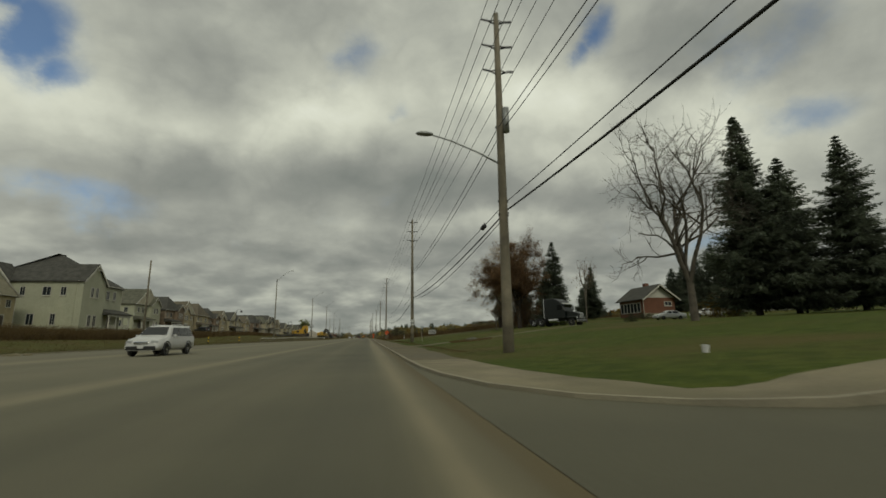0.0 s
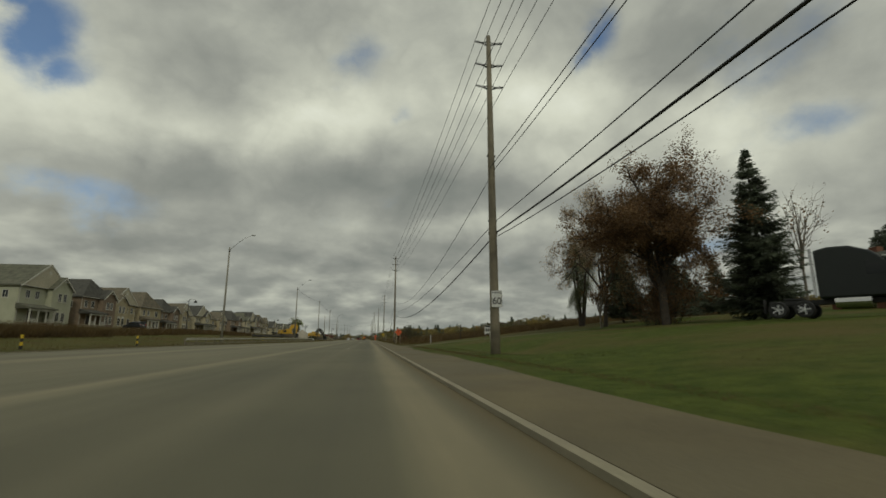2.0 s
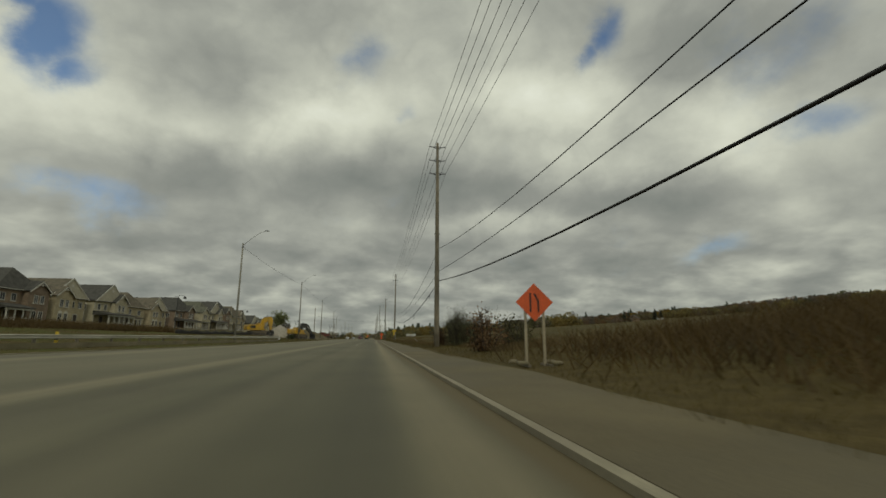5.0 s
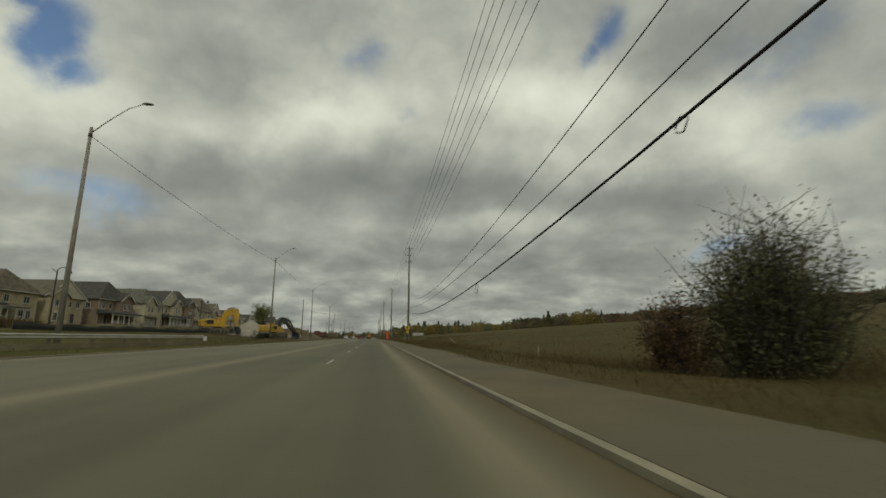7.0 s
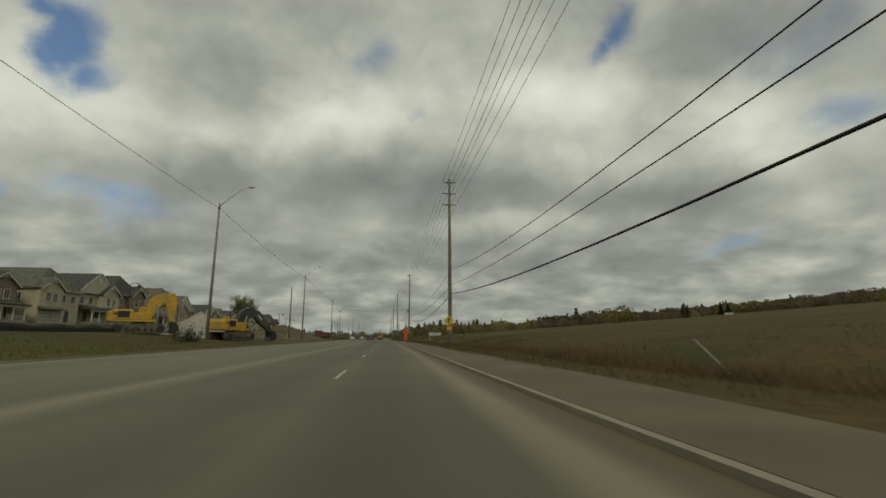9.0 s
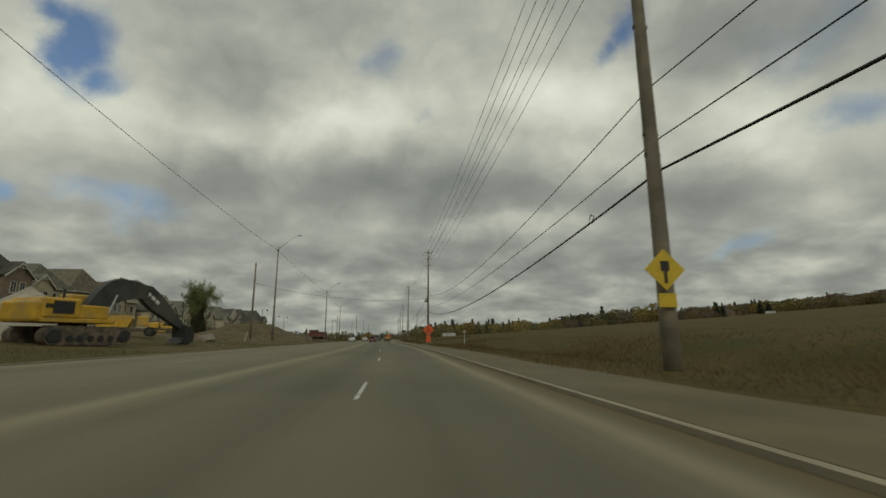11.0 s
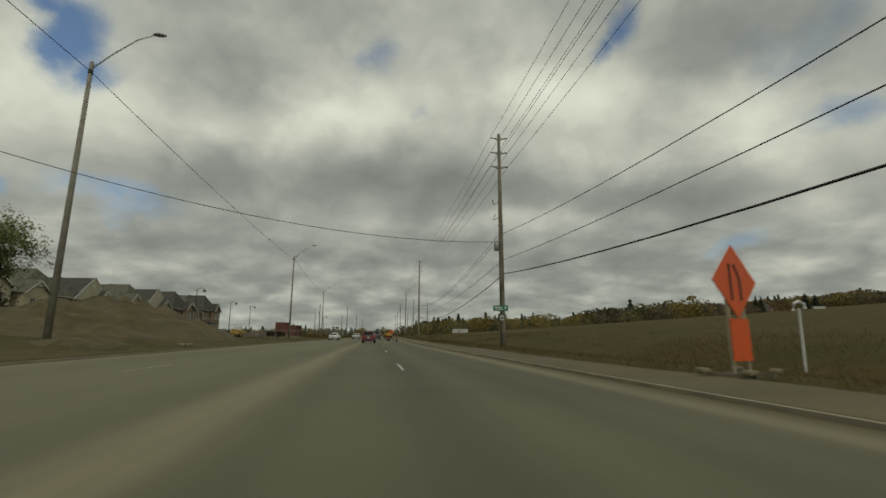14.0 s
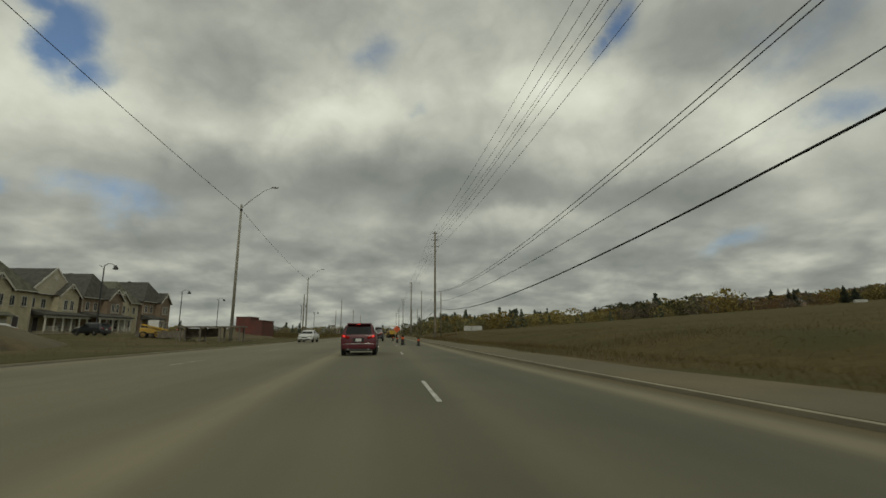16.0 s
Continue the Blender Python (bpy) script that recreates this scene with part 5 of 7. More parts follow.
        for s in (-1, 1):
            run, rise = gw / 2 + 0.4, 3.0 * (gw / 2 + 0.4) / (gw / 2)
            box(bm, (gx + s * run / 2, -w / 2 - 1.12, eave + 3.0 - rise / 2), (math.hypot(run, rise), 0.08, 0.28), (0, s * math.degrees(math.atan2(rise, run)), 0))
        box(bm, (gx, -w / 2 - 1.12, eave + 1.9), (2.0, 0.06, 0.12))
        box(bm, (gx, -w / 2 - 1.12, eave + 2.3), (0.12, 0.06, 1.0))
        part("bargeboard", bm, "trim", h)
        for dx in (-1.0, 1.0):
            window(h, (gx + dx, -w / 2 - 0.72, eave - 1.9), 1.1, 1.7, axis="y")
            window(h, (gx + dx, -w / 2 - 0.72, 2.3), 1.1, 2.0, axis="y")
    part("chimney", boxes(((-depth * 0.6, w * 0.25, ridge - 0.3), (0.5, 0.5, 1.4))), "dark_metal", h)
    part("downpipe", tubes(([(0.08, -bay_side * (w / 2 - 0.15), 0.2), (0.08, -bay_side * (w / 2 - 0.15), eave - 0.3)], [0.05, 0.05], 6)), "trim", h)
    part("gutter", boxes(((0.47, 0, eave - 0.1), (0.12, w + 0.9, 0.13))), "trim", h)
    return h


MODELS = [
    house("siding", "shingle", True, 1, False, "pale siding house with charcoal hipped roof and porch", bay_side=-1, w=17, depth=18, eave=9.0, ridge=15.0),
    house("siding", "shingle_green", True, 1, False, "pale green-grey house with gabled bay and porch", bay_side=1, front_gable=True, w=14, eave=8.2, ridge=13.4),
    house("brick_red", "shingle", True, 1, False, "red-brown brick house with white columned porch", bay_side=1, eave=7.6, ridge=12.6),
    house("brick_tan", "shingle_brown", True, 0, False, "tan brick house with a gabled front", bay_side=-1, front_gable=True, tower=True, eave=7.4, ridge=12.2),
    house("brick_tan", "shingle_brown", False, 1, False, "tan brick house with a broad hipped roof", eave=7.4, ridge=12.6),
    house("brick_beige", "shingle", True, 2, True, "beige brick house with garage and long porch", bay_side=1, front_gable=True, eave=7.4, ridge=12.3),
    house("brick_red", "shingle", True, 2, False, "brown brick house with a long columned porch", bay_side=1, second="brick_red", eave=7.4, ridge=12.8),
    house("brick_beige", "shingle_green", True, 0, True, "beige stone house with gabled bay and garage", bay_side=-1, tower=True, eave=7.4, ridge=12.4),
]
ROW = [(0, 110, -52), (1, 150.6, -60.5), (2, 166.5, -59), (3, 180.9, -60), (4, 194.7, -59), (2, 209.1, -60), (3, 222.9, -60), (5, 236.8, -59), (4, 250.6, -60), (3, 264.5, -60), (6, 279.4, -58), (7, 294, -56), (1, 64, -62), (3, 92, -60)]
ROW_FAR = [(5, 307, -57), (2, 320, -58), (7, 333, -59), (4, 346, -60), (3, 359.5, -61), (5, 373, -58), (7, 386.5, -57), (5, 398.5, -57), (7, 410.5, -54.5), (5, 421.8, -56), (6, 432.8, -54.5), (7, 443.6, -56), (2, 454.4, -55)]
used = set()
for k, y, x in ROW + ROW_FAR:
    m = pose(x, y, height(x, y) - 0.05, 0, 0, -1.5 + 3 * noise.noise((y, 0.5, 0))) @ Matrix.Diagonal((1, 0.84 if y > 390 else 1, 1.14 if k == 0 else 0.94 if k == 1 else 1.06 if y > 300 else 0.85 if y > 230 else 0.92, 1))
    if k in used:
        copy_thing(MODELS[k], m)
    else:
        MODELS[k].matrix_world = m
        used.add(k)


def bungalow():
    x0, y0, w, long = 59.9, 82.0, 6.8, 8.6
    z = height(64, 84) - 0.1
    h = thing("bungalow", pose(x0 + w / 2, y0, z, 0, 0, 0), "single-storey orange brick house with a white gable", "house")
    wallz = 8.0 - z
    apex = 10.5 - z
    part("wall", boxes(((0, long / 2, wallz / 2 - 0.4), (w, long, wallz + 0.8))), "brick_orange", h)
    part("gable", prism(bmesh.new(), [(-w / 2 + 0.05, wallz), (w / 2 - 0.05, wallz), (0, apex - 0.1)], 0.3, Matrix.Translation((0, 0.15, 0))), "trim", h, "cream boarded gable")
    bm = bmesh.new()
    for s in (-1, 1):
        run, rise = w / 2 + 0.7, (apex - wallz) * (w / 2 + 0.7) / (w / 2)
        box(bm, (s * run / 2, long / 2 - 0.2, apex + 0.1 - rise / 2), (math.hypot(run, rise), long + 1.4, 0.2), (0, s * math.degrees(math.atan2(rise, run)), 0))
    part("roof", bm, "shingle", h)
    bm = bmesh.new()
    for s in (-1, 1):
        run, rise = w / 2 + 0.7, (apex - wallz) * (w / 2 + 0.7) / (w / 2)
        box(bm, (s * run / 2, -0.96, apex - 0.05 - rise / 2), (math.hypot(run, rise), 0.08, 0.26), (0, s * math.degrees(math.atan2(rise, run)), 0))
    part("bargeboard", bm, "trim", h)
    window(h, (1.9, -0.02, wallz - 1.2), 1.6, 0.9, axis="y")
    part("foundation", boxes(((0, -0.03, 0.2), (w + 0.05, 0.1, 1.1))), "kerb", h)
    for k in range(6):
        yy = 1.6 + 1.2 * k
        f = part("window", boxes(((-w / 2 - 0.04, yy - 0.55, 1.9), (0.12, 0.12, 2.0)), ((-w / 2 - 0.04, yy + 0.55, 1.9), (0.12, 0.12, 2.0)), ((-w / 2 - 0.04, yy, 2.85), (0.12, 1.0, 0.12)), ((-w / 2 - 0.04, yy, 0.95), (0.12, 1.0, 0.12))), "trim", h)
        part("pane", boxes(((-w / 2 - 0.01, yy, 1.9), (0.05, 1.0, 1.8))), "window", f)
    part("downpipe", tubes(([(-w / 2 - 0.1, -0.1, 0.2), (-w / 2 - 0.1, -0.1, wallz - 0.2)], [0.06, 0.06], 6)), "trim", h)
    part("chimney", boxes(((2, long * 0.8, apex + 0.2), (0.9, 0.9, 1.8))), "brick_orange", h)
    part("step", boxes(((-w / 2 + 1.2, -0.7, 0.25), (1.8, 1.2, 0.7))), "kerb", h)


bungalow()


def cottage():
    x, y = 82, 78
    z = height(x, y)
    h = thing("cottage", pose(x, y, z, 0, 0, -40), "low grey house half hidden behind spruces", "house")
    part("wall", boxes(((0, 0, 1.4), (13, 11, 4.2))), "siding_grey", h)
    bm = bmesh.new()
    hip_roof(bm, -6.5, 6.5, -5.5, 5.5, 3.5, 6.4, over=0.8, along="y", gable=1.0)
    part("roof", bm, "shingle_brown", h)
    for k in (-4, 0, 4):
        window(h, (k, -5.52, 1.9), 1.8, 1.3, axis="y")


cottage()


def shed(x, y, wide, long, tall, material, label, name="shed", top=None, turn=0):
    z = height(x, y)
    s = thing(name, pose(x, y, z, 0, 0, turn), label, name.replace("_", " "))
    bm = boxes(((0, 0, tall / 2), (wide, long, tall)))
    part("body", bm, material, s)
    bm = bmesh.new()
    for k in range(int(long / 0.6)):
        for sx in (-1, 1):
            box(bm, (sx * (wide / 2 + 0.02), -long / 2 + 0.3 + k * 0.6, tall / 2), (0.06, 0.12, tall - 0.2))
    for k in range(int(wide / 0.6)):
        box(bm, (-wide / 2 + 0.3 + k * 0.6, -long / 2 - 0.02, tall / 2), (0.12, 0.06, tall - 0.2))
    part("ribs", bm, material, s)
    part("lid", boxes(((0, 0, tall + 0.05), (wide + 0.2, long + 0.2, 0.12))), top or material, s)
    return s


M["rust"] = mat("rust_red_steel", (0.17, 0.055, 0.04), 0.7, vary=0.2, scale=1, dirt=(0.09, 0.05, 0.04), dirt_amount=0.6)
shed(-24.5, 432.5, 3.0, 9.0, 3.2, "rust", "rust-red steel container on the building site", "container")
shed(-28.5, 438.0, 2.8, 6.0, 4.0, "rust", "rust-red steel container behind another one", "container")
M["barn_white"] = mat("white_barn", (0.6, 0.6, 0.57), 0.7, vary=0.08, scale=0.5)
shed(377, 658, 4, 8, 2.2, "barn_white", "white sheds under dark spruces at the field's end", "farm_building", turn=60)
shed(43.5, 566, 5, 9, 2.2, "barn_white", "long low white farm building across the field", "farm_building", turn=80)
for k, x, y, turn in ((4, 332, 716, 200), (2, 366, 706, 215)):
    copy_thing(MODELS[k], pose(x, y, height(x, y) - 2.2, 0, 0, turn))


# ---- vehicles and machines ----
def paint(name, color, rough=0.3):
    m = mat(name, color, rough, vary=0.05, scale=1.0, bump=0, coat=0.25, dirt=tuple(c * 0.6 + 0.012 for c in color), dirt_amount=0.2)
    return m


M.update(red_paint=paint("dark_red_paint", (0.10, 0.005, 0.014), 0.4), white_car=paint("white_paint_car", (0.66, 0.66, 0.64)), dark_car=paint("dark_grey_paint", (0.018, 0.022, 0.026)),
         silver=paint("silver_paint", (0.48, 0.48, 0.46)), truck_green=mat("black_green_paint", (0.006, 0.010, 0.009), 0.35, vary=0.2, scale=1, bump=0),
         tail=mat("red_lens", (0.35, 0.01, 0.012), 0.2, vary=0.05, bump=0), chrome=mat("chrome", (0.6, 0.6, 0.6), 0.15, 0.95, vary=0.03, bump=0),
         brake=mat("lit_brake_lens", (0.9, 0.06, 0.05), 0.2, vary=0.02, bump=0, emit=0.5), lens=mat("clear_lens", (0.6, 0.62, 0.62), 0.12, 0.3, vary=0.05, bump=0))


def wheel(parent, x, y, r, w, side, rim="chrome"):
    bm = bmesh.new()
    pts = [(-w / 2, r * 0.66), (-w / 2, r * 0.93), (-w * 0.36, r), (w * 0.36, r), (w / 2, r * 0.93), (w / 2, r * 0.66)]
    seg = 24
    rings = []
    for px, pr in pts:
        rings.append([bm.verts.new((x + px, y + pr * math.cos(2 * math.pi * k / seg), r + pr * math.sin(2 * math.pi * k / seg))) for k in range(seg)])
    for a, b in zip(rings, rings[1:]):
        for k in range(seg):
            bm.faces.new((a[k], a[(k + 1) % seg], b[(k + 1) % seg], b[k]))
    bm.faces.new(rings[0])
    bm.faces.new(rings[-1][::-1])
    bmesh.ops.recalc_face_normals(bm, faces=bm.faces)
    t = part("wheel", bm, "rubber", parent, smooth=False)
    bm = bmesh.new()
    xo = x + side * (w / 2 + 0.012)
    tube(bm, [(xo - side * 0.02, y, r), (xo, y, r)], [r * 0.2, r * 0.16], 12)
    tube(bm, [(xo - side * 0.05, y, r), (xo - side * 0.012, y, r)], [r * 0.68, r * 0.66], 24)
    for k in range(5):
        a = 2 * math.pi * k / 5
        box(bm, (xo - side * 0.005, y + math.cos(a) * r * 0.38, r + math.sin(a) * r * 0.38), (0.03, r * 0.5, r * 0.13), (math.degrees(a), 0, 0))
    part("rim", bm, rim, t)


def car(name, m, colour, label, kind="suv", brake=False, category="car"):
    """Length along y, front at +y. Cross-sections are lofted from rear to front."""
    c = thing(name, m, label, category, "cars on the road")
    if kind == "suv":
        L, W, H, r = 4.9, 0.98, 1.78, 0.37
        # y, half width at sill, at belt, belt height, roof half width, roof height
        st = [(-2.45, 0.90, 0.90, 0.95, 0.80, 0.98), (-2.40, 0.95, 0.95, 1.08, 0.76, 1.12), (-2.22, 0.97, 0.95, 1.10, 0.70, 1.62), (-2.0, 0.98, 0.95, 1.10, 0.69, 1.74), (-1.2, 0.98, 0.96, 1.08, 0.70, 1.78), (-0.1, 0.98, 0.96, 1.06, 0.69, 1.77),
              (0.55, 0.98, 0.96, 1.05, 0.66, 1.66), (1.15, 0.98, 0.95, 1.06, 0.80, 1.16), (1.35, 0.97, 0.93, 1.04, 0.80, 1.10), (2.1, 0.95, 0.88, 0.95, 0.70, 1.00), (2.38, 0.88, 0.78, 0.80, 0.60, 0.84), (2.46, 0.82, 0.74, 0.66, 0.58, 0.68)]
        low = 0.32
        axle = (-1.45, 1.5)
    else:
        L, W, H, r = 4.7, 0.9, 1.45, 0.32
        st = [(-2.35, 0.84, 0.80, 0.80, 0.66, 0.84), (-2.25, 0.89, 0.86, 0.92, 0.72, 0.98), (-1.55, 0.90, 0.87, 0.95, 0.74, 1.02), (-0.95, 0.90, 0.88, 0.94, 0.60, 1.38), (-0.5, 0.90, 0.88, 0.93, 0.58, 1.44), (0.25, 0.90, 0.88, 0.92, 0.58, 1.42),
              (0.65, 0.90, 0.88, 0.92, 0.60, 1.28), (1.15, 0.90, 0.87, 0.90, 0.74, 0.97), (1.9, 0.88, 0.82, 0.80, 0.66, 0.86), (2.25, 0.80, 0.70, 0.66, 0.56, 0.70), (2.35, 0.76, 0.66, 0.55, 0.54, 0.57)]
        low = 0.24
        axle = (-1.3, 1.4)
    bm = bmesh.new()
    rings = []
    for y, ws, wb, zb, wr, zr in st:
        half = [(ws * 0.86, low), (ws, low + 0.16), (ws * 1.0, (low + zb) / 2), (wb, zb), (wr + (wb - wr) * 0.12, zb + (zr - zb) * 0.9), (wr * 0.9, zr), (wr * 0.45, zr + 0.02)]
        ring = [(x, z) for x, z in half] + [(-x, z) for x, z in half[::-1]]
        rings.append([bm.verts.new((x, y, z)) for x, z in ring])
    for a, b in zip(rings, rings[1:]):
        for k in range(len(a)):
            bm.faces.new((a[k], a[(k + 1) % len(a)], b[(k + 1) % len(a)], b[k]))
    bm.faces.new(rings[0])
    bm.faces.new(rings[-1][::-1])
    bmesh.ops.recalc_face_normals(bm, faces=bm.faces)
    body = part("body", bm, colour, c, smooth=True)
    # glazing set just proud of the pillars
    def pane(pts, label=""):
        b2 = bmesh.new()
        vs = [b2.verts.new(p) for p in pts]
        f = b2.faces.new(vs)
        r2 = bmesh.ops.extrude_face_region(b2, geom=[f])
        n = f.normal if f.normal.length else Vector((0, 0, 1))
        b2.normal_update()
        n = f.normal.copy()
        bmesh.ops.translate(b2, vec=n * 0.012, verts=[v for v in r2["geom"] if isinstance(v, bmesh.types.BMVert)])
        bmesh.ops.recalc_face_normals(b2, faces=b2.faces)
        part("window", b2, "car_glass", c, label)
    if kind == "suv":
        pane([(-0.72, -2.395, 1.16), (0.72, -2.395, 1.16), (0.66, -2.245, 1.60), (-0.66, -2.245, 1.60)], "tinted rear window")
        pane([(-0.74, 1.13, 1.21), (0.74, 1.13, 1.21), (0.60, 0.60, 1.66), (-0.60, 0.60, 1.66)], "raked windscreen")
        for s in (-1, 1):
            for y0, y1, yt0, yt1 in ((-2.05, -1.28, -1.98, -1.25), (-1.18, -0.22, -1.18, -0.2), (-0.12, 0.92, -0.1, 0.42)):
                pane([(s * 0.962, y0, 1.14), (s * 0.962, y1, 1.13), (s * 0.775, yt1, 1.63), (s * 0.775, yt0, 1.63)])
        zl, wl = 1.0, 0.62
        part("plate_recess", boxes(((0, -2.46, 0.86), (0.62, 0.03, 0.22))), "black", c)
        part("number_plate", boxes(((0, -2.48, 0.86), (0.32, 0.02, 0.16))), "white", c, "white number plate")
        part("bumper", boxes(((0, -2.42, 0.52), (1.84, 0.18, 0.3), None, 0.07)), colour, c)
        part("valance", boxes(((0, -2.40, 0.33), (1.5, 0.2, 0.12), None, 0.03)), "black", c)
        part("bumper_trim", boxes(((0, -2.515, 0.66), (1.5, 0.03, 0.03), None, 0.01)), "chrome", c)
        part("spoiler", boxes(((0, -2.26, 1.73), (1.3, 0.34, 0.06), (-8, 0, 0), 0.02)), colour, c)
        part("brake_light", boxes(((0, -2.43, 1.72), (0.24, 0.03, 0.03))), "brake" if brake else "tail", c)
        for s in (-1, 1):
            part("tail_light", boxes(((s * 0.70, -2.44, 1.04), (0.44, 0.10, 0.15), (0, s * -16, s * 14), 0.03)), "tail", c)
            part("brake_lens", boxes(((s * 0.80, -2.49, 1.06), (0.14, 0.05, 0.11), (0, s * -16, s * 14), 0.02)), "brake" if brake else "lens", c)
            part("exhaust", tubes(([(s * 0.55, -2.55, 0.36), (s * 0.55, -2.3, 0.36)], [0.05, 0.05], 10)), "chrome", c)
            part("headlight", boxes(((s * 0.66, 2.33, 0.80), (0.36, 0.2, 0.16), (0, s * 6, s * -22), 0.03)), "lens", c)
            part("mirror", boxes(((s * 1.05, 0.72, 1.14), (0.2, 0.12, 0.15), None, 0.03)), colour, c)
            part("roof_rail", tubes(([(s * 0.62, -1.9, 1.79), (s * 0.62, -1.7, 1.83), (s * 0.62, 0.0, 1.83), (s * 0.62, 0.2, 1.77)], [0.018] * 4, 6)), "chrome", c)
            for a in axle:
                b2 = bmesh.new()
                tube(b2, [(s * 0.985, a + 0.45 * math.cos(t), r + 0.45 * math.sin(t)) for t in [math.pi * k / 10 for k in range(11)]], [0.03] * 11, 6)
                part("wheel_arch", b2, "black", c)
        part("grille", boxes(((0, 2.42, 0.72), (0.8, 0.08, 0.2), None, 0.03)), "chrome", c)
        part("front_bumper", boxes(((0, 2.36, 0.46), (1.6, 0.24, 0.24), None, 0.05)), "black", c)
        part("front_plate", boxes(((0, 2.5, 0.52), (0.32, 0.02, 0.15))), "white", c)
    else:
        pane([(-0.66, -1.53, 1.03), (0.66, -1.53, 1.03), (0.54, -0.98, 1.36), (-0.54, -0.98, 1.36)], "sloping rear window")
        pane([(-0.68, 1.12, 1.01), (0.68, 1.12, 1.01), (0.54, 0.69, 1.27), (-0.54, 0.69, 1.27)], "raked windscreen")
        for s in (-1, 1):
            for y0, y1, yt0, yt1 in ((-1.25, -0.15, -0.85, -0.15), (-0.05, 0.95, -0.05, 0.5)):
                pane([(s * 0.885, y0, 0.98), (s * 0.885, y1, 0.96), (s * 0.655, yt1, 1.33), (s * 0.655, yt0, 1.34)])
            part("headlight", boxes(((s * 0.6, 2.22, 0.68), (0.34, 0.2, 0.13), (0, 0, s * -22), 0.03)), "lens", c)
            part("tail_light", boxes(((s * 0.66, -2.28, 0.82), (0.3, 0.12, 0.14), None, 0.03)), "tail", c)
            part("mirror", boxes(((s * 0.97, 0.7, 1.0), (0.18, 0.1, 0.12), None, 0.03)), colour, c)
        part("grille", boxes(((0, 2.32, 0.58), (0.7, 0.08, 0.14), None, 0.02)), "black", c)
        part("front_bumper", boxes(((0, 2.28, 0.36), (1.4, 0.16, 0.14), None, 0.04)), "black", c)
        part("front_plate", boxes(((0, 2.37, 0.42), (0.3, 0.02, 0.13))), "white", c)
        part("number_plate", boxes(((0, -2.36, 0.68), (0.3, 0.02, 0.13))), "white", c)
    for s in (-1, 1):
        for a in axle:
            wheel(c, s * (W - 0.11), a, r, 0.24, s)
    return c


car("red_car", pose(-0.72, 361.4, 0.0) @ Matrix.Scale(0.82, 4), "red_paint", "dark red SUV with lit brake lights on the road", brake=True)
car("white_suv", pose(-7.0, 32.4, 0.0, 0, 0, 178) @ Matrix.Diagonal((1.05, 1.04, 1.06, 1)), "white_car", "white SUV with dark windows on the road")
car("dark_suv", pose(-0.9, 402.0, 0.0), "dark_car", "dark grey SUV further along the road")
car("white_sedan", pose(-9.0, 396.0, 0.0, 0, 0, 178), "white_car", "white sedan coming along the road", kind="sedan")
car("silver_sedan", pose(-6.6, 425.0, 0.0, 0, 0, 178), "silver", "silver sedan further along the road", kind="sedan")
car("parked_sedan", pose(53.0, 65.0, height(53.0, 65.0), 0, 0, 84), "white_car", "pale sedan parked by the brick house", kind="sedan")
car("parked_sedan", pose(61.5, 67.5, height(61.5, 67.5), 0, 0, 78), "white_car", "white sedan parked by the hedge", kind="sedan")
car("parked_van", pose(-42.5, 411, height(-42.5, 411), 0, 0, 75), "dark_car", "dark van parked before the houses")
car("parked_sedan", pose(-46.0, 399.0, height(-46.0, 399.0), 0, 0, 70), "silver", "silver sedan parked before the houses", kind="sedan")
car("parked_suv", pose(-48, 162, height(-48, 162), 0, 0, 70), "dark_car", "dark car parked before a house")


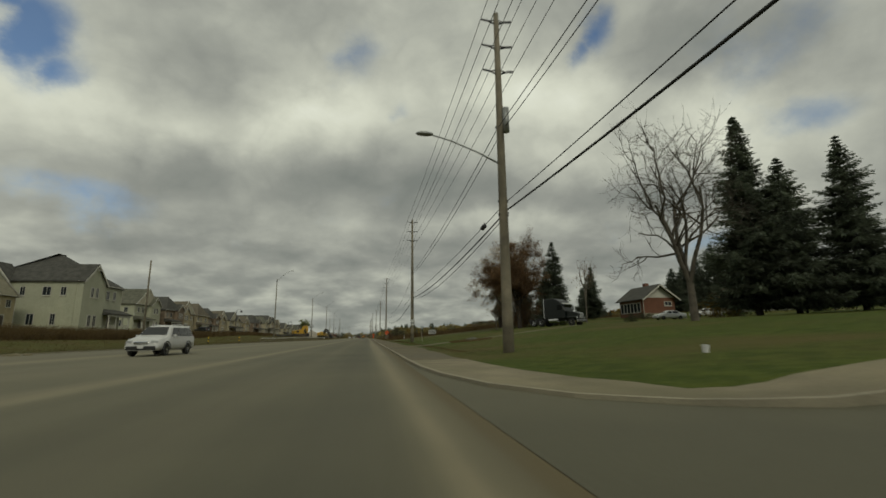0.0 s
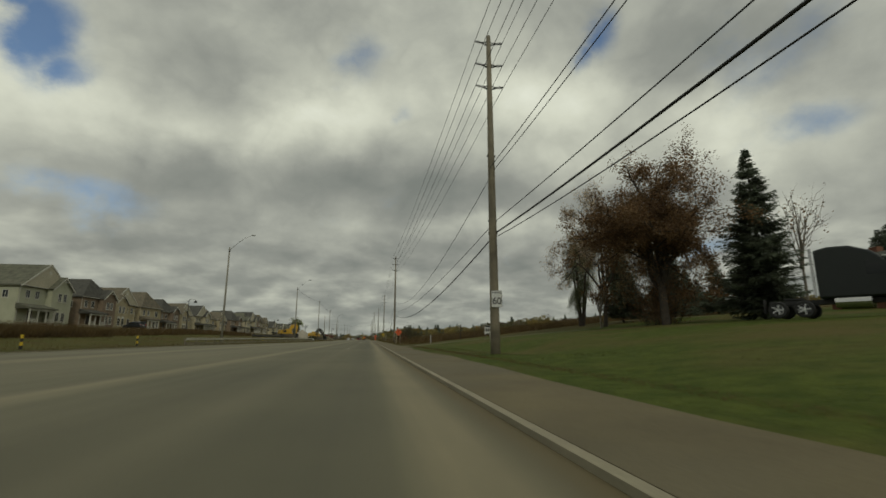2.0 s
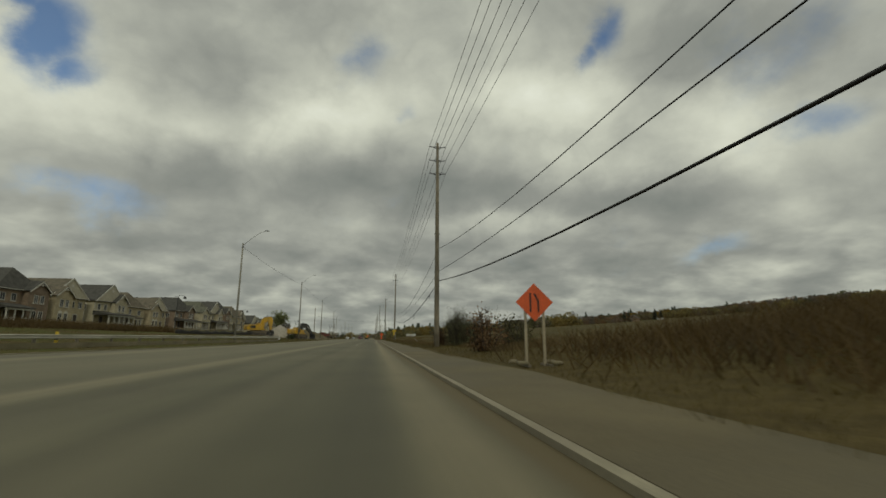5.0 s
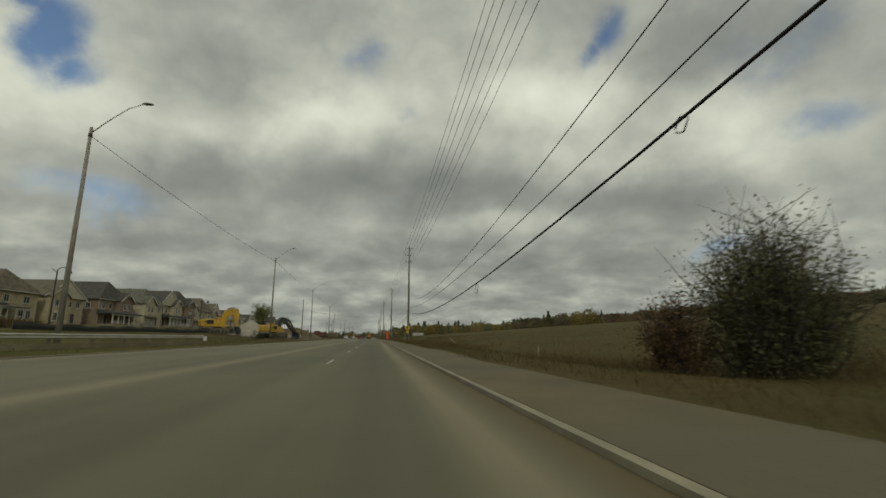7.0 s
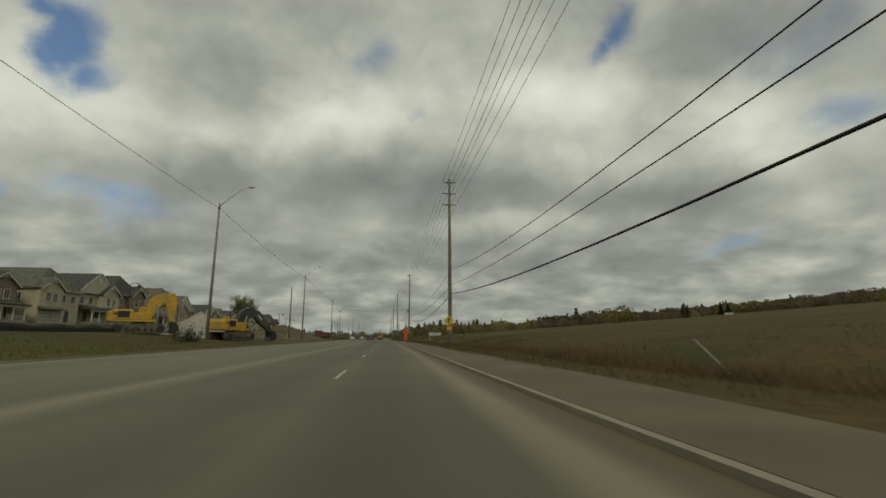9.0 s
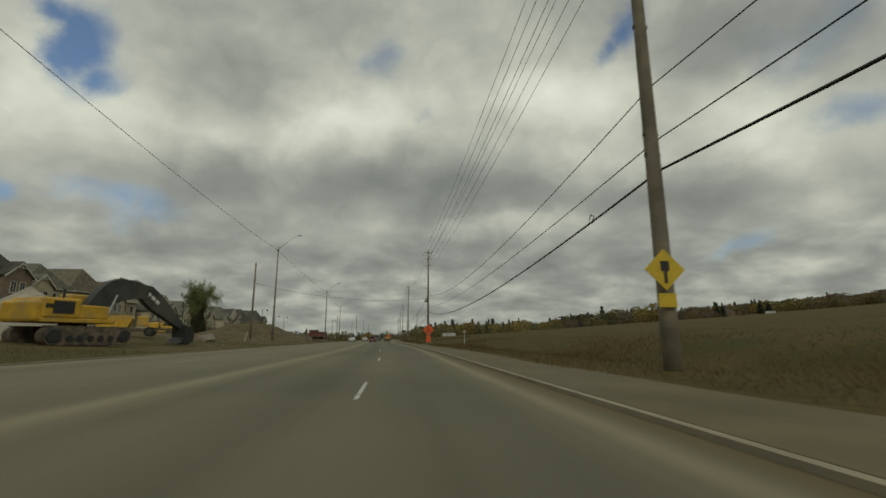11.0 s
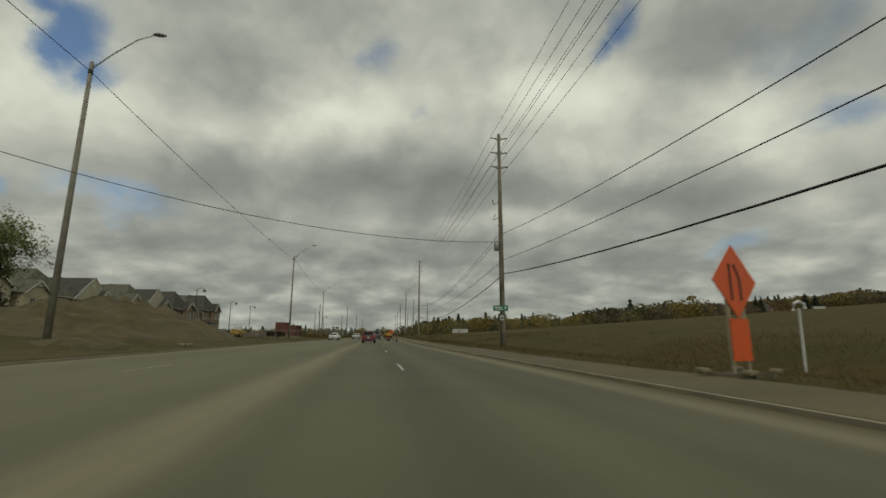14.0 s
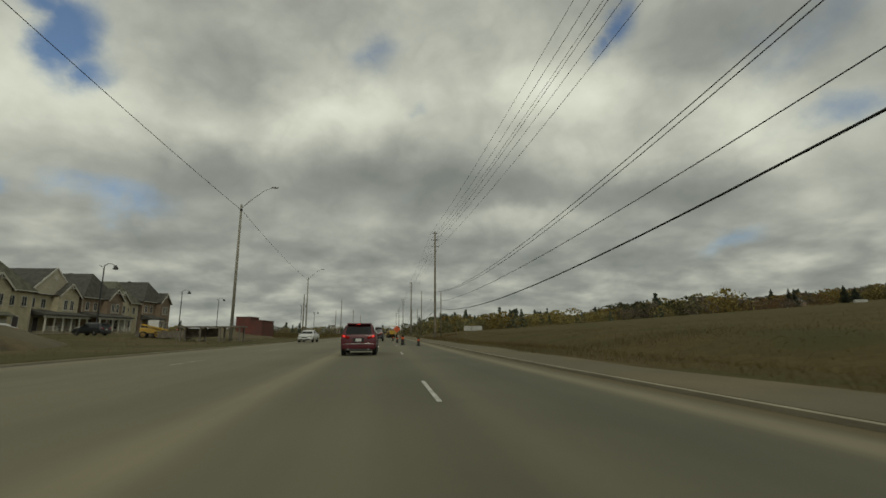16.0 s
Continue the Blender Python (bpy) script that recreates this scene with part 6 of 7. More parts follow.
def semi_truck():
    x, y = 36.8, 68.1
    z = height(x, y) - 0.05
    t = thing("tractor_truck", pose(x, y, z, 0, 0, -147) @ Matrix.Scale(1.05, 4), "black-green highway tractor truck parked on the lawn", "truck")
    # front at +y in its own space
    part("chassis", boxes(((-0.42, -1.2, 0.95), (0.16, 8.2, 0.28)), ((0.42, -1.2, 0.95), (0.16, 8.2, 0.28))), "black", t)
    bm = bmesh.new()
    prof = [(-2.6, 1.1), (-2.6, 4.05), (-1.9, 4.2), (-0.9, 4.15), (0.0, 3.75), (0.45, 3.3), (0.95, 2.35), (0.95, 1.1)]
    prism(bm, prof, 2.45, Matrix.Rotation(radians(90), 4, "Z"))
    bmesh.ops.bevel(bm, geom=list(bm.edges), offset=0.12, segments=3, profile=0.5, affect="EDGES")
    part("cab", bm, "truck_green", t, "tall sleeper cab with a rounded roof", smooth=False)
    bm = bmesh.new()
    prism(bm, [(0.9, 0.95), (0.9, 2.2), (1.6, 2.15), (2.75, 1.95), (2.95, 1.7), (2.95, 0.95)], 1.7, Matrix.Rotation(radians(90), 4, "Z"))
    bmesh.ops.bevel(bm, geom=list(bm.edges), offset=0.1, segments=3, profile=0.5, affect="EDGES")
    part("bonnet", bm, "truck_green", t)
    part("grille", boxes(((0, 2.97, 1.45), (1.0, 0.08, 0.8), None, 0.03)), "chrome", t)
    part("bumper", boxes(((0, 3.0, 0.72), (2.4, 0.3, 0.4), None, 0.06)), "chrome", t)
    part("windscreen", boxes(((0, 0.74, 2.85), (2.1, 0.06, 0.85), (-28, 0, 0))), "car_glass", t)
    part("sun_visor", boxes(((0, 0.62, 3.35), (2.3, 0.35, 0.08), (-20, 0, 0))), "white", t)
    for s in (-1, 1):
        part("side_window", boxes(((s * 1.23, 0.15, 2.75), (0.04, 0.95, 0.75))), "car_glass", t)
        part("fender", boxes(((s * 0.98, 2.0, 1.25), (0.5, 1.5, 0.28), None, 0.1)), "truck_green", t)
        part("headlight", boxes(((s * 0.92, 2.76, 1.2), (0.38, 0.2, 0.28), None, 0.04)), "lens", t)
        part("fuel_tank", tubes(([(s * 0.95, -1.9, 0.85), (s * 0.95, -0.3, 0.85)], [0.34, 0.34], 16)), "chrome", t)
        part("mirror", boxes(((s * 1.45, 0.75, 2.7), (0.2, 0.12, 0.6), None, 0.03)), "black", t)
        part("exhaust_stack", tubes(([(s * 1.1, -2.75, 1.2), (s * 1.1, -2.75, 4.2)], [0.08, 0.08], 10)), "chrome", t)
        wheel(t, s * 1.05, 1.95, 0.52, 0.3, s, "chrome")
        for a in (-3.4, -4.75):
            wheel(t, s * 0.95, a, 0.52, 0.55, s, "chrome")
        part("mudguard", boxes(((s * 0.95, -5.45, 0.75), (0.6, 0.05, 0.9))), "black", t)
    part("fifth_wheel", boxes(((0, -4.0, 1.2), (1.0, 1.0, 0.12))), "black", t)


semi_truck()


def excavator(m, boom_colour, label, scale, joints, fat=1.0):
    """Tracked excavator; boom towards +y of its own space."""
    e = thing("excavator", m @ Matrix.Scale(scale, 4), label, "excavator", "excavators")
    for s in (-1, 1):
        bm = bmesh.new()
        out = []
        for k in range(24):
            a = 2 * math.pi * k / 24
            out.append((2.05 * (1 if math.cos(a) > 0 else -1) * (1 if abs(math.cos(a)) > 0.02 else 0) + 0.5 * math.cos(a), 0.52 + 0.5 * math.sin(a)))
        prism(bm, out, 0.62, Matrix.Translation((s * 1.3, 0, 0)) @ Matrix.Rotation(radians(90), 4, "Z"))
        tr = part("track", bm, "track", e)
        for k in range(-8, 9):
            for z in (0.01, 1.04):
                part("track_shoe", boxes(((s * 1.3, k * 0.27, z), (0.66, 0.16, 0.06))), "track", tr)
        for k in range(-3, 4):
            part("roller", tubes(([(s * 1.62, k * 0.6, 0.36), (s * 1.66, k * 0.6, 0.36)], [0.2, 0.18], 12)), "dark_metal", tr)
        for k in (-2.05, 2.05):
            part("sprocket", tubes(([(s * 1.62, k, 0.52), (s * 1.67, k, 0.52)], [0.4, 0.36], 16)), "dark_metal", tr)
    part("turntable", tubes(([(0, 0, 0.9), (0, 0, 1.25)], [0.75, 0.7], 18)), "track", e)
    part("undercarriage", boxes(((0, 0, 0.65), (2.0, 1.5, 0.4), None, 0.05)), "track", e)
    part("deck", boxes(((0, -0.55, 1.38), (2.8, 4.2, 0.26), None, 0.05)), "yellow", e)
    part("engine_housing", boxes(((0.1, -1.65, 2.05), (2.7, 2.0, 1.15), None, 0.12)), "yellow", e)
    part("counterweight", boxes(((0, -2.75, 1.85), (2.7, 0.6, 1.2), None, 0.18)), "yellow", e)
    part("side_housing", boxes(((0.95, 0.2, 1.9), (0.85, 1.8, 0.8), None, 0.08)), "yellow", e)
    part("grille", boxes(((1.47, -1.6, 2.1), (0.04, 1.1, 0.7))), "dark_metal", e)
    bars = bmesh.new()
    for k in range(4):
        box(bars, (1.47, -2.5 + 0.14 * k, 2.15), (0.03, 0.1, 0.22))
    part("lettering", bars, "dark_metal", e)
    cab = part("cab", boxes(((-0.95, 0.75, 2.2), (1.0, 1.6, 1.7), None, 0.1)), "yellow", e)
    part("window", boxes(((-0.95, 1.56, 2.4), (0.8, 0.04, 1.1))), "car_glass", cab)
    part("window", boxes(((-1.46, 0.75, 2.45), (0.04, 1.2, 0.95))), "car_glass", cab)
    part("exhaust", tubes(([(0.7, -1.2, 2.5), (0.7, -1.2, 3.2)], [0.07, 0.07], 8)), "dark_metal", e)
    (y0, z0), (y1, z1), (y2, z2), (y3, z3) = joints

    def arm(name, path, widths, thick):
        """A box girder along a curved centre line in the machine's own plane."""
        path = [Vector(p) for p in path]
        left, right = [], []
        for i, p in enumerate(path):
            d = (path[min(i + 1, len(path) - 1)] - path[max(i - 1, 0)]).normalized()
            nrm = Vector((-d.y, d.x)) * widths[i] / 2
            left.append(tuple(p + nrm))
            right.append(tuple(p - nrm))
        bm = bmesh.new()
        prism(bm, right + left[::-1], thick, Matrix.Rotation(radians(90), 4, "Z"))
        return part(name, bm, boom_colour, e)
    bend = [(y0, z0), (y0 + (y1 - y0) * 0.4, z0 + (z1 - z0) * 0.55), (y0 + (y1 - y0) * 0.75, z0 + (z1 - z0) * 0.88), (y1, z1), (y1 + (y2 - y1) * 0.5, z1 + (z2 - z1) * 0.35 + 0.08), (y2, z2)]
    b0 = arm("boom", bend, [0.6 * fat, 0.85 * fat, 1.0 * fat, 1.0 * fat, 0.8 * fat, 0.5 * fat], 0.6)
    d = Vector((y3 - y2, z3 - z2))
    q = [Vector((y2, z2)) + d * u for u in (-0.14, 0.0, 0.25, 0.6, 1.0)]
    s0 = arm("stick", [tuple(p) for p in q], [0.4 * fat, 0.8 * fat, 0.85 * fat, 0.6 * fat, 0.42], 0.46)
    for s in (-1, 1):
        part("cylinder", tubes(([(s * 0.4, y0 + 0.9, z0 - 0.35), (s * 0.4, y0 + (y1 - y0) * 0.8, z0 + (z1 - z0) * 0.75)], [0.11, 0.07], 10)), "metal", b0)
        part("hose", tubes(([(s * 0.2, y1 - 0.5, z1 + 0.45), (s * 0.2, (y1 + y2) / 2, max(z1, z2) + 0.75), (s * 0.2, q[2].x, q[2].y + 0.5 * fat)], [0.03] * 3, 6)), "rubber", b0)
    part("cylinder", tubes(([(0, y1, z1 + 0.5 * fat), (0, q[0].x, q[0].y + 0.25)], [0.11, 0.07], 10)), "metal", s0)
    part("cylinder", tubes(([(0, q[1].x + 0.3, q[1].y + 0.35 * fat), (0, q[3].x + 0.3, q[3].y + 0.5)], [0.1, 0.06], 10)), "metal", s0)
    slope = math.degrees(math.atan2(d.y, d.x))
    if abs(d.x) > 1:
        for side in (-1, 1):
            for k in range(3):
                c = q[2] + d.normalized() * (0.45 * k - 0.9)
                part("lettering_bar", boxes(((side * 0.24, c.x, c.y), (0.02, 0.34, 0.24), (slope, 0, 0))), "white", s0)
    bm = bmesh.new()
    pts = [(y3 - 0.15, z3 + 0.1), (y3 + 0.35, z3), (y3 + 0.75, z3 - 0.5), (y3 + 0.7, z3 - 1.05), (y3 + 0.15, z3 - 1.3), (y3 - 0.5, z3 - 1.15), (y3 - 0.1, z3 - 0.75)]
    prism(bm, pts, 1.3, Matrix.Rotation(radians(90), 4, "Z"))
    bk = part("bucket", bm, "dark_metal", e)
    for k in range(5):
        part("tooth", boxes(((-0.55 + 0.275 * k, y3 - 0.58, z3 - 1.2), (0.1, 0.3, 0.08), (20, 0, 0))), "track", bk)
    return e


excavator(pose(-33.0, 277.5, height(-33.0, 277.5), 0, 0, -58), "yellow", "yellow tracked excavator with raised yellow boom", 1.34, [(0.9, 2.0), (1.7, 3.9), (3.0, 4.3), (3.3, 1.3)], 1.35)
M["boom_dark"] = mat("worn_black_paint", (0.040, 0.043, 0.045), 0.6, vary=0.3, scale=1.5, dirt=(0.11, 0.095, 0.07), dirt_amount=0.5)
excavator(pose(-20.4, 281.4, height(-20.4, 281.4), 0, 0, -22), "boom_dark", "large yellow excavator with black boom and stick", 1.3, [(0.8, 2.0), (2.6, 3.55), (4.6, 3.5), (7.9, 1.2)], 1.5)


def dump_truck():
    t = thing("dump_truck", pose(-28.5, 304.0, height(-28.5, 304.0), 0, 0, -70) @ Matrix.Scale(0.74, 4), "yellow dump truck on the building site", "dump truck")
    part("chassis", boxes(((0, 0, 1.1), (1.6, 8.5, 0.5), None, 0.05)), "track", t)
    bm = bmesh.new()
    prism(bm, [(-4.2, 1.6), (-4.6, 3.3), (0.4, 3.5), (0.6, 2.9), (0.0, 1.5)], 3.0, Matrix.Rotation(radians(90), 4, "Z"))
    part("tipper_body", bm, "yellow", t)
    part("cab", boxes(((0, 2.1, 2.6), (1.8, 1.7, 1.7), None, 0.1)), "yellow", t)
    part("windscreen", boxes(((0, 2.97, 2.8), (1.6, 0.04, 0.9))), "car_glass", t)
    part("bonnet", boxes(((0, 3.7, 1.9), (2.2, 1.6, 1.0), None, 0.12)), "yellow", t)
    part("grille", boxes(((0, 4.52, 1.8), (1.5, 0.05, 0.7))), "dark_metal", t)
    for s in (-1, 1):
        for y in (3.2, -1.3, -3.1):
            wheel(t, s * 1.25, y, 0.8, 0.6, s, "track")
    return t


dump_truck()


def bulldozer(x, y, turn):
    """Tracked dozer with an open roll cage; blade towards +y of its own space."""
    t = thing("bulldozer", pose(x, y, height(x, y) - 0.03, 0, 0, turn), "yellow tracked bulldozer with an open roll cage", "bulldozer")
    for s in (-1, 1):
        bm = bmesh.new()
        prism(bm, [(-1.7, 0.5), (-1.45, 0.06), (1.4, 0.06), (1.75, 0.45), (1.5, 0.85), (-1.3, 1.0)], 0.5, Matrix.Translation((s * 0.95, 0, 0)) @ Matrix.Rotation(radians(90), 4, "Z"))
        tr = part("track", bm, "track", t)
        for k in range(-5, 6):
            part("track_shoe", boxes(((s * 0.95, k * 0.27, 0.05), (0.56, 0.14, 0.06))), "track", tr)
        for k in range(-2, 3):
            part("roller", tubes(([(s * 1.2, k * 0.55, 0.32), (s * 1.24, k * 0.55, 0.32)], [0.2, 0.18], 12)), "dark_metal", tr)
        part("push_arm", boxes(((s * 1.35, 1.1, 0.5), (0.16, 2.6, 0.2), None, 0.02)), "yellow", t)
        for y0 in (-1.3, 0.15):
            part("cage_post", boxes(((s * 0.72, y0, 2.25), (0.12, 0.12, 1.6), None, 0.02)), "yellow", t)
    part("bonnet", boxes(((0, 0.95, 1.45), (1.1, 1.6, 0.85), None, 0.08)), "yellow", t)
    part("grille", boxes(((0, 1.77, 1.4), (0.9, 0.05, 0.7))), "dark_metal", t)
    part("deck", boxes(((0, -0.6, 1.15), (1.5, 1.9, 0.4), None, 0.05)), "yellow", t)
    part("fuel_tank", boxes(((0, -1.55, 1.6), (1.4, 0.5, 0.7), None, 0.08)), "yellow", t)
    part("seat", boxes(((0, -0.75, 1.55), (0.55, 0.5, 0.35), None, 0.06), ((0, -1.0, 1.9), (0.55, 0.14, 0.6), None, 0.05)), "black", t)
    part("cage_roof", boxes(((0, -0.57, 3.1), (1.75, 1.95, 0.12), None, 0.04)), "yellow", t)
    part("exhaust", tubes(([(0.3, 0.9, 1.8), (0.3, 0.9, 2.6)], [0.06, 0.06], 8)), "dark_metal", t)
    part("blade", prism(bmesh.new(), [(2.3, 0.08), (2.5, 0.05), (2.36, 0.55), (2.5, 1.15), (2.36, 1.18), (2.22, 0.6)], 3.2, Matrix.Rotation(radians(90), 4, "Z")), "yellow", t)


bulldozer(-32.4, 321.2, 115)


def mound(name, x, y, wide, long, tall, seed, material, label, rough=1.0):
    """A heap of loose soil with gullies."""
    rng = np.random.default_rng(seed)
    n, k = (64, 60) if wide > 8 else (34, 26)
    verts, faces = [], []
    for i in range(n + 1):
        for j in range(k + 1):
            u, v = 2 * i / n - 1, 2 * j / k - 1
            q = max(0.0, 1 - math.sqrt(u * u + v * v))
            px, py = x + u * wide, y + v * long
            b = noise.fractal((px * 0.22 + seed, py * 0.22, seed * 0.7), 1.0, 2.0, 4)
            fine = noise.fractal((px * 0.9, py * 0.9, seed), 1.0, 2.0, 3)
            h = tall * (q ** 0.8) * (1 + 0.45 * b * rough) + 0.2 * b * q * rough + 0.16 * rough * fine * min(1.0, q * 4)
            verts.append((px, py, height(px, py) - 0.12 + (h if q > 0 else -0.2)))
    for i in range(n):
        for j in range(k):
            a = i * (k + 1) + j
            faces.append((a, a + k + 1, a + k + 2, a + 1))
    return raw(name, verts, faces, material, label, "soil heap" if material == "soil" else "gravel heap", smooth=True)


mound("gravel_mound", -27.2, 286.0, 6.0, 5.5, 4.5, 81, "sand", "pale gravel heap beside the excavators", 0.25)
mound("soil_mound", -28.0, 357.0, 11.5, 20, 4.0, 82, "soil", "large brown soil heap beside the road")
mound("soil_mound", -31.0, 322.0, 6, 9, 0.6, 84, "soil", "low spread of dug soil")
mound("soil_mound", -24.0, 313.0, 4, 5, 0.8, 85, "soil", "low heap of dug soil")
mound("soil_mound", -18.0, 334.0, 2.4, 4, 0.7, 86, "soil", "small heap of dug soil by the kerb")
mound("soil_mound", -36.0, 300.0, 5, 9, 1.8, 87, "soil", "low heap of dug soil")
mound("soil_mound", -15.5, 318.5, 2.6, 3.4, 0.55, 89, "soil", "small heap of dug soil by the kerb")
mound("soil_mound", -21.0, 326.0, 3.2, 4.0, 0.8, 90, "soil", "low heap of dug soil")
mound("soil_mound", -30.0, 428.0, 10, 12, 1.5, 88, "soil", "low heap of dug soil")


# ---- signs and small things ----
def posts(bm, x, z0, z1, w=0.07):
    box(bm, (x, 0, (z0 + z1) / 2), (w, w, z1 - z0))


def diamond(bm, c, half, thick=0.02):
    out = [(0, half), (half, 0), (0, -half), (-half, 0)]
    prism(bm, [(x + c[0], z + c[2]) for x, z in out], thick, Matrix.Translation((0, c[1], 0)))


def works_sign(x, y, top, half, turn, lower, label):
    s = thing("works_sign", pose(x, y, height(x, y), 0, 0, turn), label, "road sign", "works signs")
    zc = top - height(x, y) - half
    for k in (-1, 1):
        part("post", boxes(((k * 0.3, 0.06, (zc) / 2), (0.08, 0.06, zc + half * 0.4))), "sawn_wood", s)
    bm = bmesh.new()
    diamond(bm, (0, 0, zc), half)
    p = part("panel", bm, "orange", s, "orange diamond panel")
    part("arrow", boxes(((-half * 0.22, -0.016, zc - half * 0.02), (half * 0.09, 0.008, half * 1.0)), ((half * 0.2, -0.016, zc - half * 0.2), (half * 0.09, 0.008, half * 0.65)), ((half * 0.09, -0.016, zc + half * 0.28), (half * 0.09, 0.008, half * 0.42), (0, -28, 0))), "black", p)
    if lower:
        part("lower_panel", boxes(((0, -0.0, zc - half * 1.55), (0.72, 0.02, half * 1.1))), "orange", s)
    part("skid", boxes(((0.35, 0.1, 0.06), (0.1, 1.1, 0.08)), ((-0.35, 0.1, 0.06), (0.1, 1.1, 0.08))), "wood", s)
    for k, (dx, dy) in enumerate(((-0.55, -0.4), (0.55, -0.35), (0.6, 0.5), (-0.6, 0.6))):
        b2 = boxes(((dx, dy, 0.14), (0.36, 0.24, 0.12), (0, 0, 20 * k), 0.05))
        part("sandbag", b2, "drive", s)


works_sign(11.3, 127.0, 2.75, 0.62, -4, False, "orange diamond road works sign on two posts")
works_sign(9.8, 311.2, 3.12, 0.87, 21, True, "orange diamond lane-merge sign on two wooden posts")
works_sign(2.6, 437.0, 2.7, 0.75, 0, False, "orange diamond road works sign on two posts")


def text(parent, words, size, m, material, name="lettering"):
    cu = bpy.data.curves.new(name, "FONT")
    cu.body, cu.size, cu.align_x, cu.align_y, cu.extrude = words, size, "CENTER", "CENTER", 0.003
    cu.offset = size * 0.012
    ob = new(name, cu)
    cu.materials.append(M[material])
    ob.parent = parent
    ob.matrix_local = m
    return ob


FACE = Matrix.Rotation(radians(90), 4, "X")


def speed_sign():
    x, y = 12.79, 68.78
    s = thing("speed_sign", pose(x + 0.05, y, 2.62), "white speed limit sign on a utility pole", "road sign")
    p = part("panel", boxes(((0, 0, 0.45), (0.6, 0.02, 0.9), None, 0.004)), "white", s)
    part("border", boxes(((0, -0.012, 0.885), (0.57, 0.006, 0.012)), ((0, -0.012, 0.015), (0.57, 0.006, 0.012)), ((-0.285, -0.012, 0.45), (0.012, 0.006, 0.87)), ((0.285, -0.012, 0.45), (0.012, 0.006, 0.87))), "black", p)
    text(p, "MAXIMUM", 0.115, Matrix.Translation((0, -0.016, 0.78)) @ FACE, "black")
    text(p, "60", 0.52, Matrix.Translation((0, -0.016, 0.33)) @ FACE, "black")


speed_sign()


def plan_sign(name, x, y, z, w, h, material, bars, label, ink="white", turn=0, tilt=0, category="road sign"):
    s = thing(name, pose(x, y, z, 0, tilt, turn), label, category)
    p = part("panel", boxes(((0, 0, 0), (w, 0.03, h), None, 0.005)), material, s)
    for bx, bz, bw, bh in bars:
        part("lettering_bar", boxes(((bx * w, -0.02, bz * h), (bw * w, 0.008, bh * h))), ink, p)
    return s


# street name on the pole by the works: unreadable lettering as bars
plan_sign("street_sign", 11.75, 341.55, 3.4, 1.35, 0.5, "green_sign", [(-0.15, 0.12, 0.5, 0.28), (0.32, 0.1, 0.12, 0.4), (-0.1, -0.25, 0.6, 0.12)], "green street name sign on a utility pole", turn=-4)
plan_sign("notice", 11.85, 341.58, 2.55, 0.32, 0.45, "white", [(0, 0.2, 0.7, 0.12), (0, -0.1, 0.7, 0.3)], "small white notice on a utility pole", "black")


def election_sign():
    x, y = 19.2, 93.7
    s = thing("lawn_sign", pose(x, y, height(x, y), 0, 4, -6), "black and white election sign board on stakes", "lawn sign")
    z = 1.75 - height(x, y) + 0.12
    for k in (-1, 1):
        part("stake", boxes(((k * 0.6, 0.04, z * 0.5), (0.05, 0.04, z * 1.1))), "bark_pale", s)
    p = part("board", boxes(((0, 0, z), (1.45, 0.03, 0.95), None, 0.004)), "white", s)
    for bx, bz, bw, bh in ((0, 0.37, 1.42, 0.19), (-0.05, -0.40, 1.0, 0.12), (0.5, -0.34, 0.36, 0.2)):
        part("band", boxes(((bx, -0.02, z + bz), (bw, 0.008, bh))), "black", p)
    for k in range(6):
        part("lettering_bar", boxes(((-0.55 + 0.22 * k, -0.02, z + 0.0), (0.15, 0.008, 0.34 if k else 0.4))), "black", p)
    part("lettering_bar", boxes(((0.1, -0.026, z + 0.37), (0.6, 0.008, 0.09))), "white", p)


election_sign()


def warning_sign():
    s = thing("warning_sign", pose(12.55, 255.1, 2.1, 0, 0, 0), "yellow diamond warning sign on a utility pole", "road sign")
    bm = bmesh.new()
    diamond(bm, (0, -0.05, 0.85), 0.62)
    p = part("panel", bm, "yellow_sign", s)
    part("symbol", boxes(((0, -0.07, 0.95), (0.26, 0.008, 0.3)), ((0, -0.07, 0.62), (0.1, 0.008, 0.35))), "black", p)
    part("tab", boxes(((0, -0.05, -0.05), (0.55, 0.02, 0.4))), "yellow_sign", s)


warning_sign()


M["post_grey"] = mat("weathered_post", (0.44, 0.42, 0.35), 0.85, vary=0.2, scale=3, dirt=(0.22, 0.2, 0.15), dirt_amount=0.5)


def marker_post(x, y, top, lean, label, cap=False, material="white"):
    z = height(x, y)
    s = thing("marker_post", pose(x, y, z, 0, lean, 0), label, "post", "marker posts")
    h = top - z
    part("post", tubes(([(0, 0, -0.2), (0, 0, h)], [0.046, 0.038], 8)), material, s)
    if cap:
        part("cap", tubes(([(-0.22, 0, h - 0.1), (-0.2, 0, h + 0.14), (0, 0, h + 0.24), (0.2, 0, h + 0.14), (0.22, 0, h - 0.02)], [0.06] * 5, 8)), "white", s)


marker_post(14.7, 109.1, 1.45, 0, "white wooden marker post at the field edge")
marker_post(15.7, 80.5, 1.75, -6, "leaning pale marker post on the lawn", material="post_grey")
marker_post(15.9, 315.8, 1.95, 2, "white pipe marker with a bent top", cap=True)
marker_post(-20.2, 322.8, 2.2, 12, "pale stake leaning on the building site")
marker_post(16.9, 187.7, 0.36, 3, "short pale post beside the shallow ditch", material="post_grey")
marker_post(16.5, 215.5, 1.4, -46, "broken pale post leaning in the field", material="post_grey")


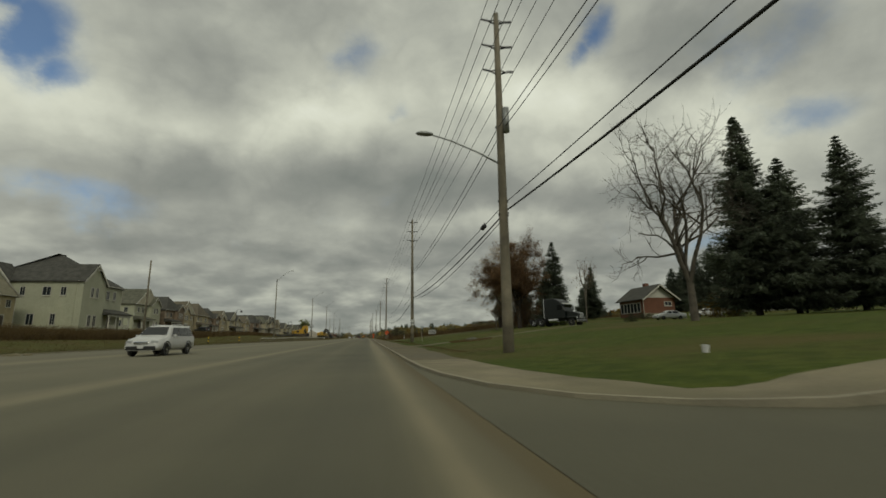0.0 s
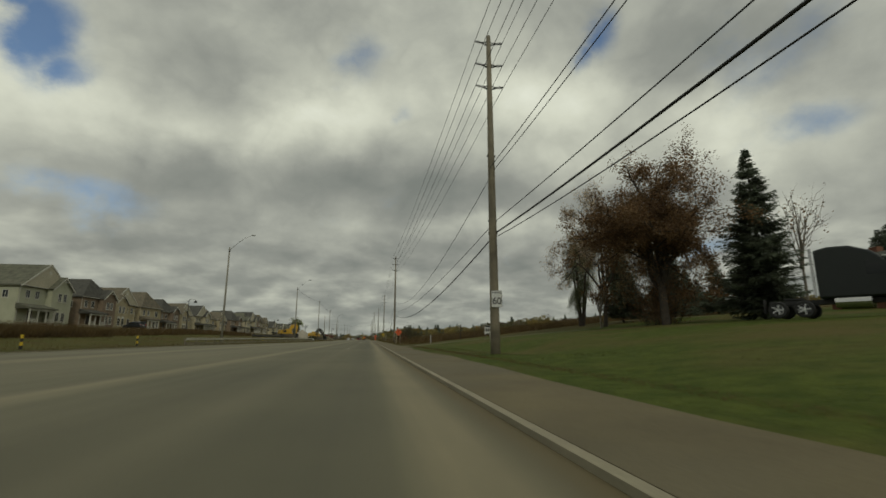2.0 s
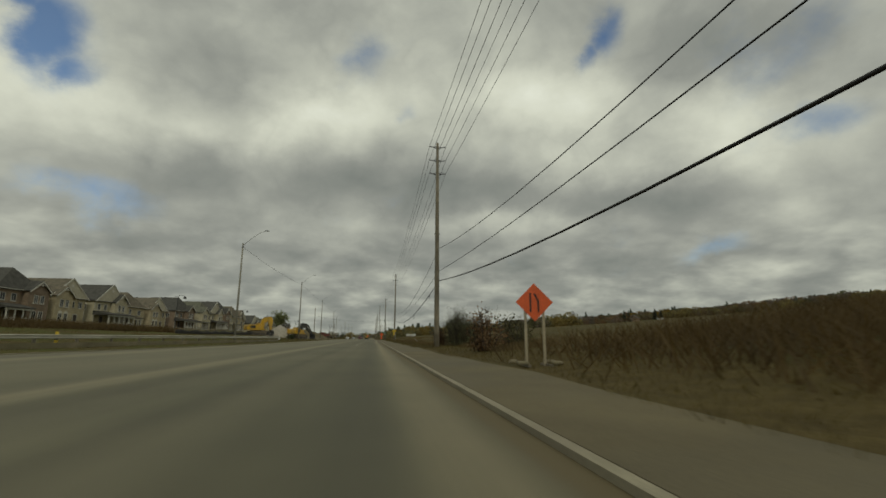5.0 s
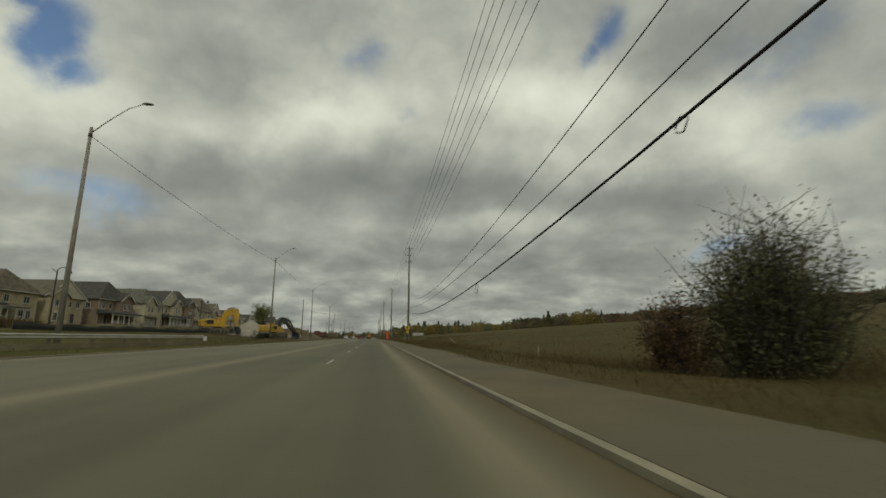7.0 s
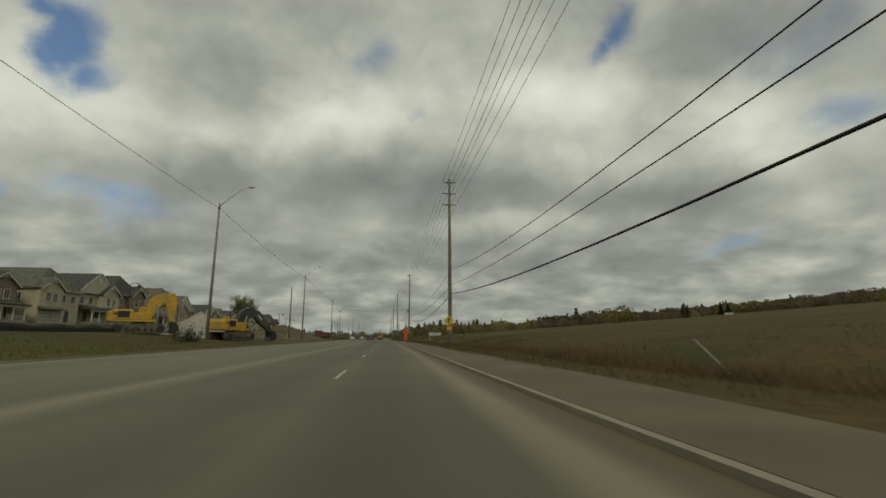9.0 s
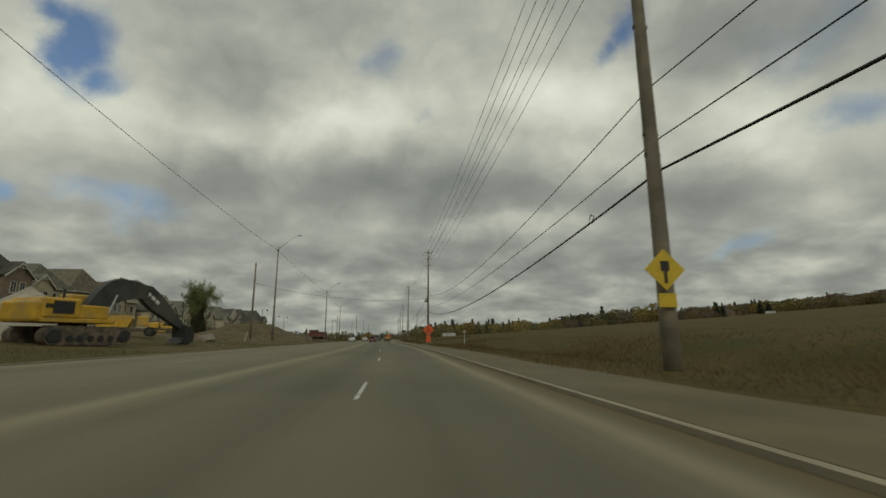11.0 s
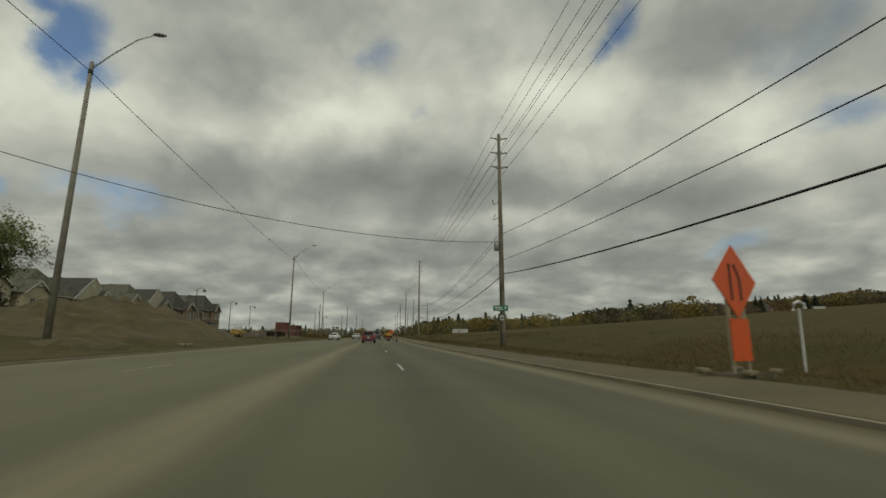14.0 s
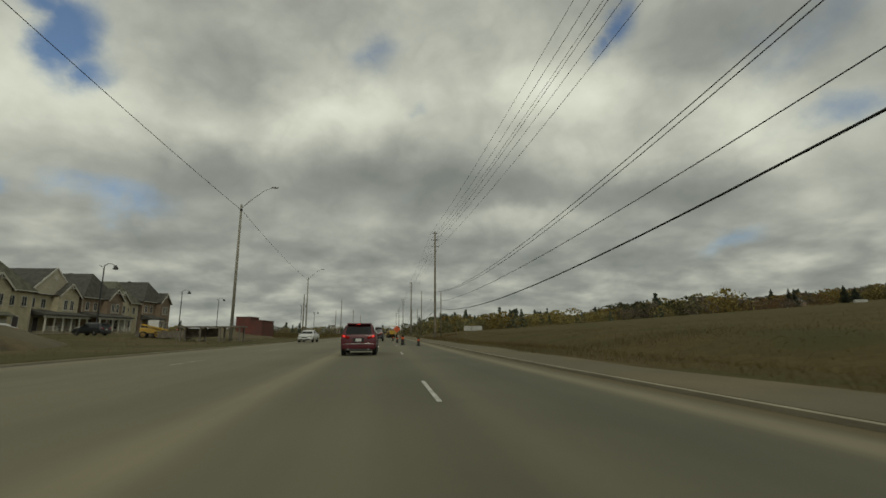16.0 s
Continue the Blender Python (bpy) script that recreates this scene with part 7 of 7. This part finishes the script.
def mailbox():
    x, y = 19.25, 110.5
    z = height(x, y)
    s = thing("mailbox", pose(x, y, z), "grey mailbox on a thin post", "mailbox")
    part("post", boxes(((0, 0, 0.9), (0.09, 0.09, 2.0))), "bark", s)
    part("box", boxes(((-0.15, 0, 2.0), (0.55, 0.25, 0.28), None, 0.06)), "metal", s)


mailbox()


M["rail"] = mat("weathered_rail", (0.50, 0.485, 0.41), 0.55, 0.0, vary=0.15, scale=0.8, dirt=(0.24, 0.22, 0.16), dirt_amount=0.5)


def guard_rail():
    """Steel-and-timber rail on short posts, following the widening road."""
    pts = [(-18.2 + 5.0 * smooth01((y - 118) / 80), y) for y in range(112, 213, 4)]
    g = thing("guard_rail", pose(pts[0][0], pts[0][1], 0), "pale roadside guard rail on wooden posts", "guard rail")
    ox, oy = pts[0]
    verts, faces = [], []
    prof = [(0.0, 0.50), (0.05, 0.56), (0.0, 0.62), (0.0, 0.68), (0.05, 0.74), (0.0, 0.80), (-0.03, 0.80), (-0.03, 0.50)]
    n = len(prof)
    for x, y in pts:
        z = height(x, y) + 0.2
        verts += [(x - ox + a, y - oy, z + b) for a, b in prof]
    for i in range(len(pts) - 1):
        for k in range(n):
            k2 = (k + 1) % n
            faces.append((i * n + k, i * n + k2, (i + 1) * n + k2, (i + 1) * n + k))
    faces += [tuple(range(n)), tuple(range((len(pts) - 1) * n, len(pts) * n))[::-1]]
    raw("rail", verts, faces, M["rail"], parent=g, label="pale galvanised rail")
    for i, (x, y) in enumerate(pts):
        z = height(x, y)
        part("post", boxes(((x - ox - 0.13, y - oy, z + 0.35), (0.18, 0.18, 1.1))), "wood", g)
    # low retaining board below
    verts, faces = [], []
    for x, y in pts:
        z = height(x, y)
        verts += [(x - ox + 0.02, y - oy, z - 0.1), (x - ox + 0.02, y - oy, z + 0.42), (x - ox - 0.03, y - oy, z + 0.42), (x - ox - 0.03, y - oy, z - 0.1)]
    for i in range(len(pts) - 1):
        for k in range(4):
            k2 = (k + 1) % 4
            faces.append((i * 4 + k, i * 4 + k2, (i + 1) * 4 + k2, (i + 1) * 4 + k))
    raw("board", verts, faces, M["drive"], parent=g)
    x, y = pts[-1]
    part("end_marker", boxes(((x - ox, y - oy + 0.4, 0.75), (0.5, 0.12, 0.5), (0, 0, 20), 0.04)), "white", g)


guard_rail()


def hazard_post(x, y):
    s = thing("hazard_post", pose(x, y, height(x, y)), "short black and yellow banded roadside post", "post", "hazard posts")
    for k in range(4):
        part("band", tubes(([(0, 0, 0.3 * k), (0, 0, 0.3 * k + 0.298)], [0.11, 0.11], 10)), "yellow_sign" if k % 2 else "black", s)


for x, y in ((-22, 70), (-22, 88), (-21.5, 106), (-16.6, 150)):
    hazard_post(x, y)


M["fabric"] = mat("black_fence_fabric", (0.035, 0.033, 0.03), 0.9, vary=0.3, scale=1, fine=20)


def silt_fence():
    s = thing("silt_fence", pose(-34, 215, height(-34, 215)), "sagging black silt fence on stakes", "fence")
    z00 = height(-34, 215)
    verts, faces = [], []
    pts = [(-34 + 0.5 * math.sin(y * 0.2), y) for y in range(215, 300, 2)]
    for i, (x, y) in enumerate(pts):
        z = height(x, y) - z00
        h = 0.78 + 0.15 * math.sin(i * 1.7)
        for t in (0.02, -0.02):
            verts += [(x + 34 + t, y - 215, z - 0.1), (x + 34 + t + 0.1, y - 215, z + h * 0.6), (x + 34 + t, y - 215, z + h)]
    for i in range(len(pts) - 1):
        o = i * 6
        for a, b in ((0, 1), (1, 2), (4, 3), (5, 4), (2, 5)):
            faces.append((o + a, o + b, o + 6 + b, o + 6 + a))
    raw("fabric", verts, faces, M["fabric"], parent=s)
    for x, y in pts[::2]:
        part("stake", boxes(((x + 34 - 0.06, y - 215, height(x, y) - z00 + 0.4), (0.05, 0.05, 1.2))), "wood", s)


silt_fence()


def drape(name, line, half, material, label, category="driveway", lift=0.02):
    """A strip laid on the land along a plan line, with its edges let into the ground."""
    verts, faces = [], []
    n = 9
    dense = []
    for (xa, ya), (xb, yb), ha, hb in zip(line, line[1:], half, half[1:]):
        m = max(2, int(math.hypot(xb - xa, yb - ya) / 0.8))
        dense += [(xa + (xb - xa) * k / m, ya + (yb - ya) * k / m, ha + (hb - ha) * k / m) for k in range(m)]
    dense.append((*line[-1], half[-1]))
    for i, (x, y, w) in enumerate(dense):
        a, b = dense[max(0, i - 1)], dense[min(len(dense) - 1, i + 1)]
        d = Vector((b[0] - a[0], b[1] - a[1])).normalized()
        for k in range(n):
            s = (2 * k / (n - 1) - 1) * w * (1 + 0.05 * math.sin(i * 0.9 + k))
            px, py = x - d.y * s, y + d.x * s
            z = max(height(px, py), 0.076) + lift
            verts.append((px, py, z - (0.2 if k in (0, n - 1) or i in (0, len(dense) - 1) else 0)))
    for i in range(len(dense) - 1):
        for k in range(n - 1):
            o = i * n + k
            faces.append((o, o + 1, o + n + 1, o + n))
    return raw(name, verts, faces, M[material], label, category, "structure", smooth=False)


M["track_path"] = mat("trodden_gravel_track", (0.165, 0.143, 0.088), 0.95, vary=0.25, scale=0.6, fine=25, bump=0.4, dirt=(0.10, 0.10, 0.045), dirt_amount=0.8)
drape("driveway", [(9.2, 43.0), (14, 45.5), (20, 48), (27, 53), (36, 58.5), (50, 62)], [2.2, 1.2, 0.95, 0.95, 1.2, 1.8], "track_path", "sandy gravel driveway across the lawn")
drape("driveway", [(9.2, 101.0), (13, 102.2), (17, 102.5), (24, 101), (34, 98)], [3.0, 1.7, 1.0, 0.9, 0.9], "track_path", "sandy track across the lawn edge")


def side_street():
    """Asphalt apron from the road round the corner, its kerb and the walk behind it."""
    verts, faces, n = [], [], 14
    xs = [7.6, 7.75, 8.0, 8.25, 8.5, 8.9, 9.4, 10, 10.6, 11.3, 12, 13, 14, 15, 18, 22, 28, 36, 46, 58]
    for x in xs:
        y1 = corner(x)
        for k in range(n):
            y = -12 + (y1 + 12) * k / (n - 1)
            z = 0.006 + (0 if x < 10 else max(0, height(x, 12) + 0.02) * smooth01((x - 10) / 6))
            verts.append((x, y, z))
    for i in range(len(xs) - 1):
        for k in range(n - 1):
            o = i * n + k
            faces.append((o, o + n, o + n + 1, o + 1))
    street = raw("side_street", verts, faces, M["asphalt"], "worn asphalt side street joining the road", "road", "structure")
    uv = street.data.uv_layers.new(name="UVMap")
    for lp in street.data.loops:
        v = street.data.vertices[lp.vertex_index].co
        uv.data[lp.index].uv = (2.5 + 0.1 * v.y, v.x)
    edge = [(x, corner(x)) for x in (7.76, 7.8, 7.87, 8.0, 8.25, 8.5, 8.9, 9.4, 10, 10.6, 11.3, 12, 13, 14, 16, 20, 30, 45)]
    edge[0] = (7.76, 18.2)
    for name, o0, o1, lift, mat_, label, cat in (("corner_kerb", 0.0, 0.14, 0.0, "kerb", "pale concrete kerb round the street corner", "kerb"), ("corner_walk", 0.145, 2.3, -0.004, "drive", "pale sandy walk round the street corner", "pavement")):
        vs, fs = [], []
        for i, (x, y) in enumerate(edge):
            a, b = Vector(edge[max(0, i - 1)]), Vector(edge[min(len(edge) - 1, i + 1)])
            d = (b - a).normalized()
            nrm = Vector((-d.y, d.x))
            base = 0.078 + max(0, height(x + 2, y + 4) - 0.07) * smooth01((x - 9.5) / 6)
            for o, dz in ((o0, -0.3), (o0, 0), (o1, 0.0), (o1, -0.3)):
                p = Vector((x, y)) + nrm * o
                vs.append((p.x, p.y, base + lift + dz))
        for i in range(len(edge) - 1):
            for k in range(3):
                o = i * 4 + k
                fs.append((o, o + 1, o + 5, o + 4))
        raw(name, vs, fs, M[mat_], label, cat, "structure")


side_street()


def litter(x, y, label, material="white"):
    s = thing("bucket", pose(x, y, height(x, y), 0, 8, 20), label, "bucket")
    part("body", tubes(([(0, 0, 0), (0, 0, 0.2)], [0.08, 0.1], 12)), material, s)
    part("rim", tubes(([(0, 0, 0.19), (0, 0, 0.215)], [0.11, 0.11], 12)), material, s)


litter(15.4, 11.4, "small white bucket standing on the lawn")


def plank_stack(x, y, turn, label):
    s = thing("timber_stack", pose(x, y, height(x, y), 0, 0, turn), label, "timber stack", "timber stacks")
    rng = random.Random(int(x * 7 + y))
    for k in range(5):
        for j in range(3):
            part("plank", boxes(((-0.5 + 0.5 * j, rng.uniform(-0.15, 0.15), 0.25 + 0.16 * k), (0.4, 4.2, 0.13))), "bark_pale", s)
    for yy in (-1.4, 1.4):
        part("bearer", boxes(((0, yy, 0.08), (1.8, 0.15, 0.16))), "wood", s)


plank_stack(-31.0, 404.0, 60, "stack of rough timber on the building site")
plank_stack(-25.5, 399.0, 80, "stack of rough timber on the building site")


def trestle(x, y, turn, label):
    """A long site table: boards on legs."""
    s = thing("site_table", pose(x, y, height(x, y), 0, 0, turn), label, "table")
    part("top", boxes(((0, 0, 1.55), (1.6, 6.6, 0.14))), "bark_pale", s)
    part("side_board", boxes(((0.7, 1.4, 0.95), (0.05, 3.4, 0.9))), "bark_pale", s)
    for sx in (-0.6, 0.6):
        for sy in (-3.0, -1.0, 1.0, 3.0):
            part("leg", boxes(((sx, sy, 0.75), (0.14, 0.14, 1.5))), "bark_pale", s)


trestle(-17.7, 389.0, 86, "long rough plank table on the building site")
slab = thing("plywood_sheet", pose(-22.3, 311.5, height(-22.3, 311.5) + 0.45, 14, -12, 25), "weathered plywood sheet leaning on soil", "plywood sheet")
part("sheet", boxes(((0, 0, 0), (2.6, 3.6, 0.05))), "bark_pale", slab)
part("batten", boxes(((0, 0, -0.06), (0.1, 3.4, 0.08))), "wood", slab)


def barrel():
    s = thing("traffic_drum", pose(0, 0, 0), "black traffic drum with an orange band", "traffic drum", "traffic drums")
    for k in range(5):
        part("band", tubes(([(0, 0, 0.08 + 0.2 * k), (0, 0, 0.08 + 0.2 * k + 0.198)], [0.2 - 0.01 * k, 0.195 - 0.01 * k], 14)), "orange" if k == 3 else "black", s)
    part("base", tubes(([(0, 0, 0), (0, 0, 0.08)], [0.3, 0.28], 14)), "black", s)
    return s


b0 = barrel()
for i, (x, y) in enumerate(((1.9, 378), (3.1, 375.5), (1.65, 388), (1.35, 402), (3.4, 440), (2.4, 462), (0.9, 474))):
    if i:
        copy_thing(b0, pose(x, y, 0.0) @ Matrix.Scale(0.78, 4))
    else:
        b0.matrix_world = pose(x, y, 0.0) @ Matrix.Scale(0.78, 4)


def roller():
    s = thing("road_roller", pose(1.6, 452, 0, 0, 0, 10), "yellow road roller at the works", "road roller")
    part("drum", tubes(([(-1.0, 1.6, 0.75), (1.0, 1.6, 0.75)], [0.75, 0.75], 20)), "track", s)
    part("body", boxes(((0, -0.6, 1.3), (1.8, 3.0, 0.9), None, 0.1)), "yellow", s)
    part("yoke", boxes(((-1.1, 1.3, 0.9), (0.12, 1.8, 0.3)), ((1.1, 1.3, 0.9), (0.12, 1.8, 0.3))), "yellow", s)
    part("roof", boxes(((0, -0.3, 2.85), (1.8, 1.9, 0.12), None, 0.04)), "yellow", s)
    for sx in (-0.8, 0.8):
        for sy in (-1.1, 0.5):
            part("roof_post", boxes(((sx, sy, 2.25), (0.08, 0.08, 1.2))), "black", s)
    for sx in (-1, 1):
        wheel(s, sx * 0.8, -1.3, 0.7, 0.5, sx, "yellow")


roller()


def double_lamp(x, y, top):
    """Ornamental street lamp among the houses."""
    z = height(x, y)
    s = thing("estate_lamp", pose(x, y, z), "dark ornamental lamp post with curved arm", "lamp post", "estate lamps")
    h = top - z
    part("post", tubes(([(0, 0, -0.2), (0, 0, h)], [0.13, 0.08], 8)), "dark_metal", s)
    part("arm", tubes(([(0, 0, h), (0.5, 0, h + 0.35), (1.1, 0, h + 0.3), (1.6, 0, h - 0.05)], [0.05] * 4, 6)), "dark_metal", s)
    part("lantern", tubes(([(1.6, 0, h - 0.6), (1.6, 0, h - 0.5), (1.6, 0, h - 0.05), (1.6, 0, h + 0.1)], [0.1, 0.42, 0.22, 0.05], 10)), "dark_metal", s)
    part("scroll", tubes(([(0, 0, h - 0.5), (-0.4, 0, h - 0.1), (-0.7, 0, h + 0.1)], [0.04] * 3, 6)), "dark_metal", s)


for x, y, top in ((-40, 171, 10.7), (-41, 231, 10.7), (-42, 291, 10.7), (-45.5, 357, 10.8), (-42.5, 412, 11.3), (-48, 452, 11), (-53, 490, 12), (-30, 505, 11), (-34, 560, 11)):
    double_lamp(x, y, top)


def splice_case(x, y, z, label, long=0.7, r=0.13):
    s = thing("splice_case", pose(x, y, z), label, "cable box", "cable fittings")
    part("body", tubes(([(0, -long / 2, -r), (0, -long * 0.4, -r * 1.1), (0, long * 0.4, -r * 1.1), (0, long / 2, -r)], [r * 0.6, r, r, r * 0.6], 10)), "cable", s)
    part("strap", boxes(((0, -long * 0.3, 0), (0.04, 0.03, r * 1.2)), ((0, long * 0.3, 0), (0.04, 0.03, r * 1.2))), "dark_metal", s)


splice_case(12.8, 25.1, 7.39, "black splice case hanging on the telephone cable")


def cable_loop(x, y, z, r, label):
    s = thing("cable_loop", pose(x, y, z), label, "cable", "cable fittings")
    part("coil", tubes(([(0.03 * math.sin(3 * a), r * math.cos(a) * 1.3, -r + r * math.sin(a)) for a in [2 * math.pi * k / 20 for k in range(19)]], [0.02] * 19, 5)), "cable", s)
    part("tie", tubes(([(0, 0, -0.05), (0, 0, 0.08)], [0.012, 0.012], 5)), "cable", s)


cable_loop(12.75, 159.4, 6.38, 0.24, "loop of spare cable hanging from the line")
cable_loop(12.75, 188.2, 4.66, 0.34, "loop of spare cable hanging from the line")
cable_loop(12.6, 166.0, 5.92, 0.17, "loop of spare cable hanging from the line")
cable_loop(12.75, 260.1, 5.98, 0.16, "loop of spare cable hanging from the line")


def rubble(x, y, n, wide, seed, label):
    rng = random.Random(seed)
    s = thing("rubble_heap", pose(x, y, height(x, y)), label, "rubble", "rubble")
    for k in range(n):
        w = rng.uniform(0.15, 0.45)
        part("stone", boxes(((rng.uniform(-wide, wide), rng.uniform(-wide, wide), w * 0.25), (w, w * rng.uniform(0.5, 1.2), w * 0.6), (rng.uniform(-20, 20), rng.uniform(-20, 20), rng.uniform(0, 90)), w * 0.15)), "drive", s)


rubble(-17.5, 36.0, 9, 0.7, 5, "small heap of broken concrete by the kerb")
rubble(-13.6, 338.0, 7, 0.9, 6, "broken lumps of soil and stone by the kerb")
rubble(-15.0, 296.0, 8, 1.2, 7, "broken lumps of soil and stone by the kerb")


def survey_stake(x, y, tall, lean):
    s = thing("survey_stake", pose(x, y, height(x, y), 0, lean, 0), "thin pale survey stake", "stake", "survey stakes")
    part("stake", boxes(((0, 0, tall / 2 - 0.1), (0.05, 0.03, tall + 0.2))), "bark_pale", s)
    part("ribbon", boxes(((0.04, 0, tall * 0.9), (0.12, 0.01, 0.05))), "orange", s)


for x, y, tall, lean in ((-14.5, 303, 1.2, 6), (-13.9, 372, 1.3, -4), (11.5, 402, 1.2, 3), (8.5, 418, 1.3, -5), (9.2, 396, 1.2, 8)):
    survey_stake(x, y, tall, lean)


M["boulder"] = mat("lichen_grey_stone", (0.12, 0.115, 0.085), 0.95, vary=0.3, scale=3, fine=30, bump=0.6)


def boulder(x, y, wide, long, tall, seed, label):
    rng = np.random.default_rng(seed)
    bm = bmesh.new()
    bmesh.ops.create_icosphere(bm, subdivisions=4, radius=1.0)
    for v in bm.verts:
        k = 1 + 0.3 * noise.fractal(v.co * 0.9 + Vector((seed, 0, 0)), 1.0, 2.0, 4)
        v.co = Vector((v.co.x * wide * k, v.co.y * long * k, max(-0.3, v.co.z) * tall * k))
    ob = solo("boulder", bm, "boulder", label, "boulder", smooth=True)
    ob.matrix_world = pose(x, y, height(x, y) - 0.05)


boulder(16.2, 43.4, 0.6, 0.5, 0.36, 3, "flat grey boulder lying on the lawn")


def plank(x, y, long, turn, label):
    s = thing("plank", pose(x, y, height(x, y) + 0.06, 0, 3, turn), label, "plank", "loose planks")
    part("board", boxes(((0, 0, 0), (0.28, long, 0.07), None, 0.01)), "bark_pale", s)
    part("cleat", boxes(((0, long * 0.4, 0.06), (0.26, 0.1, 0.06))), "wood", s)


for x, y, long, turn in ((-17.5, 303.0, 3.0, 60), (-23.0, 316.0, 3.6, 35), (-14.2, 330.0, 2.4, 80), (-20.5, 334.0, 3.2, 20), (-24.0, 369.0, 3.4, 75), (-16.5, 397.0, 3.0, 50), (-21.0, 402.0, 3.8, 85), (-31.0, 407.0, 4.0, 88)):
    plank(x, y, long, turn, "loose rough plank lying on the soil")
rubble(-17.0, 321.0, 12, 1.6, 8, "broken lumps of soil and stone on the site")
rubble(-22.5, 311.0, 14, 2.0, 9, "broken lumps of soil and stone on the site")
rubble(-26.0, 331.0, 12, 2.2, 10, "broken lumps of soil and stone on the site")
rubble(-19.0, 392.0, 12, 2.0, 11, "broken lumps of soil and stone on the site")


def skid_loader(x, y, turn):
    s = thing("skid_loader", pose(x, y, height(x, y), 0, 0, turn), "small yellow loader with a white cab on the site", "loader")
    part("body", boxes(((0, 0, 0.95), (1.3, 2.4, 0.7), None, 0.08)), "yellow", s)
    cab = part("cab", boxes(((0, 0.2, 1.75), (1.05, 1.2, 1.0), None, 0.06)), "white", s)
    part("window", boxes(((0, 0.82, 1.8), (0.85, 0.04, 0.7)), ((0, -0.42, 1.8), (0.85, 0.04, 0.6))), "car_glass", cab)
    for k in (-1, 1):
        part("lift_arm", boxes(((k * 0.78, 0.4, 1.35), (0.14, 2.9, 0.18), (-14, 0, 0))), "yellow", s)
        for wy in (-0.75, 0.75):
            wheel(s, k * 0.85, wy, 0.42, 0.32, k, "yellow")
    part("bucket", prism(bmesh.new(), [(1.6, 0.15), (2.3, 0.1), (2.35, 0.2), (1.8, 0.35), (1.75, 0.8), (1.6, 0.8)], 1.8, Matrix.Rotation(radians(90), 4, "Z")), "track", s)


skid_loader(-29.5, 401.0, -70)
